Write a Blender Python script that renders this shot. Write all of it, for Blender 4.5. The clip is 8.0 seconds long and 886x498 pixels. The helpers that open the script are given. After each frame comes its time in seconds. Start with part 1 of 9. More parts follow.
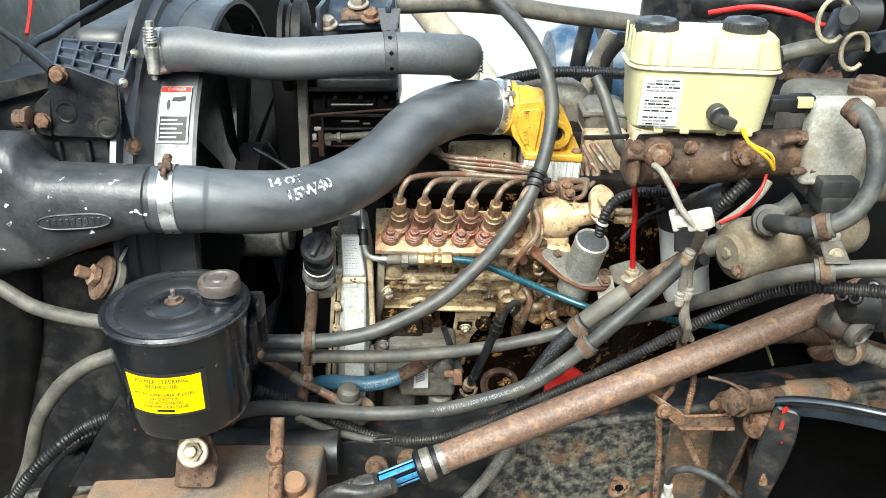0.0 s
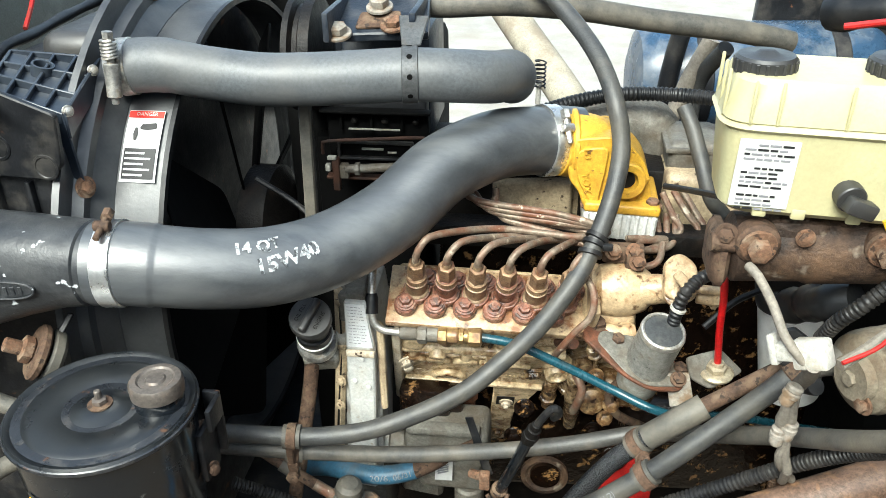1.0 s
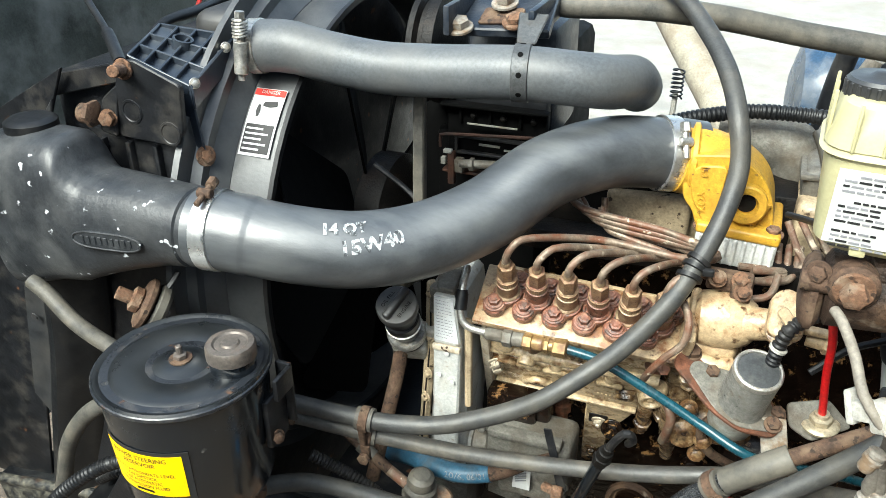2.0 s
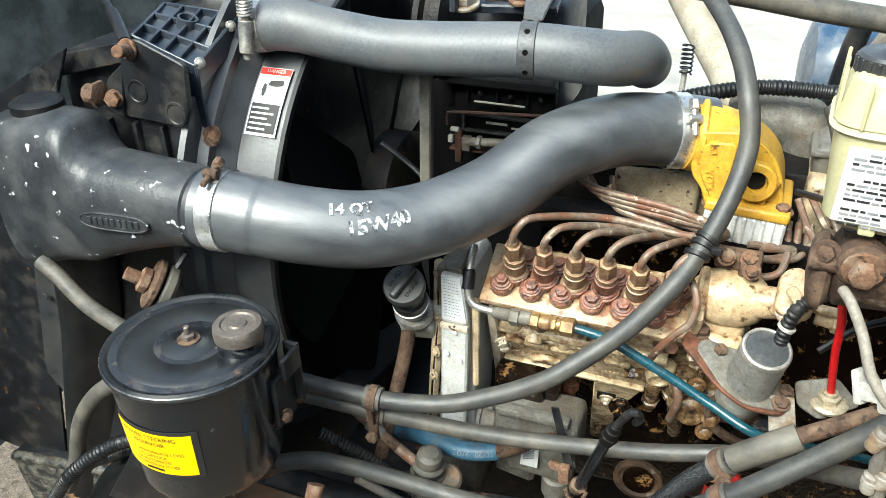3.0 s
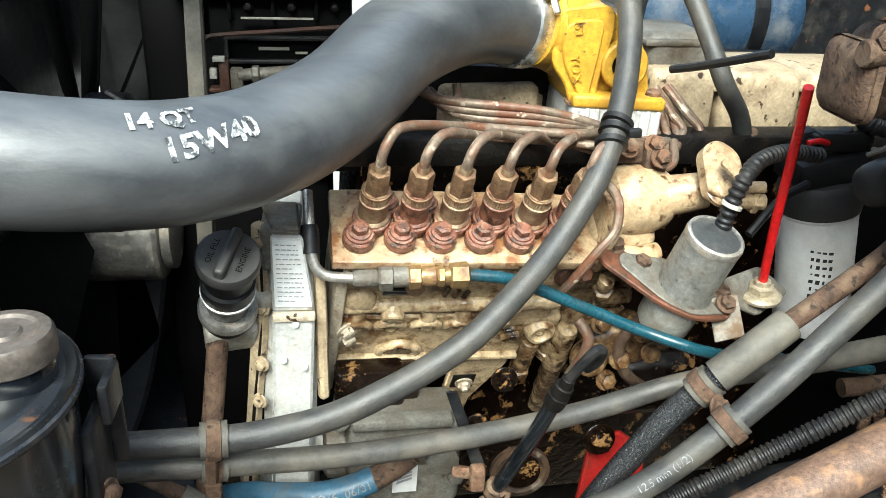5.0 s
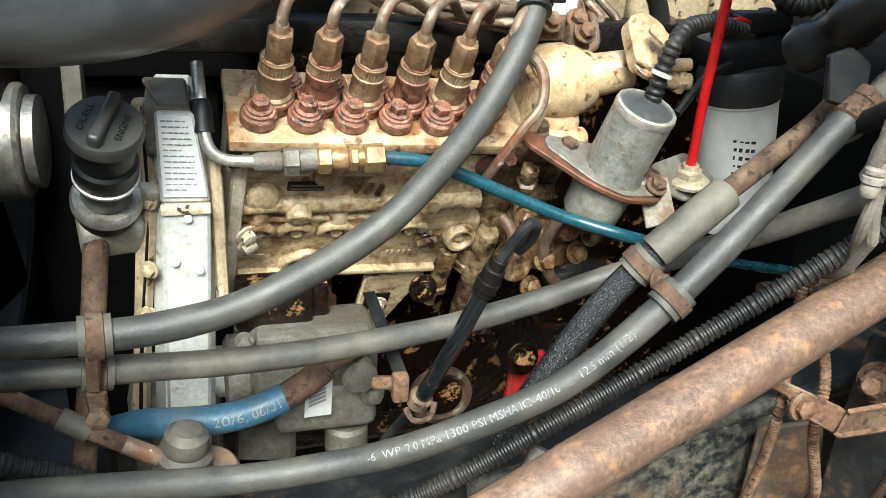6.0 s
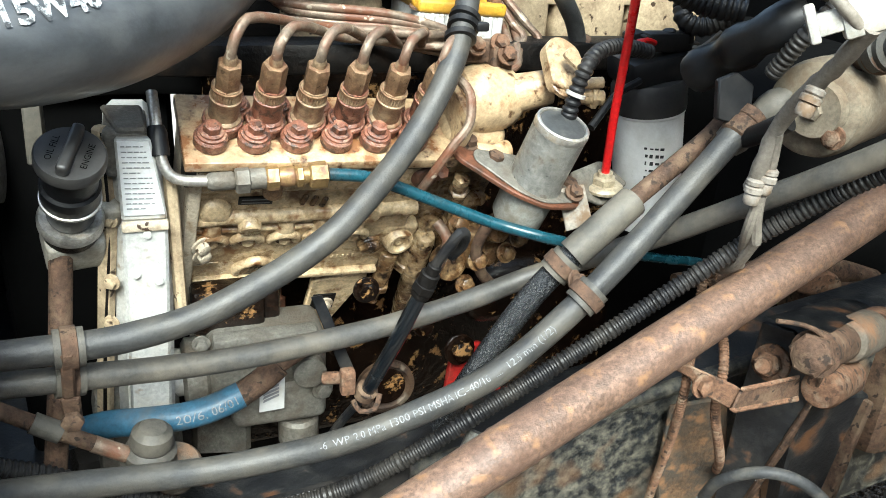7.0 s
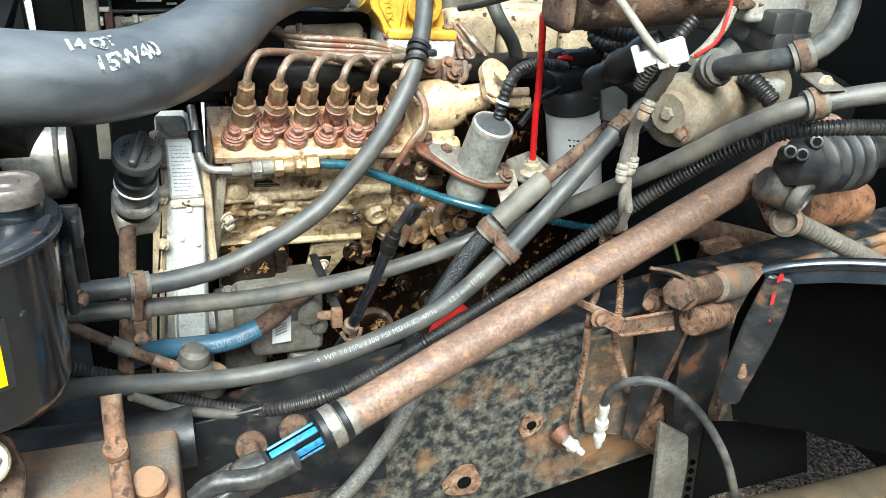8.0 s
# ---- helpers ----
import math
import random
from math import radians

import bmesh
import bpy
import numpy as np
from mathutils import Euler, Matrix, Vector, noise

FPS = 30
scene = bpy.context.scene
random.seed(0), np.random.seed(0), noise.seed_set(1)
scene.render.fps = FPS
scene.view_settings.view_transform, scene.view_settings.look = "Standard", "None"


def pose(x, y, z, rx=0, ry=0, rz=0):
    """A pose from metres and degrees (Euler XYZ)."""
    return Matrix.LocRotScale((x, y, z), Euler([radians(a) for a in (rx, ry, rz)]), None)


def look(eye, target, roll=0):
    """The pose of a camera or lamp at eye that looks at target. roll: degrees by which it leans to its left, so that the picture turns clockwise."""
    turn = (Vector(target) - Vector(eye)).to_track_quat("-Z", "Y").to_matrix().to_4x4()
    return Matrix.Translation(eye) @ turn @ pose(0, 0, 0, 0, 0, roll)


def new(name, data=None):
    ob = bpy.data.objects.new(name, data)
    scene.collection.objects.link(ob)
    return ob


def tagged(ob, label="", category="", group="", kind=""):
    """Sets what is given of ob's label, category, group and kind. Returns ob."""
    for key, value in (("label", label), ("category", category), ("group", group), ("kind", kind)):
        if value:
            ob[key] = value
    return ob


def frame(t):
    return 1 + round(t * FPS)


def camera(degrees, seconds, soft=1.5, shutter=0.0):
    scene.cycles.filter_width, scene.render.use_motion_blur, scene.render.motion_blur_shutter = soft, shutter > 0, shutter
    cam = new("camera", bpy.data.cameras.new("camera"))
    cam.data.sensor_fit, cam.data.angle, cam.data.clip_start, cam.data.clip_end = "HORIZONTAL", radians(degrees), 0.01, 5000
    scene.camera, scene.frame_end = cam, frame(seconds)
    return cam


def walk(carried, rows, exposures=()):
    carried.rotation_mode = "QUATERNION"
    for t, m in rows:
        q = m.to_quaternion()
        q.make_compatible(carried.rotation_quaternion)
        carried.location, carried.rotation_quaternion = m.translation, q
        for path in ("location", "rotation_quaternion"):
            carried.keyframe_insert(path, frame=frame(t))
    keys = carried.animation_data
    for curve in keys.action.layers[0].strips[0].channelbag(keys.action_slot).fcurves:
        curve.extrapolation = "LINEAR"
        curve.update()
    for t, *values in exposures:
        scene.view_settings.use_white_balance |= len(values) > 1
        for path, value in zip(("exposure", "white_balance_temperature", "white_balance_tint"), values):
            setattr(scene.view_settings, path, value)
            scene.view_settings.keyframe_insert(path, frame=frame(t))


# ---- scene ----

cam = camera(56.5, 8.0, soft=0.65)
PATH = [
    (0, (0.0093, 0.0469, 1.7660), (-0.0019, 1.8389, 0.8780), -0.01),
    (0.5, (0.0313, 0.2076, 1.7520), (-0.0305, 1.9881, 0.8432), 0.51),
    (1, (0.0884, 0.3516, 1.7625), (-0.1613, 2.0888, 0.8034), -0.90),
    (1.5, (0.1790, 0.4209, 1.7560), (-0.4237, 2.0615, 0.7838), -2.99),
    (1.7, (0.1755, 0.3892, 1.7572), (-0.4528, 2.0301, 0.8020), -1.20),
    (2.8, (0.1846, 0.3830, 1.7470), (-0.5147, 1.9911, 0.7853), -1.33),
    (3, (0.1797, 0.3903, 1.7572), (-0.4905, 1.9844, 0.7523), -1.36),
    (3.5, (0.1450, 0.4003, 1.7415), (-0.3692, 2.0141, 0.6779), -0.54),
    (4, (0.0747, 0.4405, 1.6725), (-0.2295, 2.1521, 0.6836), 0.20),
    (4.2, (0.0572, 0.4733, 1.6353), (-0.1999, 2.2074, 0.6725), 0.13),
    (5.3, (-0.1235, 0.5490, 1.4699), (0.2779, 2.3298, 0.6530), 2.72),
    (5.5, (-0.1206, 0.5584, 1.4384), (0.3157, 2.3314, 0.6224), 2.83),
    (6, (-0.1099, 0.5620, 1.4001), (0.4056, 2.3058, 0.5673), 3.67),
    (6.5, (-0.1076, 0.5547, 1.4064), (0.4702, 2.2754, 0.5666), 4.12),
    (7, (-0.1240, 0.5080, 1.4455), (0.5197, 2.1970, 0.5894), 4.12),
    (7.5, (-0.1252, 0.4324, 1.4930), (0.5401, 2.0975, 0.6072), 3.60),
    (8, (-0.1441, 0.2610, 1.5419), (0.4523, 1.9492, 0.6507), 2.94),
]

walk(cam, [(t, look(eye, target, roll)) for t, eye, target, roll in PATH], [(0.0, 1.40, 6300, -2), (1.2, 1.29, 6350, -2), (3.2, 1.37, 6300, -2), (4.0, 1.40, 6300, -2), (6.0, 1.51, 6300, -2), (7.0, 1.58, 6150, -2), (8.0, 1.76, 6000, -3)])

# ---- world and light: a bright overcast sky ----
world = bpy.data.worlds.new("overcast_sky")
scene.world = world
world.use_nodes = True
wn, wl = world.node_tree.nodes, world.node_tree.links
sky = wn.new("ShaderNodeTexSky")
sky.sky_type, sky.sun_disc = "NISHITA", False
sky.sun_elevation, sky.sun_rotation = radians(48), radians(195)
sky.air_density, sky.dust_density, sky.ozone_density = 1.0, 3.0, 1.0
hsv = wn.new("ShaderNodeHueSaturation")
hsv.inputs["Saturation"].default_value = 0.75
wl.new(sky.outputs[0], hsv.inputs["Color"])
wl.new(hsv.outputs[0], wn["Background"].inputs["Color"])
wn["Background"].inputs["Strength"].default_value = 0.215
sun = new("sun", bpy.data.lights.new("sun", "SUN"))
sun.data.energy, sun.data.angle, sun.data.color = 3.0, radians(30), (1.0, 0.99, 0.97)
sun.matrix_world = look((-0.7, -1.5, 3.9), (0.0, 1.0, 1.0))

# ---- helpers ----
def V(*a):
    return Vector(a[0]) if len(a) == 1 else Vector(a)


def to_axis(origin, axis, up=(0, 0, 1)):
    """A frame at origin whose z runs along axis, and whose y leans to up."""
    z = V(axis).normalized()
    u = V(up)
    if abs(z.dot(u.normalized())) > 0.97:
        u = V(0, 1, 0)
    x = u.cross(z).normalized()
    y = z.cross(x)
    m = Matrix((x, y, z)).transposed().to_4x4()
    m.translation = V(origin)
    return m


def spline(points, step=0.008):
    """Points along a smooth line through the given ones."""
    p = [V(q) for q in points]
    if len(p) == 2:
        n = max(2, int((p[1] - p[0]).length / step))
        return [p[0].lerp(p[1], i / n) for i in range(n + 1)]
    p = [2 * p[0] - p[1]] + p + [2 * p[-1] - p[-2]]
    out = []
    for i in range(1, len(p) - 2):
        a, b, c, d = p[i - 1:i + 3]
        n = max(2, int((c - b).length / step))
        for k in range(n):
            s = k / n
            out.append(0.5 * (2 * b + (c - a) * s + (2 * a - 5 * b + 4 * c - d) * s * s + (3 * b - a - 3 * c + d) * s ** 3))
    out.append(p[-2])
    return out


def frames(line):
    """Frames carried along a line without twist."""
    out, up = [], None
    for i, q in enumerate(line):
        t = (line[min(i + 1, len(line) - 1)] - line[max(i - 1, 0)]).normalized()
        if up is None:
            up = V(0, 0, 1) if abs(t.z) < 0.9 else V(0, -1, 0)
        up = (up - t * up.dot(t)).normalized()
        out.append((q, t, up, t.cross(up)))
    return out


def sweep(points, r, seg=14, step=0.008, ends=True, shape=None):
    """A round bar along a smooth line; r a radius or a function of the share and metres of the way."""
    line = spline(points, step)
    bm, rings, way = bmesh.new(), [], 0.0
    total = sum((b - a).length for a, b in zip(line, line[1:]))
    last = line[0]
    for q, t, u, w in frames(line):
        way += (q - last).length
        last = q
        rad = r(way / total, way) if callable(r) else r
        ring = []
        for k in range(seg):
            a = 2 * math.pi * k / seg
            f = shape(a) if shape else 1.0
            ring.append(bm.verts.new(q + (u * math.cos(a) + w * math.sin(a)) * rad * f))
        rings.append(ring)
    for a, b in zip(rings, rings[1:]):
        for k in range(seg):
            bm.faces.new((a[k], a[(k + 1) % seg], b[(k + 1) % seg], b[k]))
    if ends:
        bm.faces.new(rings[0][::-1])
        bm.faces.new(rings[-1])
    bmesh.ops.recalc_face_normals(bm, faces=bm.faces)
    return bm


def ribbed(points, r, pitch=0.0055, depth=0.13, seg=12):
    """Split corrugated conduit."""
    def radius(s, way):
        k = (way / pitch) % 1.0
        return r if k < 0.55 else r * (1 - depth)
    return sweep(points, radius, seg, pitch / 4)


def lathe(profile, origin=(0, 0, 0), axis=(0, 0, 1), seg=24, sides=None):
    """A turned shape: pairs of radius and height along the axis."""
    bm, m, rings = bmesh.new(), to_axis(origin, axis), []
    for r, h in profile:
        n = sides or seg
        rings.append([bm.verts.new(m @ V(r * math.cos(2 * math.pi * k / n), r * math.sin(2 * math.pi * k / n), h)) for k in range(n)])
    for a, b in zip(rings, rings[1:]):
        for k in range(len(a)):
            bm.faces.new((a[k], a[(k + 1) % len(a)], b[(k + 1) % len(a)], b[k]))
    bm.faces.new(rings[0][::-1])
    bm.faces.new(rings[-1])
    bmesh.ops.recalc_face_normals(bm, faces=bm.faces)
    return bm


def rod(a, b, r, r2=None, seg=18, bev=0.001):
    a, b = V(a), V(b)
    h = (b - a).length
    r2 = r if r2 is None else r2
    e = min(bev, h * 0.3, r * 0.4)
    return lathe([(r - e, 0), (r, e), (r2, h - e), (r2 - e, h)], a, b - a, seg)


def nut(origin, axis, r, h):
    """A hexagon with chamfered corners."""
    e = r * 0.14
    return lathe([(r - e, 0), (r, e), (r, h - e), (r - 2 * e, h)], origin, axis, sides=6)


def bolt(origin, axis, r, h, washer=1.45, stud=0.0):
    """A hexagon head on a washer, with a stud end if it is a nut."""
    ax = V(axis).normalized()
    o = V(origin)
    out = [nut(o + ax * r * 0.25, ax, r, h)]
    if washer:
        out.append(lathe([(r * washer, 0), (r * washer, r * 0.22), (r * washer * 0.95, r * 0.3)], o, ax, 18))
    if stud:
        out.append(lathe([(r * 0.5, 0), (r * 0.5, h + stud), (r * 0.4, h + stud + r * 0.12)], o, ax, 12))
    return join(*out)


def join(*parts):
    """Several bmeshes as one."""
    out = parts[0]
    for b in parts[1:]:
        me = bpy.data.meshes.new("t")
        b.to_mesh(me)
        b.free()
        out.from_mesh(me)
        bpy.data.meshes.remove(me)
    return out


def box(center, size, bev=0.002, m=None, seg=2):
    bm = bmesh.new()
    bmesh.ops.create_cube(bm, size=1.0)
    for v in bm.verts:
        v.co = V(v.co.x * size[0], v.co.y * size[1], v.co.z * size[2])
    if bev:
        bmesh.ops.bevel(bm, geom=bm.edges[:], offset=bev, segments=seg, affect="EDGES", profile=0.5)
    bm.transform((m if m else Matrix()) @ Matrix.Translation(V(center)))
    return bm


def slab(outline, thick, m, bev=0.0015):
    """A plate: an outline in x and y, standing thick along z."""
    bm = bmesh.new()
    lo = [bm.verts.new((x, y, 0)) for x, y in outline]
    hi = [bm.verts.new((x, y, thick)) for x, y in outline]
    n = len(lo)
    bm.faces.new(lo[::-1])
    bm.faces.new(hi)
    for k in range(n):
        bm.faces.new((lo[k], lo[(k + 1) % n], hi[(k + 1) % n], hi[k]))
    bmesh.ops.recalc_face_normals(bm, faces=bm.faces)
    if bev:
        bmesh.ops.bevel(bm, geom=bm.edges[:], offset=bev, segments=1, affect="EDGES")
    bm.transform(m)
    return bm


def plate(corners, thick, bev=0.0015, r=0.0):
    """A plate through corners of one plane in space, thick away from the viewer's side."""
    p = [V(c) for c in corners]
    mid = sum(p, V(0, 0, 0)) / len(p)
    n = V(0, 0, 0)
    for a, b in zip(p, p[1:] + p[:1]):
        n += (a - mid).cross(b - mid)
    n.normalize()
    x = (p[1] - p[0]).normalized()
    x = (x - n * x.dot(n)).normalized()
    y = n.cross(x)
    m = Matrix((x, y, n)).transposed().to_4x4()
    m.translation = mid
    out = [((q - mid).dot(x), (q - mid).dot(y)) for q in p]
    if r:
        out = rounded(out, r)
    return slab(out, thick, m @ Matrix.Translation((0, 0, -thick / 2)), bev)


def rounded(outline, r, n=4):
    out = []
    k = len(outline)
    for i in range(k):
        a, b, c = V(*outline[i - 1], 0), V(*outline[i], 0), V(*outline[(i + 1) % k], 0)
        d = min(r, (a - b).length * 0.45, (c - b).length * 0.45)
        s, e = b + (a - b).normalized() * d, b + (c - b).normalized() * d
        for j in range(n + 1):
            u = j / n
            q = s * (1 - u) ** 2 + 2 * b * u * (1 - u) + e * u * u
            out.append((q.x, q.y))
    return out


def band(line, at, r, width, thick=0.0012):
    """A flat metal band round a hose, at a metre of its way."""
    way = 0.0
    for a, b in zip(line, line[1:]):
        d = (b - a).length
        if way + d >= at:
            o, t = a.lerp(b, (at - way) / d), (b - a).normalized()
            break
        way += d
    else:
        o, t = line[-1], (line[-1] - line[-2]).normalized()
    return o, t, lathe([(r, -width / 2), (r + thick, -width / 2 + 0.0008), (r + thick, width / 2 - 0.0008), (r, width / 2)], o, t, 32)


def loft(sections, n=40):
    """A casting along x: rows of x, the middle's y and z, half depth, half height and how square it is."""
    bm, rings = bmesh.new(), []
    for x, yc, zc, hy, hz, e in sections:
        ring = []
        for k in range(n):
            c, d = math.cos(2 * math.pi * k / n), math.sin(2 * math.pi * k / n)
            ring.append(bm.verts.new((x, yc + hy * math.copysign(abs(c) ** (2 / e), c), zc + hz * math.copysign(abs(d) ** (2 / e), d))))
        rings.append(ring)
    for a, b in zip(rings, rings[1:]):
        for k in range(n):
            bm.faces.new((a[k], a[(k + 1) % n], b[(k + 1) % n], b[k]))
    bm.faces.new(rings[0][::-1])
    bm.faces.new(rings[-1])
    bmesh.ops.recalc_face_normals(bm, faces=bm.faces)
    return bm


def link(name, bm, material, parent=None, label="", angle=35):
    me = bpy.data.meshes.new(name)
    bm.normal_update()
    bm.to_mesh(me)
    bm.free()
    me.polygons.foreach_set("use_smooth", [True] * len(me.polygons))
    me.set_sharp_from_angle(angle=radians(angle))
    me.materials.append(material)
    ob = new(name, me)
    if parent:
        ob.parent = parent
        if parent.type == "EMPTY":
            ob.matrix_parent_inverse = Matrix.Translation(-parent.location)
    if label:
        ob["label"] = label
    return ob


def part(name, bm, material, parent, label="", angle=35):
    return link(name, bm, material, parent, label, angle)


def thing(name, at, label, category, group=""):
    ob = new(name)
    ob.location = V(at)
    ob.empty_display_size = 0.02
    return tagged(ob, label, category, group)


def single(name, bm, material, label, category, group="", kind="", angle=35):
    return tagged(link(name, bm, material, None, "", angle), label, category, group, kind)


def text_mesh(words, size, bold=0.0):
    """Letters as a flat bmesh in x and y, centred."""
    cu = bpy.data.curves.new("letters", "FONT")
    cu.body, cu.size, cu.align_x, cu.align_y = words, size, "CENTER", "CENTER"
    cu.resolution_u = 2
    cu.offset = bold
    ob = bpy.data.objects.new("letters", cu)
    scene.collection.objects.link(ob)
    deps = bpy.context.evaluated_depsgraph_get()
    me = bpy.data.meshes.new_from_object(ob.evaluated_get(deps))
    bm = bmesh.new()
    bm.from_mesh(me)
    bpy.data.objects.remove(ob)
    bpy.data.curves.remove(cu)
    bpy.data.meshes.remove(me)
    return bm


def bent(bm, fn):
    """Carries every corner through fn, after cutting long edges."""
    for v in bm.verts:
        v.co = fn(v.co)
    return bm


# ---- materials ----
def surf(name, base, rough=0.5, metal=0.0, vary=0.25, scale=60.0, stain=None, stain_at=0.55, stain_scale=14.0, soft=0.08,
         spots=None, spots_at=0.62, spots_scale=90.0, bump=0.15, bump_scale=None, coat=0.0, ior=1.45, stain_rough=None, seed=0.0, gloss=0.35, grit=0.28, grit_scale=260.0, stretch=None, spots_soft=0.025):
    m = bpy.data.materials.new(name)
    m.use_nodes = True
    n, l = m.node_tree.nodes, m.node_tree.links
    p = n["Principled BSDF"]
    co = n.new("ShaderNodeTexCoord")
    shift = n.new("ShaderNodeVectorMath")
    shift.inputs[1].default_value = (seed, seed * 0.7, -seed)
    l.new(co.outputs["Object"], shift.inputs[0])
    if stretch:
        wide = n.new("ShaderNodeVectorMath")
        wide.operation = "MULTIPLY"
        wide.inputs[1].default_value = stretch
        l.new(shift.outputs[0], wide.inputs[0])
        shift = wide

    def tex(sc, detail=6.0, r=0.6):
        t = n.new("ShaderNodeTexNoise")
        t.inputs["Scale"].default_value, t.inputs["Detail"].default_value, t.inputs["Roughness"].default_value = sc, detail, r
        l.new(shift.outputs[0], t.inputs["Vector"])
        return t

    def step(t, at, w):
        r = n.new("ShaderNodeMapRange")
        r.inputs["From Min"].default_value, r.inputs["From Max"].default_value = at - w, at + w
        l.new(t.outputs[0], r.inputs["Value"])
        return r

    def mix(fac, a, b):
        x = n.new("ShaderNodeMix")
        x.data_type = "RGBA"
        l.new(fac, x.inputs["Factor"])
        for s, v in ((x.inputs["A"], a), (x.inputs["B"], b)):
            if isinstance(v, tuple):
                s.default_value = (*v, 1)
            else:
                l.new(v, s)
        return x.outputs["Result"]

    grain = tex(scale)
    lo = tuple(c * (1 - vary) for c in base)
    hi = tuple(min(1.0, c * (1 + vary)) for c in base)
    g = step(grain, 0.5, 0.2)
    col = mix(g.outputs[0], lo, hi)
    big = tex(scale * 0.13, 3.0)
    col2 = n.new("ShaderNodeMix")
    col2.data_type, col2.blend_type = "RGBA", "MULTIPLY"
    b = step(big, 0.5, 0.25)
    b.inputs["To Min"].default_value, b.inputs["To Max"].default_value = 0.78, 1.1
    col2.inputs["Factor"].default_value = 1.0
    l.new(col, col2.inputs["A"])
    l.new(b.outputs[0], col2.inputs["B"])
    col = col2.outputs["Result"]
    if grit:
        fine = step(tex(grit_scale, 4.0, 0.7), 0.5, 0.16)
        fine.inputs["To Min"].default_value, fine.inputs["To Max"].default_value = 1 - grit, 1 + grit * 0.6
        col3 = n.new("ShaderNodeMix")
        col3.data_type, col3.blend_type = "RGBA", "MULTIPLY"
        col3.inputs["Factor"].default_value = 1.0
        l.new(col, col3.inputs["A"])
        l.new(fine.outputs[0], col3.inputs["B"])
        col = col3.outputs["Result"]
    rv = step(grain, 0.5, 0.25)
    rv.inputs["To Min"].default_value, rv.inputs["To Max"].default_value = max(0.05, rough - 0.1), min(1, rough + 0.12)
    rsock = rv.outputs[0]
    if stain:
        s = step(tex(stain_scale, 8.0, 0.65), stain_at, soft)
        col = mix(s.outputs[0], col, stain)
        if stain_rough is not None:
            x = n.new("ShaderNodeMix")
            l.new(s.outputs[0], x.inputs["Factor"])
            l.new(rsock, x.inputs["A"])
            x.inputs["B"].default_value = stain_rough
            rsock = x.outputs["Result"]
        if metal:
            mm = n.new("ShaderNodeMapRange")
            mm.inputs["To Min"].default_value, mm.inputs["To Max"].default_value = metal, 0.0
            l.new(s.outputs[0], mm.inputs["Value"])
            l.new(mm.outputs[0], p.inputs["Metallic"])
    if spots:
        s = step(tex(spots_scale, 3.0, 0.5), spots_at, spots_soft)
        col = mix(s.outputs[0], col, spots)
    l.new(col, p.inputs["Base Color"])
    l.new(rsock, p.inputs["Roughness"])
    if not (stain and metal):
        p.inputs["Metallic"].default_value = metal
    p.inputs["IOR"].default_value = ior
    p.inputs["Specular IOR Level"].default_value = gloss
    p.inputs["Coat Weight"].default_value = coat
    p.inputs["Coat Roughness"].default_value = 0.15
    if bump:
        bp = n.new("ShaderNodeBump")
        bp.inputs["Strength"].default_value, bp.inputs["Distance"].default_value = bump, 0.002
        l.new(tex(bump_scale or scale * 4, 8.0).outputs[0], bp.inputs["Height"])
        l.new(bp.outputs[0], p.inputs["Normal"])
    return m


OIL = (0.018, 0.012, 0.008)
charge_rubber = surf("charge_rubber", (0.039, 0.043, 0.048), 0.45, vary=0.25, scale=45, stain=(0.072, 0.075, 0.076), stain_at=0.59, stain_scale=30, soft=0.12, bump=0.14, bump_scale=260, gloss=1.0, ior=1.55, coat=0.15, stretch=(0.22, 1.0, 1.0), grit=0.25)
coolant_rubber = surf("coolant_rubber", (0.078, 0.084, 0.090), 0.48, vary=0.12, scale=30, stain=(0.105, 0.103, 0.098), stain_at=0.58, stain_scale=10, soft=0.2, bump=0.08, bump_scale=400, gloss=0.6)
hose_rubber = surf("hose_rubber", (0.034, 0.0345, 0.034), 0.50, vary=0.2, scale=40, stain=(0.080, 0.073, 0.059), stain_at=0.585, stain_scale=22, soft=0.16, bump=0.25, bump_scale=500, gloss=0.6)
worn_rubber = surf("worn_rubber", (0.052, 0.050, 0.046), 0.48, vary=0.25, scale=50, stain=(0.125, 0.110, 0.086), stain_at=0.56, stain_scale=18, soft=0.14, bump=0.25, bump_scale=500, gloss=0.6)
dusty_rubber = surf("dusty_rubber", (0.058, 0.055, 0.048), 0.58, vary=0.28, scale=50, stain=(0.125, 0.111, 0.087), stain_at=0.56, stain_scale=22, soft=0.15, bump=0.25, bump_scale=500, gloss=0.5)
black_plastic = surf("black_plastic", (0.008, 0.0085, 0.0095), 0.42, vary=0.25, scale=60, stain=(0.026, 0.024, 0.022), stain_at=0.62, stain_scale=18, soft=0.15, bump=0.08)
dusty_plastic = surf("dusty_plastic", (0.016, 0.017, 0.019), 0.45, vary=0.25, scale=60, stain=(0.045, 0.042, 0.038), stain_at=0.58, stain_scale=16, soft=0.2, bump=0.12, gloss=0.7)
rim_worn = surf("rim_worn", (0.016, 0.018, 0.022), 0.3, vary=0.3, scale=60, stain=(0.06, 0.056, 0.052), stain_at=0.60, stain_scale=40, soft=0.08, spots=(0.08, 0.04, 0.022), spots_at=0.69, spots_scale=70, bump=0.2, gloss=0.7)
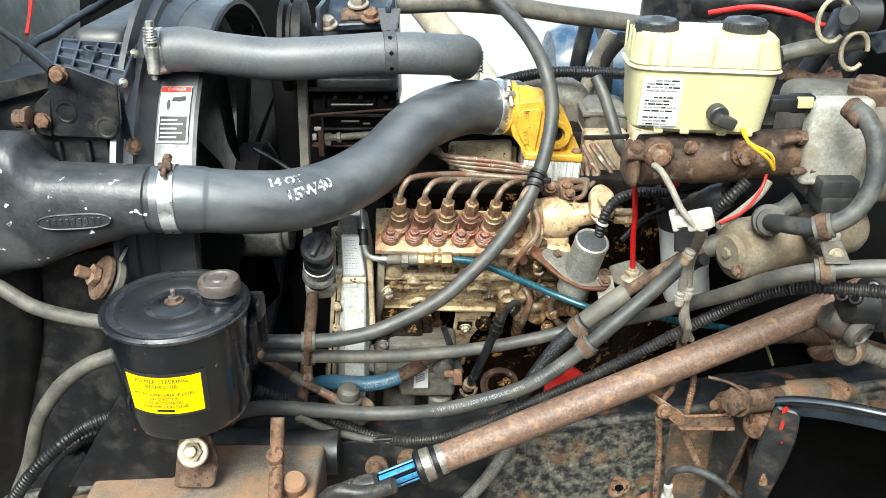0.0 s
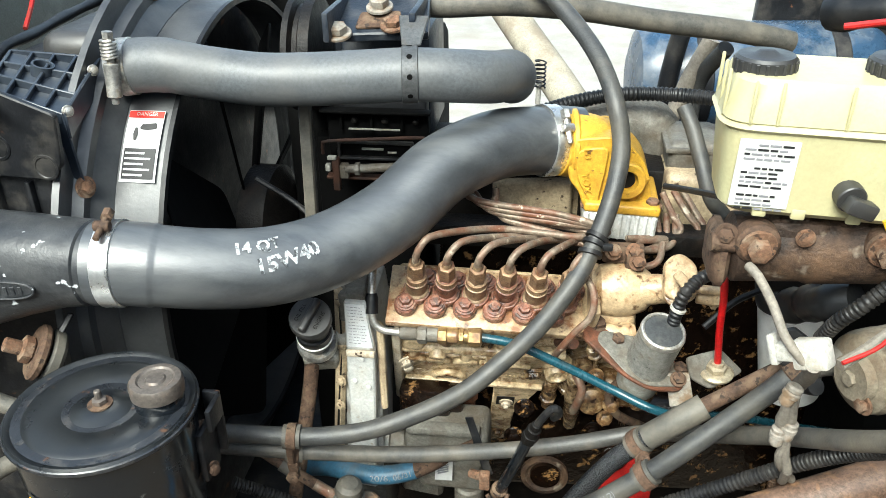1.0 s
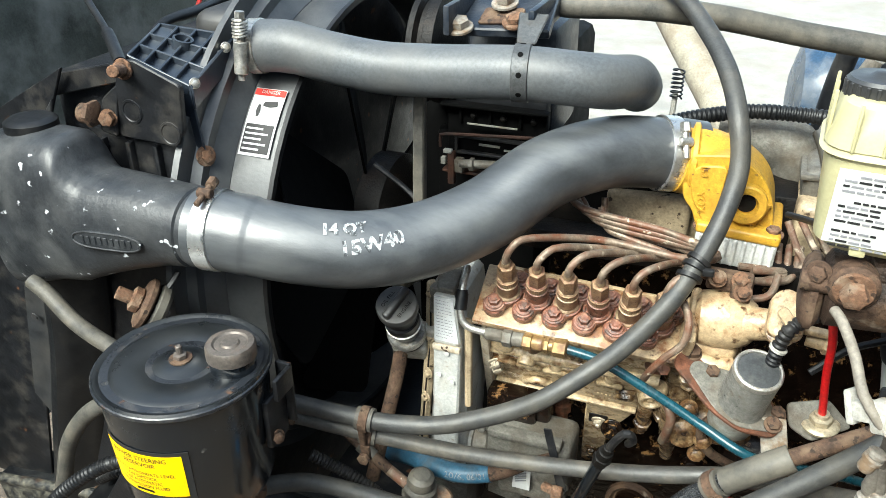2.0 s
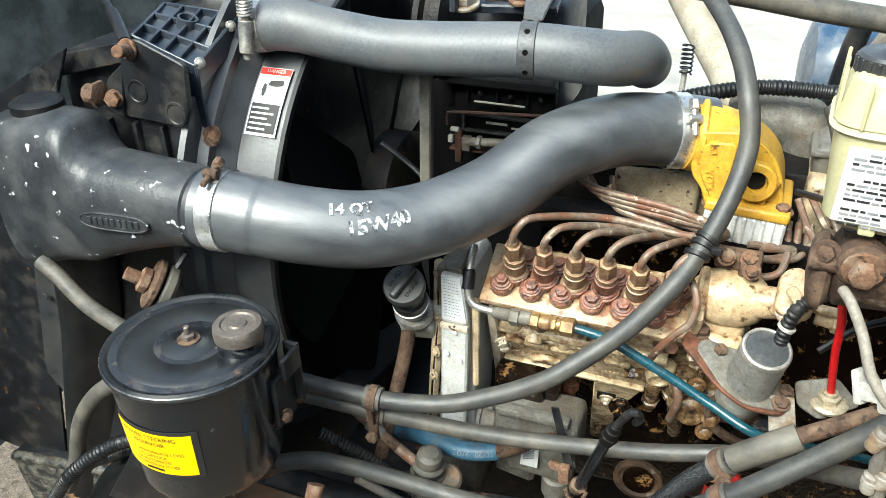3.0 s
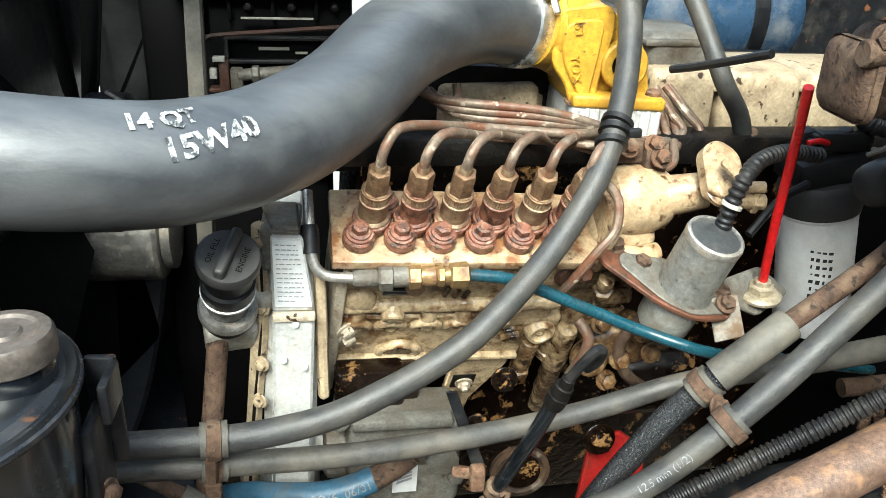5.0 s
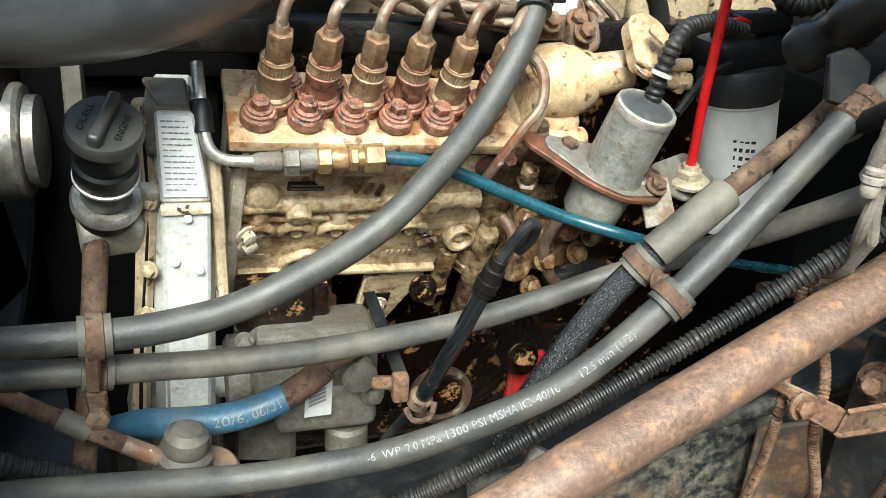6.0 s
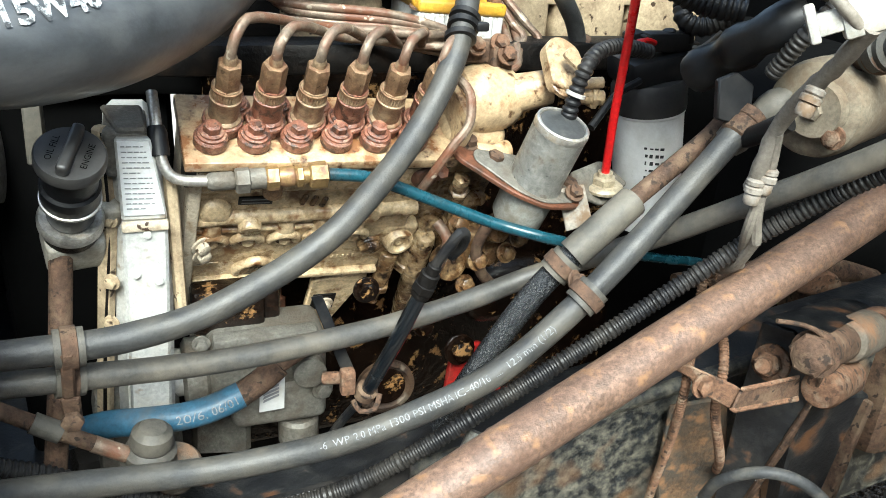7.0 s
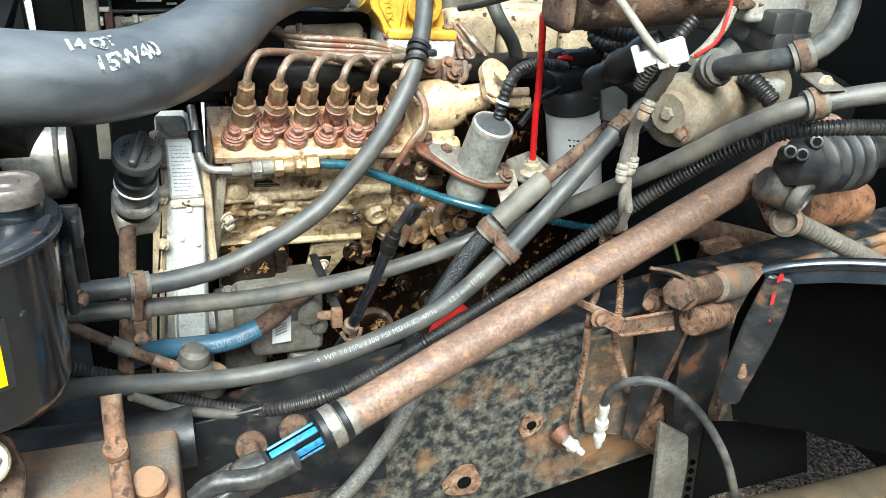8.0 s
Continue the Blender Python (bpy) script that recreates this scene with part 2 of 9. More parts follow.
lid_black = surf("lid_black", (0.008, 0.0095, 0.0115), 0.26, vary=0.25, scale=30, stain=(0.018, 0.019, 0.019), stain_at=0.56, stain_scale=16, soft=0.2, spots=(0.07, 0.05, 0.035), spots_at=0.71, spots_scale=55, bump=0.06, stain_rough=0.45, gloss=0.7)
cover_plastic = surf("cover_plastic", (0.016, 0.022, 0.032), 0.36, vary=0.2, scale=50, stain=(0.040, 0.046, 0.055), stain_at=0.58, stain_scale=20, soft=0.15, bump=0.08, gloss=0.7)
shroud_plastic = surf("shroud_plastic", (0.024, 0.026, 0.029), 0.42, vary=0.25, scale=60, stain=(0.068, 0.069, 0.068), stain_at=0.57, stain_scale=14, soft=0.2, bump=0.12, gloss=0.8)
gloss_black = surf("gloss_black", (0.004, 0.0055, 0.0075), 0.14, vary=0.25, scale=30, stain=(0.010, 0.0125, 0.0145), stain_at=0.60, stain_scale=20, soft=0.12, spots=(0.05, 0.05, 0.048), spots_at=0.72, spots_scale=60, bump=0.03, coat=0.35, stain_rough=0.35, gloss=0.8, grit=0.1)
frame_black = surf("frame_black", (0.012, 0.0135, 0.015), 0.45, vary=0.5, scale=80, stain=(0.135, 0.124, 0.094), stain_at=0.56, stain_scale=64, soft=0.13, spots=(0.185, 0.098, 0.045), spots_at=0.585, spots_scale=8.5, spots_soft=0.06, bump=0.6, stain_rough=0.85, gloss=0.6)
steel_black = surf("steel_black", (0.0075, 0.008, 0.0095), 0.42, vary=0.35, scale=50, stain=(0.045, 0.041, 0.036), stain_at=0.62, stain_scale=24, soft=0.12, spots=(0.11, 0.048, 0.022), spots_at=0.71, spots_scale=40, bump=0.25, gloss=0.4)
rust = surf("rust", (0.145, 0.078, 0.046), 0.85, vary=0.45, scale=120, stain=(0.20, 0.145, 0.10), stain_at=0.59, stain_scale=50, spots=(0.05, 0.03, 0.02), spots_at=0.61, spots_scale=110, bump=0.6)
rust_dark = surf("rust_dark", (0.085, 0.050, 0.032), 0.8, vary=0.45, scale=90, stain=(0.13, 0.088, 0.056), stain_at=0.58, stain_scale=40, spots=(0.03, 0.02, 0.014), spots_at=0.62, spots_scale=120, bump=0.6)
rust_red = surf("rust_red", (0.14, 0.055, 0.030), 0.5, vary=0.4, scale=120, stain=(0.05, 0.026, 0.016), stain_at=0.53, stain_scale=60, bump=0.4)
yoke_steel = surf("yoke_steel", (0.045, 0.044, 0.042), 0.4, metal=0.4, vary=0.35, scale=60, stain=(0.12, 0.10, 0.08), stain_at=0.58, stain_scale=30, soft=0.12, bump=0.3)
steel_braid = surf("steel_braid", (0.19, 0.185, 0.17), 0.4, metal=0.5, vary=0.45, scale=500, stain=(0.11, 0.085, 0.06), stain_at=0.58, stain_scale=40, soft=0.12, bump=0.8, bump_scale=900)
rust_flake = surf("rust_flake", (0.125, 0.076, 0.042), 0.8, vary=0.45, scale=70, stain=(0.050, 0.047, 0.040), stain_at=0.50, stain_scale=24, soft=0.12, spots=(0.19, 0.105, 0.052), spots_at=0.60, spots_scale=50, spots_soft=0.07, bump=0.6)
rust_grey = surf("rust_grey", (0.105, 0.088, 0.068), 0.75, vary=0.35, scale=80, stain=(0.16, 0.085, 0.045), stain_at=0.57, stain_scale=36, soft=0.1, bump=0.5)
guard_paint = surf("guard_paint", (0.010, 0.011, 0.013), 0.40, vary=0.4, scale=70, stain=(0.040, 0.040, 0.038), stain_at=0.58, stain_scale=30, soft=0.13, spots=(0.13, 0.06, 0.028), spots_at=0.645, spots_scale=30, spots_soft=0.06, bump=0.4, gloss=0.6)
rust_shaft = surf("rust_shaft", (0.158, 0.098, 0.068), 0.46, vary=0.3, scale=55, stain=(0.095, 0.056, 0.041), stain_at=0.57, stain_scale=8, soft=0.13, spots=(0.24, 0.135, 0.072), spots_at=0.645, spots_scale=70, spots_soft=0.08, bump=0.45, bump_scale=360, gloss=0.5, grit=0.5, grit_scale=230)
pump_beige = surf("pump_beige", (0.57, 0.43, 0.255), 0.30, vary=0.22, scale=90, stain=(0.135, 0.066, 0.026), stain_at=0.595, stain_scale=22, soft=0.08, spots=(0.16, 0.072, 0.026), spots_at=0.63, spots_scale=70, spots_soft=0.07, bump=0.7, bump_scale=140, stain_rough=0.12, gloss=0.75, grit=0.3)
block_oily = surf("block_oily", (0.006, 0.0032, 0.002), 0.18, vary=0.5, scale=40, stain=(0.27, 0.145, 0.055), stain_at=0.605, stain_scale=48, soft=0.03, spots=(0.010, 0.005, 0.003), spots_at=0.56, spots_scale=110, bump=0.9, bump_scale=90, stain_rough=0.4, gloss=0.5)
head_beige = surf("head_beige", (0.42, 0.33, 0.215), 0.40, vary=0.15, scale=50, stain=(0.15, 0.105, 0.065), stain_at=0.60, stain_scale=22, soft=0.1, spots=(0.04, 0.024, 0.014), spots_at=0.66, spots_scale=80, bump=0.25)
fitting_brass = surf("fitting_brass", (0.26, 0.165, 0.095), 0.34, metal=0.5, vary=0.4, scale=160, stain=(0.11, 0.052, 0.028), stain_at=0.55, stain_scale=90, bump=0.4)
fitting_rust = surf("fitting_rust", (0.175, 0.066, 0.038), 0.32, vary=0.45, scale=150, stain=(0.30, 0.17, 0.11), stain_at=0.60, stain_scale=110, spots=(0.045, 0.020, 0.012), spots_at=0.58, spots_scale=120, bump=0.6, gloss=0.8)
plate_beige = surf("plate_beige", (0.43, 0.315, 0.185), 0.36, vary=0.22, scale=70, stain=(0.20, 0.100, 0.042), stain_at=0.585, stain_scale=32, soft=0.09, spots=(0.07, 0.032, 0.012), spots_at=0.645, spots_scale=95, spots_soft=0.05, bump=0.4, bump_scale=160, stain_rough=0.25, gloss=0.55, grit=0.28)
plate_stained = surf("plate_stained", (0.43, 0.31, 0.18), 0.36, vary=0.22, scale=70, stain=(0.19, 0.085, 0.036), stain_at=0.525, stain_scale=36, soft=0.08, spots=(0.06, 0.026, 0.012), spots_at=0.62, spots_scale=90, spots_soft=0.05, bump=0.4, bump_scale=160, stain_rough=0.25, gloss=0.6)
flange_pale = surf("flange_pale", (0.58, 0.50, 0.38), 0.42, vary=0.2, scale=90, stain=(0.24, 0.17, 0.10), stain_at=0.58, stain_scale=45, soft=0.08, spots=(0.05, 0.03, 0.018), spots_at=0.66, spots_scale=130, bump=0.4, gloss=0.5)
ledge_red = surf("ledge_red", (0.060, 0.028, 0.018), 0.5, vary=0.35, scale=60, stain=(0.020, 0.014, 0.012), stain_at=0.55, stain_scale=30, soft=0.1, bump=0.3)
oily_beige = surf("oily_beige", (0.33, 0.235, 0.130), 0.26, vary=0.3, scale=90, stain=(0.070, 0.034, 0.014), stain_at=0.52, stain_scale=34, soft=0.10, spots=(0.030, 0.015, 0.008), spots_at=0.60, spots_scale=70, spots_soft=0.06, bump=0.6, bump_scale=150, gloss=0.75)
oil_brown = surf("oil_brown", (0.12, 0.062, 0.026), 0.22, vary=0.4, scale=90, stain=(0.30, 0.20, 0.10), stain_at=0.58, stain_scale=70, soft=0.10, spots=(0.018, 0.010, 0.006), spots_at=0.58, spots_scale=60, spots_soft=0.08, bump=0.5, gloss=0.7)
cup_pale = surf("cup_pale", (0.34, 0.33, 0.29), 0.4, vary=0.15, scale=60, stain=(0.20, 0.17, 0.13), stain_at=0.58, stain_scale=40, bump=0.1)
brass = surf("brass", (0.31, 0.205, 0.09), 0.38, metal=0.6, vary=0.3, scale=90, stain=(0.14, 0.075, 0.04), stain_at=0.55, stain_scale=60, bump=0.25)
zinc = surf("zinc", (0.52, 0.50, 0.46), 0.36, metal=0.85, vary=0.2, scale=90, stain=(0.2, 0.16, 0.11), stain_at=0.6, stain_scale=50, bump=0.12)
bright_steel = surf("bright_steel", (0.72, 0.72, 0.71), 0.30, metal=0.9, vary=0.12, scale=90, stain=(0.3, 0.25, 0.2), stain_at=0.73, stain_scale=60, bump=0.05, grit=0.12)
aluminium = surf("aluminium", (0.50, 0.50, 0.475), 0.40, metal=0.0, vary=0.15, scale=60, stain=(0.36, 0.33, 0.27), stain_at=0.60, stain_scale=30, soft=0.12, spots=(0.24, 0.20, 0.15), spots_at=0.68, spots_scale=70, spots_soft=0.06, bump=0.25, gloss=0.6, grit=0.2)
cast_grey = surf("cast_grey", (0.155, 0.147, 0.127), 0.5, metal=0.2, vary=0.3, scale=90, stain=(0.075, 0.058, 0.04), stain_at=0.56, stain_scale=22, soft=0.12, bump=0.5)
collar_steel = surf("collar_steel", (0.34, 0.31, 0.26), 0.32, metal=0.7, vary=0.3, scale=70, stain=(0.10, 0.062, 0.038), stain_at=0.60, stain_scale=45, soft=0.10, bump=0.25)
line_steel = surf("line_steel", (0.20, 0.155, 0.115), 0.42, metal=0.35, vary=0.35, scale=90, stain=(0.12, 0.05, 0.028), stain_at=0.53, stain_scale=40, soft=0.1, spots=(0.40, 0.34, 0.26), spots_at=0.66, spots_scale=90, bump=0.3)
yellow_paint = surf("yellow_paint", (0.50, 0.285, 0.030), 0.42, vary=0.16, scale=40, stain=(0.36, 0.18, 0.025), stain_at=0.58, stain_scale=26, soft=0.12, spots=(0.16, 0.085, 0.030), spots_at=0.69, spots_scale=110, bump=0.3, bump_scale=250, gloss=0.5)
cream_plastic = surf("cream_plastic", (0.435, 0.405, 0.235), 0.36, vary=0.07, scale=20, stain=(0.37, 0.325, 0.18), stain_at=0.57, stain_scale=11, soft=0.18, bump=0.05, gloss=0.4, grit=0.1)
white_plastic = surf("white_plastic", (0.40, 0.385, 0.345), 0.45, vary=0.1, scale=40, stain=(0.30, 0.26, 0.2), stain_at=0.57, stain_scale=50, soft=0.1, bump=0.05)
chalk = surf("chalk", (0.50, 0.52, 0.53), 0.8, vary=0.3, scale=250, stain=(0.045, 0.048, 0.052), stain_at=0.525, stain_scale=120, soft=0.06, bump=0.2)
cap_metal = surf("cap_metal", (0.135, 0.115, 0.10), 0.4, metal=0.4, vary=0.25, scale=80, stain=(0.10, 0.066, 0.045), stain_at=0.56, stain_scale=40, bump=0.2)
pale_nut = surf("pale_nut", (0.40, 0.34, 0.24), 0.4, metal=0.4, vary=0.25, scale=90, stain=(0.18, 0.135, 0.085), stain_at=0.6, stain_scale=60, bump=0.2)
can_grey = surf("can_grey", (0.27, 0.265, 0.24), 0.34, metal=0.6, vary=0.25, scale=120, stain=(0.075, 0.062, 0.045), stain_at=0.57, stain_scale=60, bump=0.4)
label_white = surf("label_white", (0.56, 0.56, 0.545), 0.4, vary=0.05, scale=60, stain=(0.42, 0.40, 0.35), stain_at=0.63, stain_scale=40, bump=0.02, grit=0.08)
filter_white = surf("filter_white", (0.74, 0.74, 0.72), 0.35, vary=0.06, scale=40, stain=(0.52, 0.50, 0.45), stain_at=0.60, stain_scale=22, soft=0.15, bump=0.03, grit=0.06, gloss=0.5)
label_yellow = surf("label_yellow", (0.85, 0.52, 0.0), 0.35, vary=0.05, scale=40, bump=0.02, grit=0.08)
ink_black = surf("ink_black", (0.02, 0.02, 0.02), 0.5, vary=0.1, bump=0.0, grit=0.08)
ink_grey = surf("ink_grey", (0.22, 0.22, 0.23), 0.5, vary=0.1, bump=0.0, grit=0.08)
ink_red = surf("ink_red", (0.6, 0.03, 0.02), 0.4, vary=0.1, bump=0.0, grit=0.08)
red_plastic = surf("red_plastic", (0.50, 0.008, 0.010), 0.32, vary=0.1, scale=40, stain=(0.3, 0.015, 0.012), stain_at=0.66, stain_scale=40, bump=0.04, gloss=0.5)
red_paint = surf("red_paint", (0.38, 0.018, 0.016), 0.4, vary=0.15, scale=40, stain=(0.10, 0.03, 0.02), stain_at=0.62, stain_scale=30, bump=0.15)
yellow_wire = surf("yellow_wire", (0.7, 0.42, 0.03), 0.45, vary=0.1, bump=0.03)
joint_pale = surf("joint_pale", (0.25, 0.225, 0.19), 0.5, vary=0.25, scale=80, stain=(0.15, 0.10, 0.06), stain_at=0.57, stain_scale=60, bump=0.2)
grey_wire = surf("grey_wire", (0.19, 0.168, 0.138), 0.6, vary=0.25, scale=60, stain=(0.13, 0.11, 0.085), stain_at=0.60, stain_scale=30, bump=0.25)
teal_hose = surf("teal_hose", (0.010, 0.055, 0.075), 0.25, vary=0.2, scale=50, stain=(0.02, 0.03, 0.032), stain_at=0.62, stain_scale=40, bump=0.08, gloss=0.6)
blue_hose = surf("blue_hose", (0.030, 0.092, 0.148), 0.45, vary=0.25, scale=50, stain=(0.075, 0.085, 0.088), stain_at=0.6, stain_scale=30, soft=0.12, bump=0.12, gloss=0.5)
blue_plastic = surf("blue_plastic", (0.03, 0.19, 0.40), 0.35, vary=0.2, scale=60, stain=(0.03, 0.04, 0.05), stain_at=0.57, stain_scale=60, bump=0.1)
blue_black = surf("blue_black", (0.014, 0.019, 0.028), 0.36, vary=0.35, scale=50, stain=(0.055, 0.056, 0.058), stain_at=0.6, stain_scale=25, soft=0.12, bump=0.3)
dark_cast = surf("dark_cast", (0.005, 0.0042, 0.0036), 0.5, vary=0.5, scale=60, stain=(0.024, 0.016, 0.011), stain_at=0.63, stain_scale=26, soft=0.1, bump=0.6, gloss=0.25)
ground_mat = surf("ground_mat", (0.135, 0.108, 0.082), 0.9, vary=0.6, scale=180, stain=(0.045, 0.034, 0.025), stain_at=0.55, stain_scale=30, soft=0.1, spots=(0.16, 0.13, 0.10), spots_at=0.64, spots_scale=240, bump=1.0, bump_scale=220)
concrete = surf("concrete", (0.30, 0.288, 0.262), 0.6, vary=0.18, scale=8, stain=(0.20, 0.175, 0.14), stain_at=0.58, stain_scale=3.0, soft=0.2, bump=0.3, bump_scale=40)
# near-black standing in for deep shade in the bay; also fills holes
shade_black = surf("shade_black", (0.0018, 0.0018, 0.0018), 0.75, vary=0.3, scale=30, bump=0.2, gloss=0.1)
strap_steel = surf("strap_steel", (0.085, 0.088, 0.09), 0.45, metal=0.3, vary=0.2, scale=80, stain=(0.05, 0.045, 0.04), stain_at=0.6, stain_scale=40, bump=0.15)
fitting_tan = surf("fitting_tan", (0.30, 0.215, 0.13), 0.36, metal=0.3, vary=0.4, scale=120, stain=(0.14, 0.060, 0.030), stain_at=0.55, stain_scale=80, bump=0.5, gloss=0.6)
conduit_plastic = surf("conduit_plastic", (0.010, 0.010, 0.011), 0.44, vary=0.25, scale=60, stain=(0.040, 0.036, 0.031), stain_at=0.58, stain_scale=20, soft=0.15, bump=0.1, gloss=0.35)
hose_ink = surf("hose_ink", (0.19, 0.195, 0.20), 0.6, vary=0.5, scale=300, stain=(0.05, 0.052, 0.055), stain_at=0.60, stain_scale=160, soft=0.06, bump=0.0, grit=0.1)
rusty_cast = surf("rusty_cast", (0.036, 0.022, 0.015), 0.6, vary=0.6, scale=70, stain=(0.10, 0.058, 0.033), stain_at=0.57, stain_scale=26, soft=0.12, spots=(0.15, 0.12, 0.09), spots_at=0.655, spots_scale=55, spots_soft=0.05, bump=0.8, gloss=0.35)
booster_cast = surf("booster_cast", (0.34, 0.33, 0.29), 0.45, metal=0.1, vary=0.25, scale=50, stain=(0.17, 0.14, 0.10), stain_at=0.55, stain_scale=18, soft=0.14, bump=0.4)
faded_yellow = surf("faded_yellow", (0.50, 0.42, 0.20), 0.5, vary=0.1, bump=0.05)
plate_white = surf("plate_white", (0.66, 0.67, 0.67), 0.35, vary=0.06, scale=60, stain=(0.50, 0.49, 0.46), stain_at=0.60, stain_scale=40, bump=0.02, gloss=0.6, grit=0.1)
disc_grey = surf("disc_grey", (0.045, 0.047, 0.048), 0.5, vary=0.25, scale=60, stain=(0.08, 0.078, 0.07), stain_at=0.58, stain_scale=40, bump=0.15)

# ---- ground and the large forms round the bay ----
gm = bmesh.new()
bmesh.ops.create_grid(gm, x_segments=24, y_segments=24, size=60)
ground = single("ground", gm, ground_mat, "pale dry concrete and gravel yard ground", "ground", kind="structure")

single("pavement", box((0, 16.2, 0.01), (60, 28, 0.06), 0.01), concrete, "pale sunlit concrete yard slab", "pavement", kind="structure")
# unseen walls, added to cut low sky light and darken undersides
light_block_grey = surf("light_block_grey", (0.115, 0.12, 0.122), 0.9, vary=0.2, scale=6, bump=0.3)
single("light_block_south", box((0, -5.0, 2.1), (30, 0.2, 4.2), 0.02), light_block_grey, "unseen grey wall added behind the viewer to block low sky light", "wall", kind="structure")
single("light_block_west", box((-10.0, 2.0, 1.4), (0.2, 18, 2.8), 0.02), light_block_grey, "unseen grey wall added ahead of the truck to block low sky light", "wall", kind="structure")

# frame rail of the chassis, a channel on its side
rail = thing("frame_rail", (0.1, 1.1, 0.75), "black painted steel chassis frame rail, speckled with pale dirt and rust", "frame rail")
RAIL = Matrix.Translation((0.3, 1.094, 0.955)) @ pose(0, 0, 0, 0, -8, 2)
part("web", box((0, 0.004, -0.14), (2.4, 0.008, 0.27), 0.002, RAIL), frame_black, rail)
part("top_flange", box((0, 0.0375, -0.004), (2.4, 0.075, 0.008), 0.003, RAIL), guard_paint, rail)
part("top_corner", lathe([(0.009, -1.2), (0.009, 1.2)], RAIL @ V(0, 0.006, -0.008), RAIL.to_3x3() @ V(1, 0, 0), 16), frame_black, rail)
part("bottom_flange", box((0, 0.05, -0.276), (2.4, 0.10, 0.008), 0.003, RAIL), frame_black, rail)
rail2 = thing("frame_rail", (0.1, 1.9, 0.75), "black painted steel chassis frame rail on the far side", "frame rail")
part("web", box((0.25, 1.93, 0.82), (2.6, 0.008, 0.27), 0.002), steel_black, rail2)
part("top_flange", box((0.25, 1.89, 0.951), (2.6, 0.09, 0.008), 0.003), steel_black, rail2)

# engine block, head and covers
ENG = pose(0.03, 1.36, 1.0, 0, 3, 7)
block = thing("engine_block", (0.1, 1.45, 0.75), "oil-soaked dark engine block with patches of beige paint", "engine block")
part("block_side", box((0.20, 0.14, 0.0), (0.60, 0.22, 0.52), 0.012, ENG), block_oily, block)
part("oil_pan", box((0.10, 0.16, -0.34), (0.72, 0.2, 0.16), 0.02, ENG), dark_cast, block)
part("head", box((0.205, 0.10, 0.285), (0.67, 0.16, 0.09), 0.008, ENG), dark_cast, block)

# ---- power steering reservoir ----
RES = V(-0.323, 0.918, 1.108)
RR = 0.0865


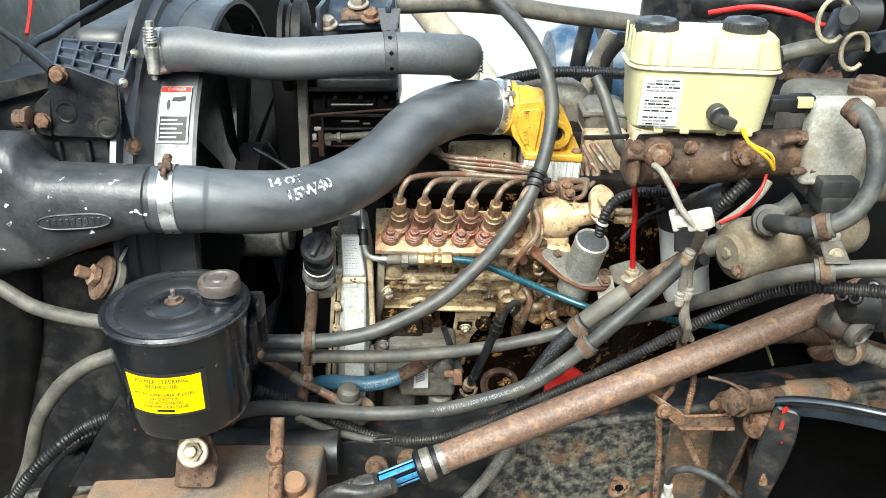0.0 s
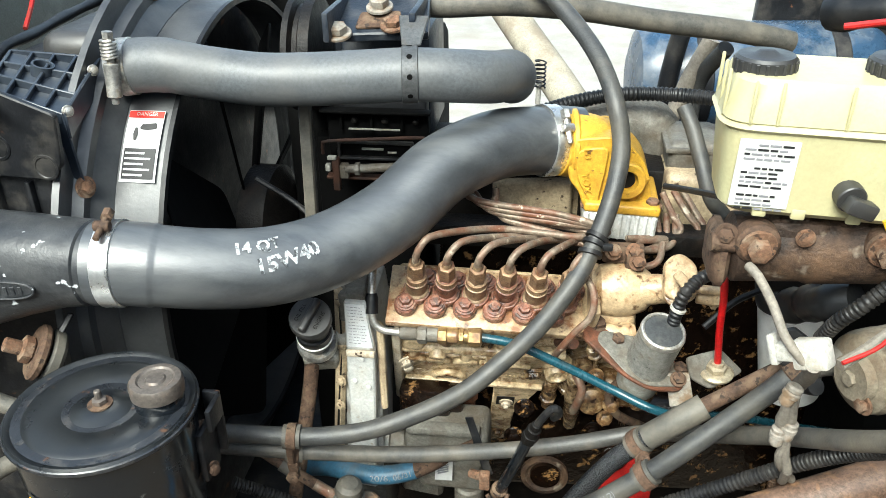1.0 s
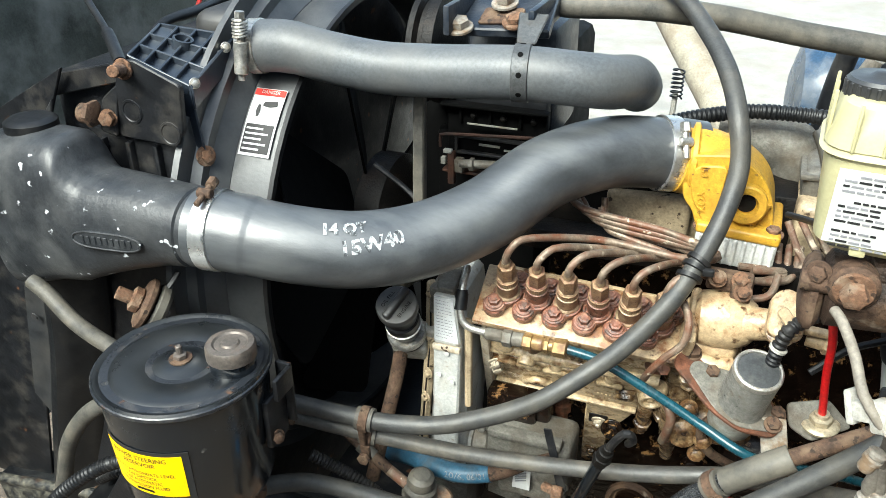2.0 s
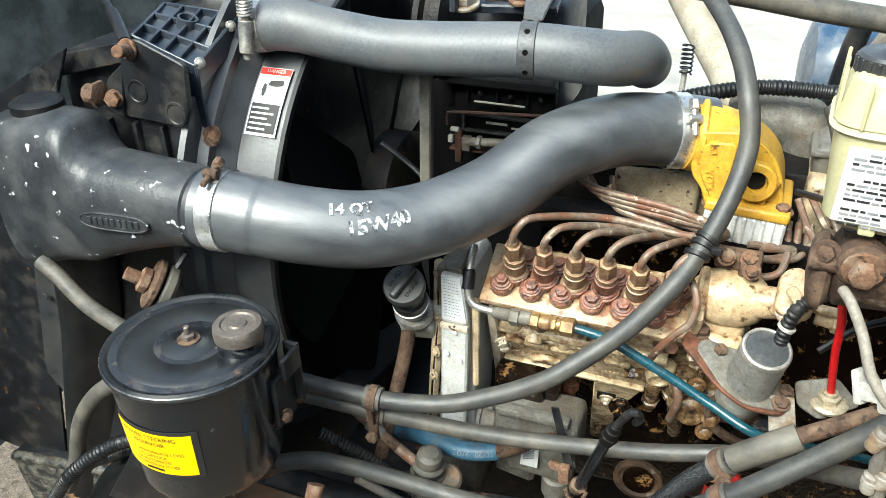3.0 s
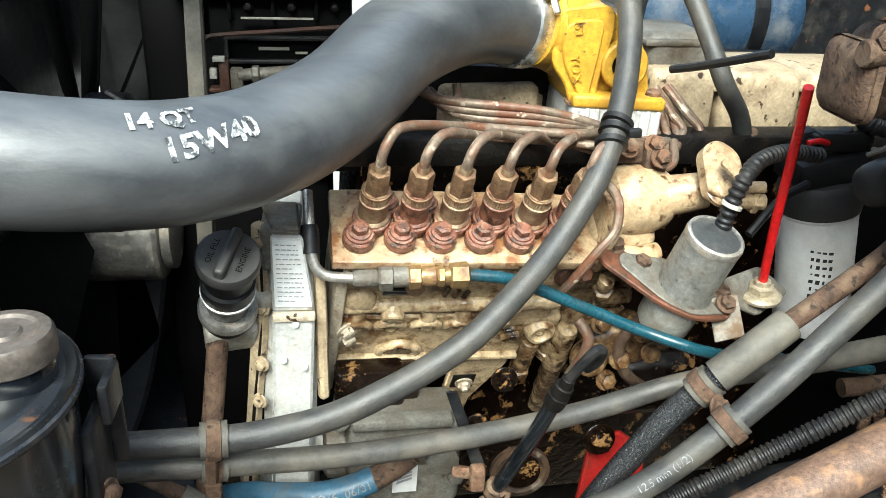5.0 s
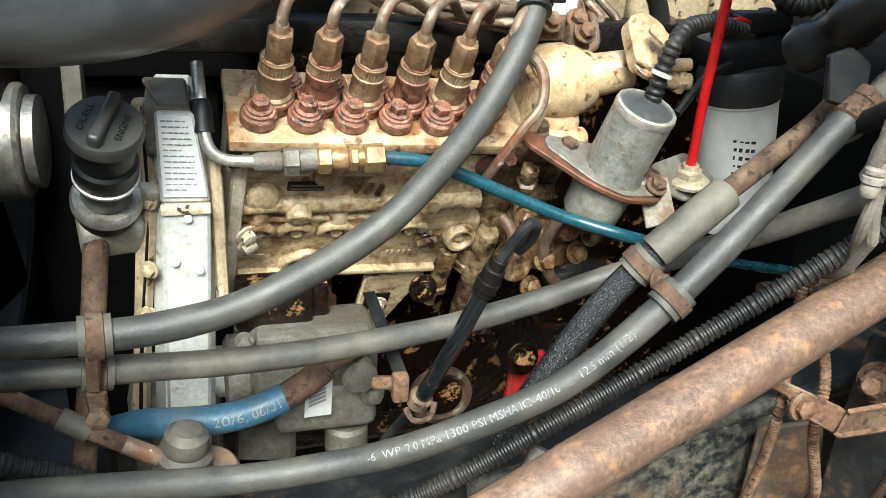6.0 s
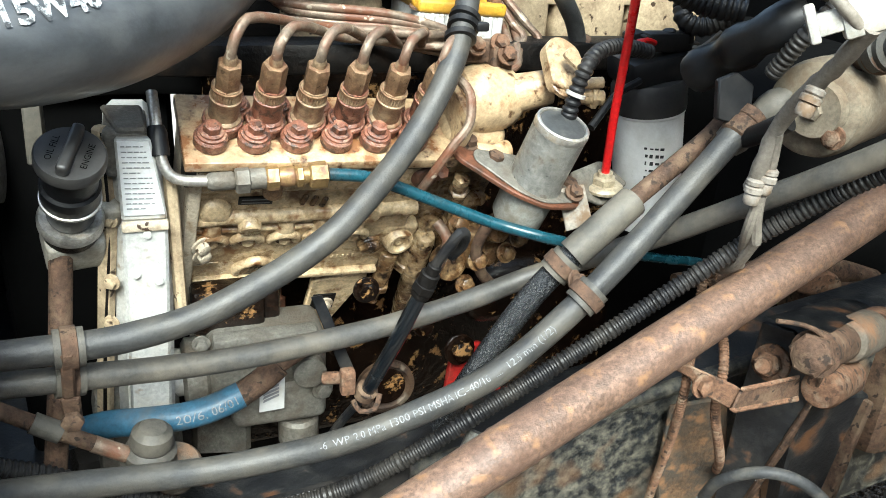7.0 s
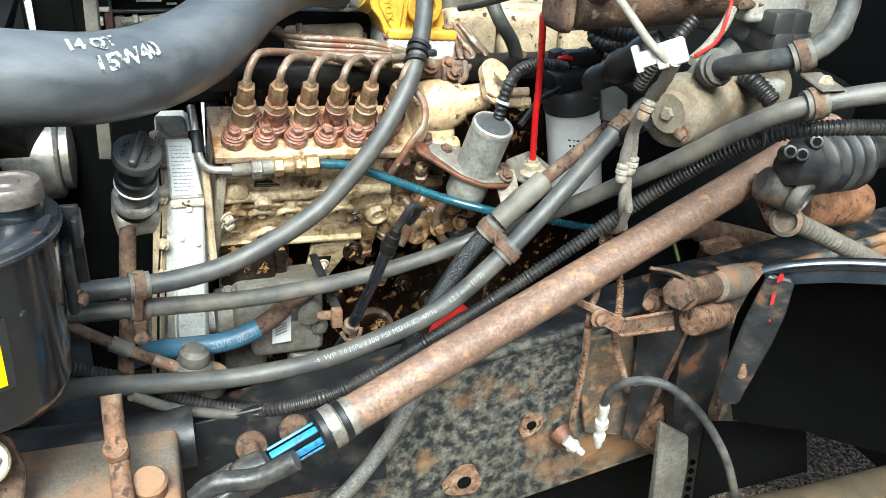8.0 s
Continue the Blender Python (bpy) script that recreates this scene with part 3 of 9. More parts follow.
def steering_reservoir():
    t = thing("steering_reservoir", RES, "glossy black round steel power steering fluid reservoir with a yellow label", "fluid reservoir")
    b = RES
    part("body", lathe([(0.0655, -0.003), (0.0739, 0.002), (0.0776, 0.012), (0.0827, 0.10), (0.0846, 0.140), (0.0851, 0.146)], b, seg=48), gloss_black, t)
    lid = part("lid", lathe([(0.0851, 0.144), (0.0884, 0.145), (0.0888, 0.150), (0.0865, 0.1535), (0.0823, 0.1525), (0.0785, 0.149), (0.0748, 0.148), (0.0720, 0.151),
                             (0.0655, 0.1525), (0.0561, 0.1525), (0.0374, 0.1515), (0.0337, 0.149), (0.0000, 0.149)], b, seg=48), lid_black, t, "black lid with pressed rings")
    part("rim", lathe([(0.0884, 0.1455), (0.0896, 0.147), (0.0896, 0.150), (0.0884, 0.151)], b, seg=48), rim_worn, lid)
    part("dome", lathe([(0.0374, 0.1475), (0.0299, 0.1505), (0.0206, 0.154), (0.0140, 0.1555), (0.0000, 0.1555)], b + V(0, -0.002, 0), seg=32), lid_black, lid)
    part("washer", lathe([(0.0117, 0.1555), (0.0117, 0.157), (0.0094, 0.1575)], b + V(0.0, -0.002, 0), seg=20), rust_dark, lid)
    part("lid_nut", join(nut(b + V(0, -0.002, 0.157), (0, 0, 1), 0.0072, 0.006), rod(b + V(0, -0.002, 0.160), b + V(0, -0.002, 0.172), 0.0034, seg=10)), cap_metal, lid, "dull steel stud and nut")
    c = b + V(0.053, 0.012, 0.0)
    part("filler_neck", lathe([(0.0260, 0.146), (0.0231, 0.150), (0.0231, 0.164), (0.0218, 0.166)], c, seg=32), gloss_black, t)
    part("cap", lathe([(0.0236, 0.1635), (0.0252, 0.165), (0.0255, 0.170), (0.0252, 0.1775), (0.0236, 0.1800), (0.0180, 0.1806), (0.0160, 0.1790), (0.0100, 0.1790), (0.0084, 0.1808), (0.0000, 0.1812)], c, seg=36), cap_metal, t, "dull brown metal filler cap")
    # the label, bent round the front
    def wrap(u, w, h):
        a = radians(-89) + u / RR
        r = 0.0782 + (h - 0.012) * 0.0584 + w
        return b + V(r * math.cos(a), r * math.sin(a), h)
    def patch(u0, u1, h0, h1, w, n=20):
        bm = bmesh.new()
        rows = [[bm.verts.new(wrap(u0 + (u1 - u0) * i / n, w, h)) for i in range(n + 1)] for h in (h0, h1)]
        low = [[bm.verts.new(wrap(u0 + (u1 - u0) * i / n, w - 0.0008, h)) for i in range(n + 1)] for h in (h0, h1)]
        for i in range(n):
            bm.faces.new((rows[0][i], rows[0][i + 1], rows[1][i + 1], rows[1][i]))
            bm.faces.new((low[0][i], low[0][i + 1], rows[0][i + 1], rows[0][i]))
            bm.faces.new((rows[1][i], rows[1][i + 1], low[1][i + 1], low[1][i]))
        return bm
    part("label_backing", patch(-0.052, 0.052, 0.0425, 0.1045, 0.0006), ink_black, t)
    lab = part("label", patch(-0.050, 0.045, 0.0465, 0.1000, 0.0012), label_yellow, t, "yellow printed label with black words")
    words = ("POWER STEERING", "RESERVOIR", "", "FILL TO APPROPRIATE LEVEL", "ON DIPSTICK", "USE AUTOMATIC", "TRANSMISSION FLUID")
    sizes = (0.0080, 0.0080, 0.0040, 0.0060, 0.0060, 0.0060, 0.0060)
    h = 0.0945
    for wtext, s in zip(words, sizes):
        if wtext:
            bm = text_mesh(wtext, s)
            part("print", bent(bm, lambda q: wrap(q.x - 0.003, 0.0018, h + q.y)), ink_black, lab)
        h -= s * 0.98
    bm = box((0, 0, 0), (0.022, 0.0032, 0.0002), 0)
    part("print", bent(bm, lambda q: wrap(q.x - 0.003, 0.0019, h + q.y)), ink_black, lab)
    # strap and bracket that hold it
    part("strap", box(b + V(0.085, 0.026, 0.085), (0.008, 0.035, 0.060), 0.003), steel_black, t)
    part("strap_fold", join(box(b + V(0.088, 0.046, 0.105), (0.018, 0.006, 0.075), 0.002), box(b + V(0.096, 0.030, 0.128), (0.006, 0.030, 0.026), 0.002)), steel_black, t)
    part("strap_nut", bolt(b + V(0.089, 0.018, 0.066), (1, -0.5, 0), 0.006, 0.006), rust_dark, t)
    part("bracket_plate", plate([(-0.403, 0.940, 1.140), (-0.411, 0.920, 1.128), (-0.516, 0.930, 0.963), (-0.375, 0.930, 0.962), (-0.329, 0.930, 1.057)], 0.006), steel_black, t, "dark blue-black steel bracket plate")


steering_reservoir()

# ---- charge air hose ----
CH = [(-0.370, 1.033, 1.348), (-0.332, 1.038, 1.347), (-0.264, 1.056, 1.335), (-0.202, 1.085, 1.326), (-0.145, 1.130, 1.327), (-0.090, 1.185, 1.344), (-0.039, 1.245, 1.377), (0.020, 1.296, 1.390), (0.081, 1.341, 1.381), (0.121, 1.357, 1.375)]
CHR = 0.0425


def charge_hose():
    t = thing("charge_air_hose", CH[3], "thick dark grey rubber charge air hose with chalk-white handwriting", "hose")
    line = spline(CH, 0.006)
    def rad(s, way):
        return CHR + (0.0012 if s < 0.1 or s > 0.93 else 0.0)
    hose = part("hose", sweep(CH, rad, 40, 0.003), charge_rubber, t)
    # faint wrap marks
    marks = frames(line)
    # chalk writing on the upper front
    def put(words, size, at, turn, tilt=0.0):
        bm = text_mesh(words, size, 0.0007)
        def fn(q):
            i = min(range(len(marks)), key=lambda k: abs(k * 0.006 - at))
            way = at + q.x * math.cos(tilt) - q.y * math.sin(tilt)
            k = max(0, min(len(marks) - 2, int(way / 0.006)))
            o, tt, up, sd = marks[k]
            o = o.lerp(marks[k + 1][0], way / 0.006 - k)
            side = tt.cross(V(0, 0, 1)).normalized()
            upn = side.cross(tt)
            ang = radians(turn) + (q.y * math.cos(tilt) + q.x * math.sin(tilt)) / CHR
            return o + (side * math.cos(ang) + upn * math.sin(ang)) * (CHR + 0.0012)
        part("chalk_writing", bent(bm, fn), chalk, hose, "white chalk writing")
    put("14 QT", 0.017, 0.150, 58, 0.1)
    put("15W40", 0.021, 0.178, 34, 0.15)
    right = min(range(len(line)), key=lambda k: (line[k] - V((0.084, 1.342, 1.380))).length)
    right = sum((b - a).length for a, b in zip(line[:right], line[1:right + 1]))
    for at, tag in ((0.021, "clamp"), (right, "clamp")):
        o, ax, bm = band(line, at, CHR + 0.0015, 0.020, 0.0016)
        cl = part(tag, bm, bright_steel, t, "bright steel band clamp")
        face = V(0, -0.25, 1) if at < 0.1 else V(0, -1, 0.7)
        up = (face - ax * ax.dot(face)).normalized()
        sd = ax.cross(up)
        q = o + up * (CHR + 0.008)
        part("t_bolt", join(rod(q - sd * 0.024, q + sd * 0.020, 0.0034), nut(q + sd * -0.023, sd, 0.0062, 0.012), rod(q - ax * 0.008, q + ax * 0.008, 0.0055)), rust_dark if at < 0.1 else zinc, cl)


charge_hose()

# ---- charge air cooler end tank with its outlet pipe ----
def cooler_outlet():
    t = thing("charge_air_cooler", (-0.533, 1.030, 1.308), "black painted cast charge air cooler tank with chipped paint", "intercooler")
    chipped = surf("chipped_black", (0.024, 0.026, 0.029), 0.40, vary=0.25, scale=40, stain=(0.075, 0.076, 0.076), stain_at=0.60, stain_scale=14, soft=0.15, spots=(0.62, 0.64, 0.66), spots_at=0.690, spots_scale=62, bump=0.3, gloss=0.5)
    keys = [(-0.362, 1.034, 1.348, 0.0425, 0.0425, 2.0), (-0.372, 1.034, 1.348, 0.0425, 0.0425, 2.0), (-0.374, 1.034, 1.348, 0.0445, 0.0445, 2.1), (-0.400, 1.034, 1.347, 0.0445, 0.0455, 2.3), (-0.440, 1.035, 1.342, 0.0455, 0.0510, 2.7), (-0.480, 1.036, 1.335, 0.0470, 0.0580, 3.0),
            (-0.502, 1.037, 1.3305, 0.0485, 0.0625, 3.1), (-0.514, 1.038, 1.3320, 0.0495, 0.0690, 3.2), (-0.522, 1.039, 1.3360, 0.0500, 0.0770, 3.2), (-0.529, 1.040, 1.3410, 0.0505, 0.0860, 3.2), (-0.538, 1.041, 1.3430, 0.0510, 0.0900, 3.2), (-0.570, 1.043, 1.3400, 0.0520, 0.0930, 3.2),
            (-0.620, 1.046, 1.3300, 0.0520, 0.1000, 3.2), (-0.655, 1.050, 1.3200, 0.0480, 0.1000, 3.0)]
    sections = []
    for p, q in zip(keys, keys[1:]):
        sections += [tuple(a + (b - a) * k / 3 for a, b in zip(p, q)) for k in range(3)]
    part("outlet_duct", loft(sections + [keys[-1]]), chipped, t, "cast outlet widening into the tank, chipped to white")
    part("lower_tank", sweep([(-0.610, 1.075, 1.290), (-0.640, 1.080, 1.122), (-0.690, 1.088, 0.964), (-0.755, 1.095, 0.748)], 0.046, 24, 0.012, shape=lambda q: 1 + 0.10 * math.cos(4 * q)), black_plastic, t)
    part("tank_top", lathe([(0.030, 0), (0.030, 0.010), (0.024, 0.014), (0.018, 0.014)], V((-0.600, 1.050, 1.428)), (0, 0, 1), 24), black_plastic, t)
    part("side_peg", rod((-0.587, 1.040, 1.332), (-0.608, 1.030, 1.342), 0.017, 0.012), dusty_rubber, t)
    # raised oval badge
    o = V(-0.4590, 0.9905, 1.3380)
    m = to_axis(o, (0.03, -1, 0.02)) @ pose(0, 0, 0, 0, 0, 3)
    out = [(0.046 * math.copysign(abs(math.cos(k * 0.2618)) ** 0.55, math.cos(k * 0.2618)), 0.0095 * math.sin(k * 0.2618)) for k in range(24)]
    bd = part("badge", slab(out, 0.006, m, 0.0015), chipped, t, "raised oval cast badge")
    ring = [V(m @ V(x * 1.0, y * 1.02, 0.006)) for x, y in out]
    part("badge_rim", sweep(ring + ring[:1], 0.0013, 6, 0.004), chipped, bd)
    for k in range(9):
        part("badge_bar", box((-0.032 + k * 0.008, 0, 0.0065), (0.0042, 0.009, 0.0015), 0.0005, m, 1), chipped, bd)


cooler_outlet()

# ---- upper coolant hose ----
UH = [(-0.419, 1.230, 1.494), (-0.366, 1.236, 1.497), (-0.311, 1.240, 1.488), (-0.247, 1.243, 1.481), (-0.190, 1.245, 1.482), (-0.134, 1.252, 1.484), (-0.076, 1.260, 1.486), (-0.018, 1.272, 1.482), (0.016, 1.295, 1.475), (0.033, 1.335, 1.466), (0.032, 1.400, 1.440)]


def coolant_hose():
    t = thing("coolant_hose", UH[4], "grey moulded rubber upper radiator coolant hose", "hose")
    part("hose", sweep(UH, lambda s, w: 0.0305 + (0.001 if s < 0.12 else 0), 32, 0.008), coolant_rubber, t)
    line = spline(UH, 0.006)
    o, ax, bm = band(line, 0.016, 0.0315, 0.016, 0.0015)
    cl = part("clamp", bm, zinc, t, "spring-loaded steel hose clamp")
    q = o + V(0.0, -0.036, 0.006)
    up = V(0.02, 0.12, 1).normalized()
    part("clamp_screw", join(rod(q - up * 0.038, q + up * 0.036, 0.0042), rod(q - up * 0.03, q + up * 0.008, 0.0085), nut(q + up * 0.034, up, 0.0065, 0.009)), zinc, cl)
    sp = [q + up * (0.012 + k * 0.0006) + V(0.0085 * math.cos(k), 0.0085 * math.sin(k), 0) for k in range(38)]
    part("clamp_spring", sweep(sp, 0.0016, 6, 0.004), zinc, cl)
    o, ax, bm = band(line, 0.345, 0.031, 0.019, 0.0015)
    st = part("support_strap", bm, strap_steel, t, "perforated steel support strap")
    for k in range(4):
        a = radians(-30 + k * 42)
        sd, up = ax.cross(V(0, 0, 1)).normalized(), V(0, 0, 1)
        n = sd * math.cos(a) + up * math.sin(a)
        part("strap_hole", lathe([(0.0032, 0), (0.0032, 0.0004), (0.002, 0.0005)], o + n * 0.0325, n, 12), shade_black, st)
    part("strap_tail", plate([o + V(-0.011, 0.012, 0.030), o + V(0.011, 0.012, 0.030), o + V(0.016, 0.05, 0.055), o + V(-0.02, 0.05, 0.055)], 0.002), strap_steel, st)


coolant_hose()

# ---- long hoses across the bay ----
HA = [(-0.305, 1.030, 1.136), (-0.273, 1.040, 1.126), (-0.191, 1.050, 1.120), (-0.147, 1.058, 1.119), (-0.099, 1.068, 1.125), (-0.050, 1.080, 1.142), (-0.013, 1.090, 1.159), (0.020, 1.100, 1.181), (0.075, 1.136, 1.2225), (0.116, 1.165, 1.270), (0.139, 1.191, 1.308), (0.159, 1.231, 1.354), (0.168, 1.268, 1.402), (0.159, 1.290, 1.448), (0.140, 1.335, 1.485), (0.109, 1.385, 1.517), (0.068, 1.430, 1.548), (0.018, 1.470, 1.573)]
HB = [(-0.3057, 1.0354, 1.1093), (-0.2744, 1.0494, 1.0977), (-0.1953, 1.0634, 1.0860), (-0.0747, 1.0929, 1.0662), (0.0472, 1.1210, 1.0607), (0.1384, 1.1346, 1.0703), (0.2040, 1.1425, 1.0842), (0.2487, 1.1216, 1.1086), (0.2980, 1.0782, 1.1491), (0.3339, 1.0317, 1.1921), (0.3660, 0.9644, 1.2489), (0.3904, 0.9085, 1.2991), (0.4134, 0.8739, 1.3275), (0.4464, 0.8600, 1.3388), (0.4816, 0.8465, 1.3475), (0.5458, 0.8280, 1.3560)]
HC = [(-0.303, 0.950, 1.056), (-0.285, 0.985, 1.043), (-0.254, 1.020, 1.025), (-0.194, 1.045, 1.002), (-0.111, 1.060, 0.984), (-0.043, 1.055, 0.990), (0.016, 1.040, 1.010), (0.098, 1.030, 1.045), (0.145, 1.028, 1.073), (0.199, 1.030, 1.119), (0.244, 1.035, 1.162), (0.289, 1.045, 1.203), (0.329, 1.050, 1.245), (0.353, 1.055, 1.269)]


def long_hose(name, pts, r, mat, label):
    t = thing(name, pts[len(pts) // 2], label, "hose")
    hose = part("hose", sweep(pts, lambda s, w: r * (1 + 0.012 * math.sin(w * 90 + r * 4000)), 20, 0.008), mat, t)
    line = spline(pts, 0.008)
    for a, b in ((line[0], line[4]), (line[-1], line[-5])):
        d = (V(b) - V(a)).normalized()
        part("ferrule", lathe([(r * 0.9, -0.002), (r * 1.22, 0.0), (r * 1.22, 0.008), (r * 1.12, 0.009), (r * 1.12, 0.012), (r * 1.22, 0.013), (r * 1.22, 0.024), (r * 1.0, 0.026)], a, d, 20), rust_dark, t, "crimped rusty hose end")
    return hose


long_hose("hydraulic_hose", HA, 0.0108, hose_rubber, "long grey rubber hydraulic hose arching over the pump")
long_hose("hydraulic_hose", HB, 0.0100, worn_rubber, "dusty grey rubber hydraulic hose running level beneath the pump")
hose_c = long_hose("hydraulic_hose", HC, 0.0110, hose_rubber, "grey rubber hydraulic hose with printed white lettering")

# ---- rusty intermediate steering shaft ----
def steering_shaft():
    a, b = V(-0.0250, 0.9330, 0.9920), V(0.6900, 1.0936, 1.2210)
    d = (b - a).normalized()
    t = thing("steering_shaft", a, "rusty brown tubular steel intermediate steering shaft", "steering shaft")
    L = (b - a).length
    part("tube", lathe([(0.0194, 0.03), (0.0202, 0.032), (0.0206, 0.143), (0.0212, 0.1445), (0.0212, 0.1465), (0.0208, 0.148), (0.0214, L * 0.4), (0.0216, L), (0.018, L + 0.002)], a, d, 40), rust_shaft, t)
    part("collar", lathe([(0.0165, -0.004), (0.0222, 0.0), (0.0232, 0.003), (0.0232, 0.014), (0.0214, 0.016), (0.0214, 0.030), (0.0204, 0.034)], a, d, 40), collar_steel, t, "worn bright steel collar")
    part("seal", lathe([(0.0212, 0.016), (0.0226, 0.018), (0.0226, 0.023), (0.0206, 0.025)], a, d, 40), black_plastic, t)
    part("seal", lathe([(0.0205, -0.008), (0.0238, -0.005), (0.0238, 0.001), (0.0212, 0.004)], a, d, 40), black_plastic, t)
    part("splined_end", lathe([(0.0105, -0.066), (0.0123, -0.064), (0.0123, 0.0)], a, d, 28), shade_black, t)
    m = to_axis(a, d)
    for k in range(6):
        part("spline", box((0, 0.0118, -0.032), (0.0073, 0.0050, 0.056), 0.0012, m @ Matrix.Rotation(k * math.pi / 3 + 0.35, 4, "Z"), 2), blue_plastic, t, "blue coated spline")
    y = part("yoke", join(lathe([(0.0099, -0.104), (0.0175, -0.099), (0.0199, -0.086), (0.0175, -0.067), (0.0123, -0.062)], a, d, 26),
                          box((0.0152, 0, -0.115), (0.0105, 0.022, 0.044), 0.004, m, 3), box((-0.0130, 0, -0.115), (0.0105, 0.022, 0.044), 0.004, m, 3)), yoke_steel, t, "worn steel universal joint yoke")
    part("yoke_pin", rod(a - d * 0.122 + (m.to_3x3() @ V(-0.022, 0, 0)), a - d * 0.122 + (m.to_3x3() @ V(0.022, 0, 0)), 0.0075), zinc, y)


steering_shaft()

# ---- injection pump ----
PUMP = pose(0.0217, 1.2175, 1.2261, 28, 3.6, 4)


def lobed(x, y, arms, r0, n=40):
    """An outline round a centre: a disc with rounded ears."""
    out = []
    for k in range(n):
        a = 2 * math.pi * k / n
        d = V(math.cos(a), math.sin(a), 0)
        best = r0
        for ex, ey, er in arms:
            e = V(ex, ey, 0)
            b = d.dot(e)
            c = b * b - e.length_squared + er * er
            if c > 0 and b > 0:
                best = max(best, b + math.sqrt(c))
        out.append((x + d.x * best, y + d.y * best))
    return out


def injection_pump():
    t = thing("injection_pump", PUMP @ V(0, 0, -0.17), "beige painted in-line diesel injection pump, stained with rust and oil", "fuel pump")
    def L(*p):
        return PUMP @ V(*p)
    turn = PUMP.to_3x3()
    up, fw, rt = turn @ V(0, 0, 1), turn @ V(0, -1, 0), turn @ V(1, 0, 0)
    part("body", box((-0.006, 0.004, -0.098), (0.222, 0.078, 0.176), 0.006, PUMP, 3), pump_beige, t)
    part("shoulder", box((-0.004, -0.012, -0.030), (0.220, 0.064, 0.040), 0.008, PUMP, 3), pump_beige, t)
    part("lower_ledge", box((-0.010, -0.0365, -0.184), (0.192, 0.012, 0.007), 0.0025, PUMP), pump_beige, t, "oily lower edge of the casting")
    part("fuel_gallery", sweep([L(-0.110, -0.036, -0.0885), L(0.0, -0.036, -0.086), L(0.104, -0.036, -0.083)], lambda s, w: 0.0082 + 0.0004 * math.sin(w * 160), 20, 0.006), pump_beige, t)
    part("top_plate", box((-0.0022, -0.010, -0.0055), (0.2446, 0.082, 0.011), 0.002, PUMP), plate_stained, t, "pale beige top plate with rust stains round the fittings")
    part("plate_gasket", box((-0.0022, -0.011, -0.0125), (0.236, 0.074, 0.003), 0, PUMP), dark_cast, t)
    # valve holders, each clamped by two bolts set askew
    arms = ((-0.0118, -0.0185, 0.0145), (0.0118, 0.0185, 0.0145))
    for k in range(6):
        x = (k - 2.5) * 0.0359
        f = part("delivery_fitting", lathe([(0.0150, 0.010), (0.0150, 0.0145), (0.0136, 0.0160), (0.0127, 0.0165), (0.0127, 0.0335), (0.0133, 0.0345), (0.0133, 0.0365), (0.0112, 0.0372), (0.0112, 0.0480)], L(x, -0.010, 0.0), up, 28), (fitting_tan, fitting_rust)[k % 2], t, "valve holder streaked with rust")
        part("clamp_flange", slab(lobed(0, 0, arms, 0.0160), 0.0110, PUMP @ Matrix.Translation((x, -0.010, 0.0)), 0.0018), fitting_rust, f)
        part("flange_step", lathe([(0.0172, 0.0095), (0.0168, 0.0120), (0.0152, 0.0128)], L(x, -0.010, 0), up, 28), fitting_rust, f)
        part("lock_ring", sweep([L(x, -0.010, 0.0375), L(x, -0.010, 0.0452)], 0.0120, 60, 0.004, True, lambda a: 1 + 0.035 * math.cos(30 * a)), fitting_tan, f, "knurled lock ring")
        part("ring_lip", lathe([(0.0118, 0.0448), (0.0126, 0.0452), (0.0126, 0.0468), (0.0110, 0.0472)], L(x, -0.010, 0), up, 26), fitting_brass, f)
        tilt = Matrix.Rotation(0.35 + 0.5 * k, 4, "Z")
        nb = lathe([(0.0096, 0.0465), (0.0106, 0.0480), (0.0106, 0.0690), (0.0098, 0.0712), (0.0086, 0.0716), (0.0062, 0.0716)], sides=6)
        nb.transform(PUMP @ Matrix.Translation((x, -0.010, 0)) @ tilt)
        part("union_nut", nb, fitting_brass, f, "bronze-coloured hexagon union nut")
        part("sleeve", lathe([(0.0056, 0.0705), (0.0056, 0.0760), (0.0048, 0.0785)], L(x, -0.010, 0), up, 16), fitting_tan, f)
        for sx, sy in ((-0.0118, -0.0185), (0.0118, 0.0185)):
            q = L(x + sx, -0.010 + sy, 0.0)
            bt = part("flange_bolt", join(nut(q + up * 0.0152, up, 0.0074, 0.0078), lathe([(0.0044, 0.0228), (0.0040, 0.0236)], q, up, 12)), fitting_rust, f)
            part("washer", join(lathe([(0.0124, 0.0108), (0.0121, 0.0128), (0.0104, 0.0134)], q, up, 24), lathe([(0.0100, 0.0130), (0.0099, 0.0152), (0.0086, 0.0158)], q, up, 24)), fitting_rust, bt)
    # bosses and plugs on the front face
    part("gallery_boss", lathe([(0.0185, -0.006), (0.0165, 0.003), (0.0140, 0.0075), (0.0105, 0.0095), (0.0, 0.0100)], L(-0.0934, -0.034, -0.0795), fw, 28), pump_beige, t)
    part("gallery_boss", lathe([(0.0125, -0.010), (0.0112, 0.004), (0.0108, 0.0125), (0.0095, 0.0140), (0.0, 0.0143)], L(-0.0606, -0.036, -0.0910), turn @ V(0, -1, -0.35), 26), pump_beige, t)
    part("gallery_boss", lathe([(0.0110, -0.006), (0.0098, 0.004), (0.0090, 0.0090), (0.0, 0.0095)], L(0.0560, -0.036, -0.0860), fw, 24), pump_beige, t)
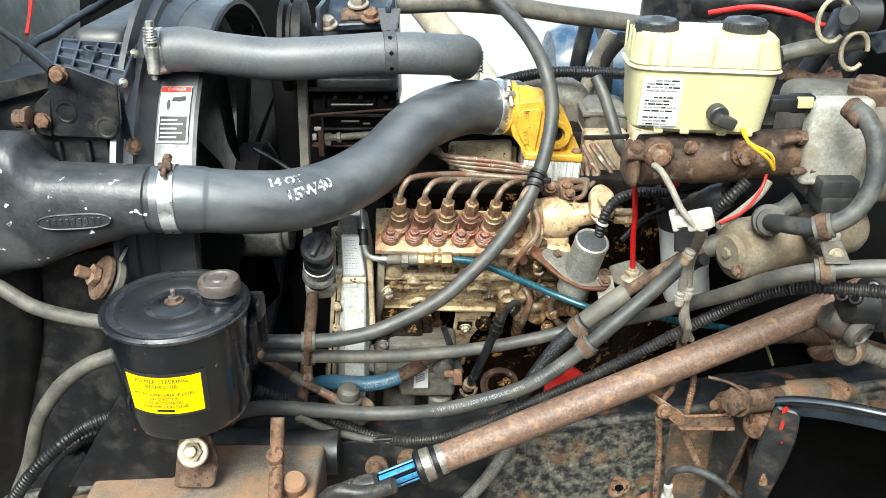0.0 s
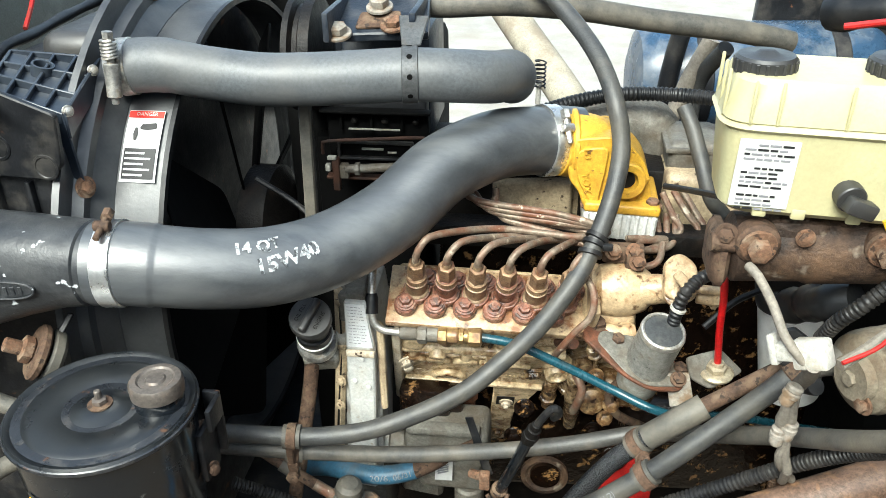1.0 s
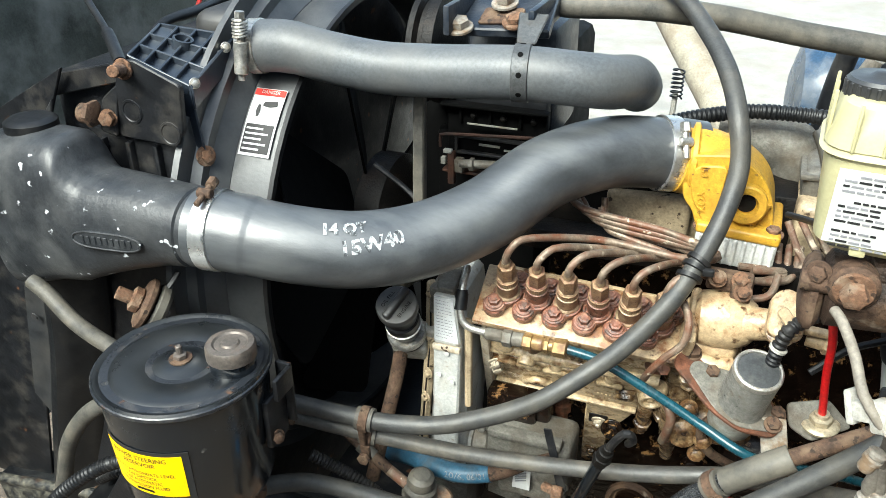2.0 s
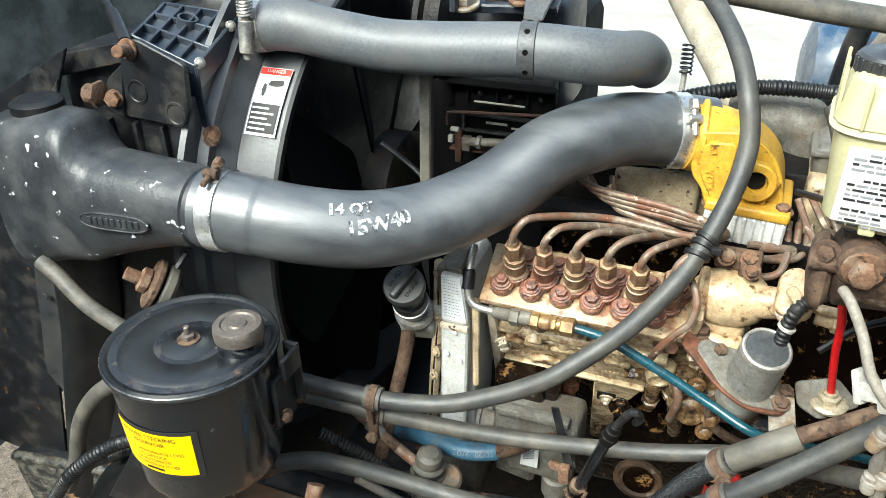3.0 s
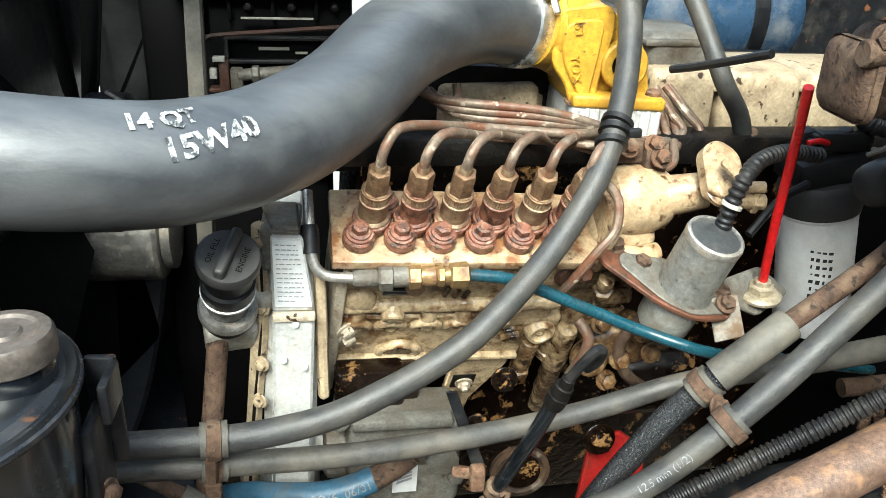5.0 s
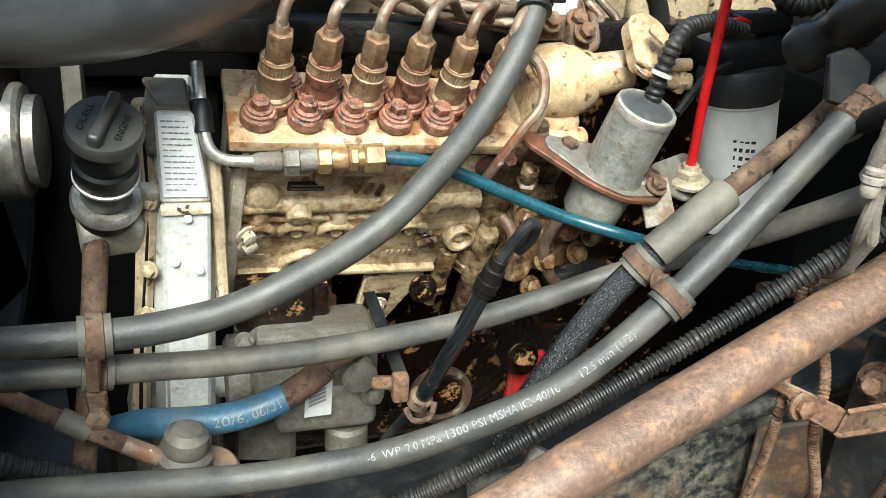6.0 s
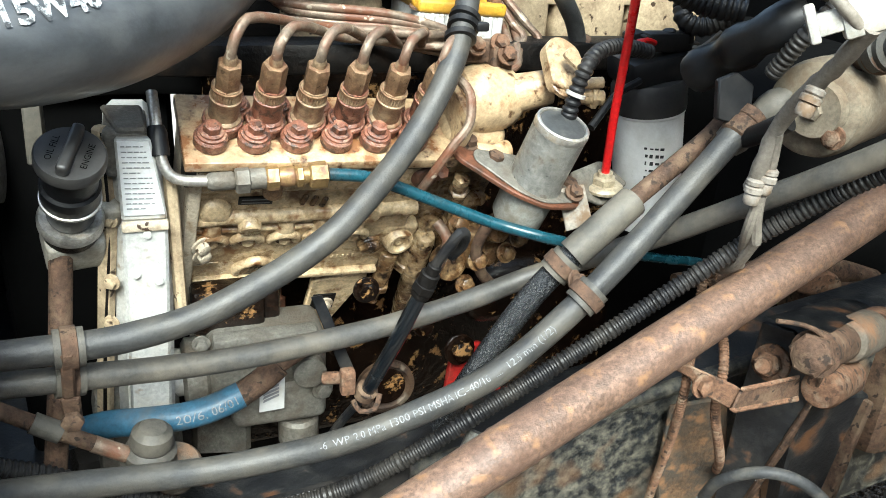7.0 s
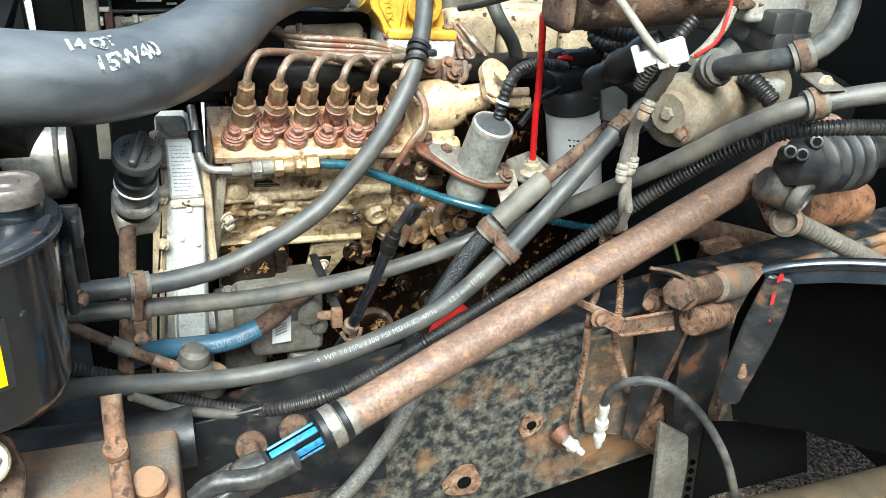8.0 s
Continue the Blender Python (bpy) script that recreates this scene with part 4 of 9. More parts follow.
    for k, x in enumerate((-0.0926, -0.0592, -0.0236, 0.0112, 0.0464)):
        z = -0.1222
        pl = part("plug_hood", join(sweep([L(x - 0.0128, -0.036, z - 0.0050), L(x - 0.0118, -0.0395, z + 0.0045), L(x, -0.0415, z + 0.0110), L(x + 0.0118, -0.0395, z + 0.0045), L(x + 0.0128, -0.036, z - 0.0050)], 0.0042, 12, 0.003),
                                  sweep([L(x, -0.033, z + 0.040), L(x, -0.035, z + 0.010)], lambda s, w: 0.0070 + 0.0030 * s, 16, 0.006)), pump_beige, t)
        part("plug_socket", lathe([(0.0088, -0.001), (0.0086, 0.0016), (0.0, 0.0016)], L(x, -0.036, z - 0.0005), fw, 22), oil_brown, pl)
        part("plug_screw", lathe([(0.0056, 0.0), (0.0056, 0.0042), (0.0046, 0.0050), (0.0026, 0.0042), (0, 0.0042)], L(x + 0.0008, -0.036, z - 0.0020), fw, 16), pump_beige, pl)
    part("face_rib", sweep([L(-0.110, -0.035, -0.1090), L(-0.02, -0.036, -0.1060), L(0.060, -0.035, -0.1055)], 0.0032, 10, 0.01), pump_beige, t)
    part("face_bolt", join(nut(L(0.0677, -0.034, -0.1392), turn @ V(0.1, -1, -0.3), 0.0112, 0.0120), lathe([(0.0130, 0.0), (0.0130, 0.004), (0.0115, 0.005)], L(0.0677, -0.034, -0.1392), turn @ V(0.1, -1, -0.3), 24)), oil_brown, t, "oil-brown hexagon plug")
    part("ring_flange", lathe([(0.0180, -0.008), (0.0165, 0.002), (0.0150, 0.0085), (0.0138, 0.0100), (0.0108, 0.0100), (0.0098, 0.0078), (0.0082, 0.0030), (0.0060, 0.0030), (0.0052, 0.0062), (0.0036, 0.0062), (0.0030, 0.0030), (0.0, 0.0030)], L(0.0992, -0.034, -0.1370), turn @ V(0.12, -1, 0.1), 32), pump_beige, t, "oily beige ring flange")
    part("ring_ear", box((0.0985, -0.026, -0.1240), (0.040, 0.020, 0.018), 0.005, PUMP, 3), pump_beige, t)
    part("arch_lobe", sweep([L(-0.0645, -0.035, -0.1760), L(-0.0625, -0.038, -0.1640), L(-0.0450, -0.040, -0.1535), L(-0.0275, -0.038, -0.1640), L(-0.0255, -0.035, -0.1760)], 0.0050, 12, 0.004), pump_beige, t)
    part("arch_hollow", lathe([(0.0160, 0), (0.0158, 0.0014), (0.0, 0.0016)], L(-0.0450, -0.0352, -0.1720), fw, 30), oil_brown, t)
    part("cast_mark", box((-0.0890, -0.0358, -0.1600), (0.014, 0.002, 0.005), 0.001, PUMP), pump_beige, t)
    for k in range(5):
        part("cast_figure", box((0.0330 + k * 0.0055, -0.0358, -0.1600), (0.0032, 0.0016, 0.0050), 0.0006, PUMP, 1), pump_beige, t)
    part("name_plate", box((-0.0573, -0.0364, -0.0655), (0.0310, 0.0020, 0.0100), 0.0006, PUMP), ink_black, t, "small black name plate")
    for k in range(2):
        part("plate_print", box((-0.0573, -0.0376, -0.0635 - 0.0042 * k), (0.0255, 0.0004, 0.0010), 0, PUMP), ink_grey, t)
    part("side_louvre", join(*[box((0.002 + 0.010 * j, -0.0362, -0.0680), (0.0055, 0.004, 0.014), 0.0015, PUMP @ pose(0, 0, 0, 0, 12, 0), 1) for j in range(3)]), oil_brown, t)
    # drive end flange with its bolts
    part("end_flange", join(box((-0.1135, -0.004, -0.125), (0.0125, 0.088, 0.226), 0.005, PUMP), box((-0.1060, -0.034, -0.135), (0.024, 0.022, 0.036), 0.006, PUMP), box((-0.1060, -0.032, -0.206), (0.022, 0.020, 0.024), 0.006, PUMP)), flange_pale, t, "dirty pale mounting flange")
    for x, z in ((-0.1013, -0.1307), (-0.1035, -0.1180), (-0.1001, -0.2042)):
        part("flange_bolt", bolt(L(x, -0.0440, z), turn @ V(0.5, -1, 0), 0.0068, 0.0075), flange_pale, t)
    part("flange_bracket", box((-0.1190, -0.040, -0.0160), (0.010, 0.020, 0.030), 0.002, PUMP), dark_cast, t)
    # governor end: rounded cast housings
    gov = part("governor_housing", join(lathe([(0.024, 0.0), (0.031, 0.006), (0.0335, 0.022), (0.0330, 0.040), (0.028, 0.056), (0.019, 0.066), (0.0, 0.068)], L(0.126, 0.004, 0.020), turn @ V(1, 0.05, 0.12), 36),
                                        box((0.146, 0.006, -0.018), (0.066, 0.074, 0.060), 0.014, PUMP, 3)), plate_beige, t, "rounded pale beige governor housing")
    part("governor_flange", box((0.1240, -0.004, 0.004), (0.012, 0.074, 0.070), 0.005, PUMP), plate_beige, gov)
    part("governor_foot", sweep([L(0.1350, -0.036, -0.004), L(0.1560, -0.040, -0.003), L(0.1760, -0.036, -0.002)], 0.0090, 16, 0.006), plate_beige, gov)
    part("governor_neck", rod(L(0.176, 0.0, 0.034), L(0.214, -0.004, 0.050), 0.0195, 0.0165, 26), plate_beige, gov)
    lug = part("governor_lug", slab(rounded([(-0.020, -0.020), (0.016, -0.024), (0.022, 0.018), (0.004, 0.034), (-0.014, 0.026)], 0.010), 0.016, to_axis(L(0.2110, -0.010, 0.0700), (0.1, -0.72, 0.70)), 0.002), plate_beige, gov)
    part("lug_bolt", join(lathe([(0.0150, 0), (0.0150, 0.004), (0.0130, 0.005)], L(0.2090, -0.026, 0.0720), (0.1, -0.72, 0.70), 26), nut(L(0.2090, -0.026, 0.0720) + V(0.1, -0.72, 0.70) * 0.004, (0.1, -0.72, 0.70), 0.0098, 0.006)), plate_beige, lug)
    part("lug_plate", slab(rounded([(-0.006, -0.016), (0.006, -0.016), (0.006, 0.016), (-0.006, 0.016)], 0.005), 0.005, to_axis(L(0.2120, -0.026, 0.0960), (0.1, -0.72, 0.70)) @ pose(0, 0, 0, 0, 0, 35), 0.001), plate_beige, lug)
    part("stop_stud", join(rod(L(0.2400, -0.010, 0.0440), L(0.2700, -0.016, 0.0480), 0.0075), nut(L(0.2560, -0.013, 0.0460), rt, 0.0115, 0.008), rod(L(0.2330, -0.006, 0.0560), L(0.2640, -0.012, 0.0640), 0.0055)), plate_beige, gov)
    # feed pump and control castings under the governor
    part("feed_pump", join(box((0.150, 0.006, -0.095), (0.082, 0.062, 0.105), 0.014, PUMP, 3), lathe([(0.023, 0), (0.026, 0.004), (0.026, 0.026), (0.019, 0.032), (0.0, 0.033)], L(0.172, -0.014, -0.138), fw, 28),
                          lathe([(0.014, 0), (0.014, 0.016), (0.010, 0.018), (0.0, 0.018)], L(0.132, -0.022, -0.126), turn @ V(0.2, -1, 0.2), 22)), oily_beige, t, "oil-stained beige feed pump casting")
    for k in range(4):
        part("casting_fin", box((0.128 + 0.011 * k, -0.030, -0.132 - 0.004 * (k % 2)), (0.0045, 0.016, 0.030), 0.0018, PUMP @ pose(0, 0, 0, 0, -10 + 6 * k, 0), 1), oily_beige, t)
    part("drain_boss", join(rod(L(0.0965, -0.034, -0.158), L(0.0972, -0.036, -0.212), 0.0108, 0.0098), nut(L(0.0974, -0.036, -0.2245), up, 0.0125, 0.0120), rod(L(0.0978, -0.036, -0.2500), L(0.0974, -0.036, -0.2220), 0.0062)), oil_brown, t, "oily drain boss with a hexagon plug")
    fa, fb = L(0.1237, -0.044, -0.1215), L(0.1396, -0.040, -0.3016)
    fd, fl = (fb - fa).normalized(), (fb - fa).length
    part("feed_filter", lathe([(0.0, -0.002), (0.0100, 0.0), (0.0115, 0.004), (0.0115, fl * 0.30), (0.0128, fl * 0.32), (0.0128, fl * 0.42), (0.0112, fl * 0.44), (0.0120, fl * 0.56), (0.0108, fl * 0.60), (0.0118, fl * 0.74), (0.0102, fl * 0.78), (0.0092, fl), (0.0, fl + 0.001)], fa, fd, 26), oily_beige, t, "oily ribbed feed filter bowl")
    part("banjo_bolt", join(rod(L(0.1190, -0.034, -0.178), L(0.1180, -0.030, -0.140), 0.0095), nut(L(0.1190, -0.034, -0.190), up, 0.0120, 0.0130)), oily_beige, t)
    part("rusty_union", join(lathe([(0.0150, 0), (0.0160, 0.004), (0.0150, 0.014), (0.0105, 0.018)], L(0.0960, -0.030, -0.0320), turn @ V(0.1, -1, 0.2), 24), nut(L(0.1030, -0.052, -0.0180), turn @ V(0.1, -0.4, 1), 0.0075, 0.0100), rod(L(0.0990, -0.046, -0.0280), L(0.1050, -0.054, -0.0080), 0.0050)), rust_red, t)
    part("bleed_stub", join(rod(L(0.1450, -0.040, -0.0700), L(0.1300, -0.052, -0.0300), 0.0072), nut(L(0.1380, -0.046, -0.0520), L(0.1300, -0.052, -0.0300) - L(0.1450, -0.040, -0.0700), 0.0105, 0.0100), nut(L(0.1300, -0.052, -0.0310), up, 0.0085, 0.0090),
                          rod(L(0.1450, -0.040, -0.0690), L(0.1750, -0.034, -0.0760), 0.0085)), oily_beige, t)
    # support bracket below, with its square tab and nut
    part("support_bracket", plate([L(0.0193, -0.0320, -0.2044), L(0.0786, -0.0320, -0.1888), L(0.0816, -0.0320, -0.2056), L(0.0546, -0.0320, -0.2884), L(0.0549, -0.0320, -0.3919), L(0.0205, -0.0320, -0.4100)], 0.008, 0.002), pump_beige, t, "beige painted support bracket")
    part("bracket_tab", box((0.0385, -0.0360, -0.2430), (0.0260, 0.0030, 0.0280), 0.001, PUMP), dark_cast, t)
    part("bracket_nut", bolt(L(0.0398, -0.0375, -0.2450), fw, 0.0068, 0.0060, 1.5, 0.004), flange_pale, t)
    part("bracket_nut", bolt(L(0.0356, -0.0370, -0.3633), fw, 0.0075, 0.0070, 1.5, 0.003), oil_brown, t)
    part("bracket_strap", plate([(-0.002, 1.150, 1.084), (0.008, 1.150, 1.085), (0.036, 1.132, 1.010), (0.025, 1.132, 1.006)], 0.0030, 0.0008), steel_black, t)


injection_pump()

# ---- injection lines: six bent steel pipes gathered at a clip ----
def injection_lines():
    up = PUMP.to_3x3() @ V(0, 0, 1)
    for k in range(6):
        p = PUMP @ V((k - 2.5) * 0.0359, -0.010, 0.076)
        h = 0.028 if k == 0 else 0.022
        a = [p - up * 0.004, p + up * 0.010, p + up * h * 0.85 + V(0.006, 0.010, 0.003), p + up * h + V(0.022, 0.028, 0.004), V(0.030 + k * 0.024, 1.240 + 0.004 * k, (1.304 if k == 0 else 1.296) - 0.003 * k),
             V(0.125 + 0.008 * k, 1.245 + 0.006 * (k % 3), 1.296 - 0.004 * k), V(0.175, 1.255 + 0.008 * (k % 3), 1.286 - 0.004 * k)]
        b = [V(0.20 + 0.008 * k, 1.29, 1.265), V(0.19 + 0.012 * k, 1.33, 1.29)] if k > 2 else [V(0.16, 1.275, 1.292), V(0.10, 1.28, 1.296 + 0.006 * k), V(0.02 - 0.012 * k, 1.29, 1.302 + 0.008 * k), V(-0.008 - 0.01 * k, 1.305, 1.322 + 0.01 * k)]
        if k <= 2:
            a = a[:-1]
        single("injection_line", sweep(a + b, 0.0044, 12, 0.006), line_steel, "rust-mottled bent steel fuel injection line", "fuel line", "injection lines")


injection_lines()

# ---- gear housing on the front of the engine, with the oil filler ----
def gear_housing():
    t = thing("gear_housing", (-0.148, 1.200, 0.917), "bright cast aluminium engine gear housing with an engraved plate", "engine cover")
    f = [V(-0.152, 1.174, 1.231), V(-0.125, 1.174, 1.230), V(-0.117, 1.175, 1.160), V(-0.122, 1.180, 1.063), V(-0.130, 1.190, 0.915), V(-0.166, 1.190, 0.920), V(-0.157, 1.180, 1.066), V(-0.153, 1.174, 1.161)]
    part("cover_face", plate([f[0], f[1], f[2], f[7]], 0.010, 0.002), aluminium, t)
    part("cover_lower", plate([f[7], f[2], f[3], f[4], f[5], f[6]], 0.012, 0.0025), aluminium, t)
    part("cover_seam", box((f[7] + f[2]) / 2 + V(0, -0.006, -0.004), (0.037, 0.006, 0.009), 0.002), flange_pale, t, "dirty pale seam across the cover")
    back = [p + V(0.004 if k in (1, 2, 3, 4) else -0.010, 0.055, 0.004) for k, p in enumerate(f)]
    part("cover_back", plate(back, 0.090, 0.008), aluminium, t)
    part("cover_top", plate([f[0] + V(0.002, 0.002, 0.004), f[1] + V(-0.002, 0.002, 0.004), V(-0.130, 1.216, 1.243), V(-0.162, 1.216, 1.244)], 0.006, 0.002), cast_grey, t, "weathered grey top of the cover")
    part("top_block", box((-0.1440, 1.2080, 1.2160), (0.034, 0.062, 0.040), 0.004, None, 3), cast_grey, t)
    part("front_flange", plate([(-0.166, 1.196, 1.236), (-0.157, 1.186, 1.236), (-0.159, 1.186, 1.150), (-0.172, 1.194, 1.050), (-0.186, 1.205, 0.905), (-0.199, 1.215, 0.899), (-0.182, 1.204, 1.050), (-0.169, 1.198, 1.150)], 0.012, 0.003), head_beige, t)
    part("flange_seam", sweep([(-0.1615, 1.186, 1.232), (-0.1635, 1.186, 1.150), (-0.1765, 1.194, 1.050), (-0.192, 1.204, 0.905)], 0.0022, 8, 0.02), dark_cast, t)
    part("rear_flange", plate([(-0.117, 1.184, 1.196), (-0.108, 1.188, 1.192), (-0.107, 1.188, 1.060), (-0.116, 1.184, 1.058)], 0.012, 0.003), head_beige, t)
    part("engraved_plate", plate([p + V(0, -0.0062, 0) for p in (V(-0.1500, 1.174, 1.2300), V(-0.1265, 1.174, 1.2290), V(-0.1190, 1.175, 1.1660), V(-0.1505, 1.174, 1.1670))], 0.001, 0), plate_white, t, "engraved data plate with fine print")
    o, x, y = V(-0.1495, 1.1665, 1.2290), V(-0.1270, 1.1665, 1.2280), V(-0.1500, 1.1670, 1.1680)
    rng = random.Random(17)
    for k in range(13):
        a = o + (y - o) * (0.05 + 0.072 * k)
        e = a + (x - o) * (1.0 + 0.02 * k)
        f0 = 0.08
        while f0 < (0.55 if k in (5, 12) else 0.88):
            f1 = f0 + rng.uniform(0.06, 0.20)
            part("fine_print", sweep([a.lerp(e, f0), a.lerp(e, min(f1, 0.93))], 0.00042, 4, 0.02), ink_grey, t)
            f0 = f1 + 0.05
    for z, dx in ((1.222, 0.0), (1.158, -0.002), (1.100, -0.006), (1.060, -0.010)):
        part("edge_bolt", bolt((-0.160 + dx, 1.184, z), (-0.5, -0.8, 0), 0.0052, 0.005), head_beige, t)
    for q in ((-0.134, 1.168, 1.149), (-0.146, 1.170, 1.112), (-0.128, 1.170, 1.104)):
        part("cover_stud", lathe([(0.0036, 0), (0.0034, 0.0016), (0.0, 0.0022)], V(q), (0, -1, 0.1), 14), aluminium, t)
    part("lower_case", box(V((-0.160, 1.250, 0.886)), (0.08, 0.08, 0.16), 0.012), cast_grey, t)


gear_housing()


def oil_filler():
    top = V(-0.180, 1.124, 1.237)
    ax = V(0.12, -0.55, 0.82).normalized()
    t = thing("oil_filler", top - ax * 0.10, "black plastic oil filler cap on a grey cast filler tube", "oil filler")
    cap = part("cap", lathe([(0.0229, -0.0120), (0.0251, -0.0100), (0.0251, -0.0020), (0.0238, 0.0000), (0.0000, 0.0008)], top, ax, 36), dusty_plastic, t, "round black oil filler cap with raised grip")
    m = to_axis(top, ax)
    part("grip", box((0, 0, 0.004), (0.0088, 0.044, 0.012), 0.003, m @ pose(0, 0, 0, 0, 0, -28), 3), dusty_plastic, cap)
    for sgn, w in ((-1, "ENGINE"), (1, "OIL FILL")):
        bm = text_mesh(w, 0.0066)
        bm.transform(m @ pose(0, 0, 0.0014, 0, 0, -28 + 90) @ pose(0, 0.0123 * sgn, 0))
        part("raised_letters", bm, shade_black, cap)
    part("neck", lathe([(0.0189, -0.0381), (0.0198, -0.0354), (0.0198, -0.0120)], top, ax, 30), black_plastic, t)
    part("collar", lathe([(0.0207, -0.0551), (0.0220, -0.0530), (0.0220, -0.0381), (0.0198, -0.0360)], top, ax, 32), black_plastic, t)
    part("collar_edge", lathe([(0.0207, -0.0578), (0.0228, -0.0571), (0.0228, -0.0548), (0.0211, -0.0540)], top, ax, 32), zinc, t, "bright steel collar edge")
    part("neck_lower", lathe([(0.0172, -0.0816), (0.0180, -0.0789), (0.0180, -0.0571)], top, ax, 30), black_plastic, t)
    part("seat_ring", lathe([(0.0225, -0.0930), (0.0252, -0.0910), (0.0252, -0.0840), (0.0236, -0.0815), (0.0189, -0.0830)], top, ax, 34), zinc, t, "bright steel seat ring")
    part("tube", lathe([(0.0207, -0.1061), (0.0216, -0.1034), (0.0216, -0.0870)], top, ax, 30), dark_cast, t)
    part("tube_foot", box((0.002, 0.004, -0.124), (0.046, 0.042, 0.040), 0.006, m, 3), booster_cast, t, "pale cast filler base")
    part("foot_lug", box((0.032, 0.010, -0.116), (0.018, 0.026, 0.066), 0.006, m, 3), booster_cast, t)


oil_filler()

# ---- front end: radiator, shroud, fan, brackets ----
SY, SZ, SR = 1.448, 1.189, 0.335


def arc_band(x0, x1, r0, r1, a0=0.0, a1=360.0, n=72, thick=0.005):
    """Part of a ring round the fan's axis, from x0 with radius r0 to x1 with radius r1."""
    bm = bmesh.new()
    closed = a1 - a0 >= 360
    cols = []
    for i in range(n + (0 if closed else 1)):
        a = radians(a0 + (a1 - a0) * i / n)
        d = V(0, -math.cos(a), math.sin(a))
        c = V(0, SY, SZ)
        cols.append([bm.verts.new(c + d * r + V(x, 0, 0)) for x, r in ((x0, r0), (x1, r1), (x1, r1 - thick), (x0, r0 - thick))])
    m = len(cols)
    for i in range(m if closed else m - 1):
        p, q = cols[i], cols[(i + 1) % m]
        for k in range(4):
            bm.faces.new((p[k], q[k], q[(k + 1) % 4], p[(k + 1) % 4]))
    bmesh.ops.recalc_face_normals(bm, faces=bm.faces)
    return bm


def fan_shroud():
    t = thing("fan_shroud", (-0.40, SY, SZ - SR), "black moulded plastic radiator fan shroud with a warning sticker", "fan shroud")
    part("band", arc_band(-0.412, -0.353, SR + 0.003, SR), shroud_plastic, t)
    part("cove", arc_band(-0.428, -0.410, SR + 0.026, SR + 0.004, thick=0.006), shroud_plastic, t)
    part("step_ring", arc_band(-0.438, -0.427, SR + 0.044, SR + 0.038, thick=0.018), shroud_plastic, t)
    part("flange", arc_band(-0.446, -0.438, SR + 0.070, SR + 0.069, thick=0.034), shroud_plastic, t)
    part("lip", arc_band(-0.356, -0.350, SR + 0.003, SR + 0.003, thick=0.008), black_plastic, t)
    for a in (32, 78, -14, 124):
        d = V(0, -math.cos(radians(a)), math.sin(radians(a)))
        part("shroud_bolt", bolt(V(-0.428, SY, SZ) + d * (SR + 0.036), V(0.9, 0, 0) + d * 0.4, 0.008, 0.008, 1.6), rust, t, "rusty hexagon bolt")
    # warning sticker on the band
    def on(u, a, lift):
        ang = radians(a)
        return V(-0.383 + u, SY, SZ) + V(0, -math.cos(ang), math.sin(ang)) * (SR + 0.0005 + lift)
    def patch(u0, u1, a0, a1, lift, n=10):
        bm = bmesh.new()
        rows = [[bm.verts.new(on(u, a0 + (a1 - a0) * i / n, lift)) for i in range(n + 1)] for u in (u0, u1)]
        for i in range(n):
            bm.faces.new((rows[0][i], rows[1][i], rows[1][i + 1], rows[0][i + 1]))
        bmesh.ops.recalc_face_normals(bm, faces=bm.faces)
        return bm
    st = part("warning_sticker", patch(-0.024, 0.020, 34.0, 49.0, 0.0035), label_white, t, "white, red and black fan warning sticker")
    part("sticker_head", patch(-0.0235, 0.0195, 47.3, 48.8, 0.0042), ink_red, st)
    part("sticker_block", patch(-0.0215, 0.0175, 34.6, 40.8, 0.0042), ink_black, st)
    for k in range(5):
        part("sticker_line", patch(-0.0195, 0.012 if k % 2 else 0.004, 35.2 + k * 1.1, 35.6 + k * 1.1, 0.0048), label_white, st)
    bm = text_mesh("DANGER", 0.0065)
    part("sticker_word", bent(bm, lambda q: on(q.x - 0.001, 48.05 + math.degrees(q.y / SR), 0.005)), label_white, st)
    bm = slab(rounded([(-0.004, 0.004), (0.014, 0.006), (0.015, -0.001), (0.004, -0.003), (-0.006, -0.002)], 0.002), 0.0001, Matrix(), 0)
    part("sticker_picture", bent(bm, lambda q: on(q.x - 0.001, 45.2 + math.degrees(q.y / SR), 0.0046 + q.z)), ink_black, st)
    bm = slab(rounded([(-0.0015, 0.008), (0.0015, 0.008), (0.003, 0.0), (0.0012, -0.008), (-0.0012, -0.008), (-0.003, 0.0)], 0.002), 0.0001, Matrix(), 0)
    part("sticker_picture", bent(bm, lambda q: on(q.x - 0.011, 43.8 + math.degrees(q.y / SR), 0.0046 + q.z)), ink_black, st)


fan_shroud()


def cooling_fan():
    t = thing("cooling_fan", (-0.30, SY, SZ - 0.1), "black cooling fan with broad blades inside the shroud", "fan")
    part("hub", lathe([(0.05, 0), (0.09, 0.01), (0.09, 0.05), (0.06, 0.07), (0.0, 0.075)], (-0.37, SY, SZ), (1, 0, 0), 32), dark_cast, t)
    for k in range(8):
        a = radians(k * 45 + 12)
        d, s = V(0, math.cos(a), math.sin(a)), V(0, -math.sin(a), math.cos(a))
        c = V(-0.375, SY, SZ)
        # blades take the near-black that stands in for shade inside the shroud
        part("blade", plate([c + d * 0.08 - s * 0.035 + V(-0.015, 0, 0), c + d * 0.08 + s * 0.035 + V(0.025, 0, 0), c + d * 0.30 + s * 0.06 + V(0.03, 0, 0), c + d * 0.30 - s * 0.06 + V(-0.025, 0, 0)], 0.004, 0.001, 0.02), shade_black, t)


cooling_fan()


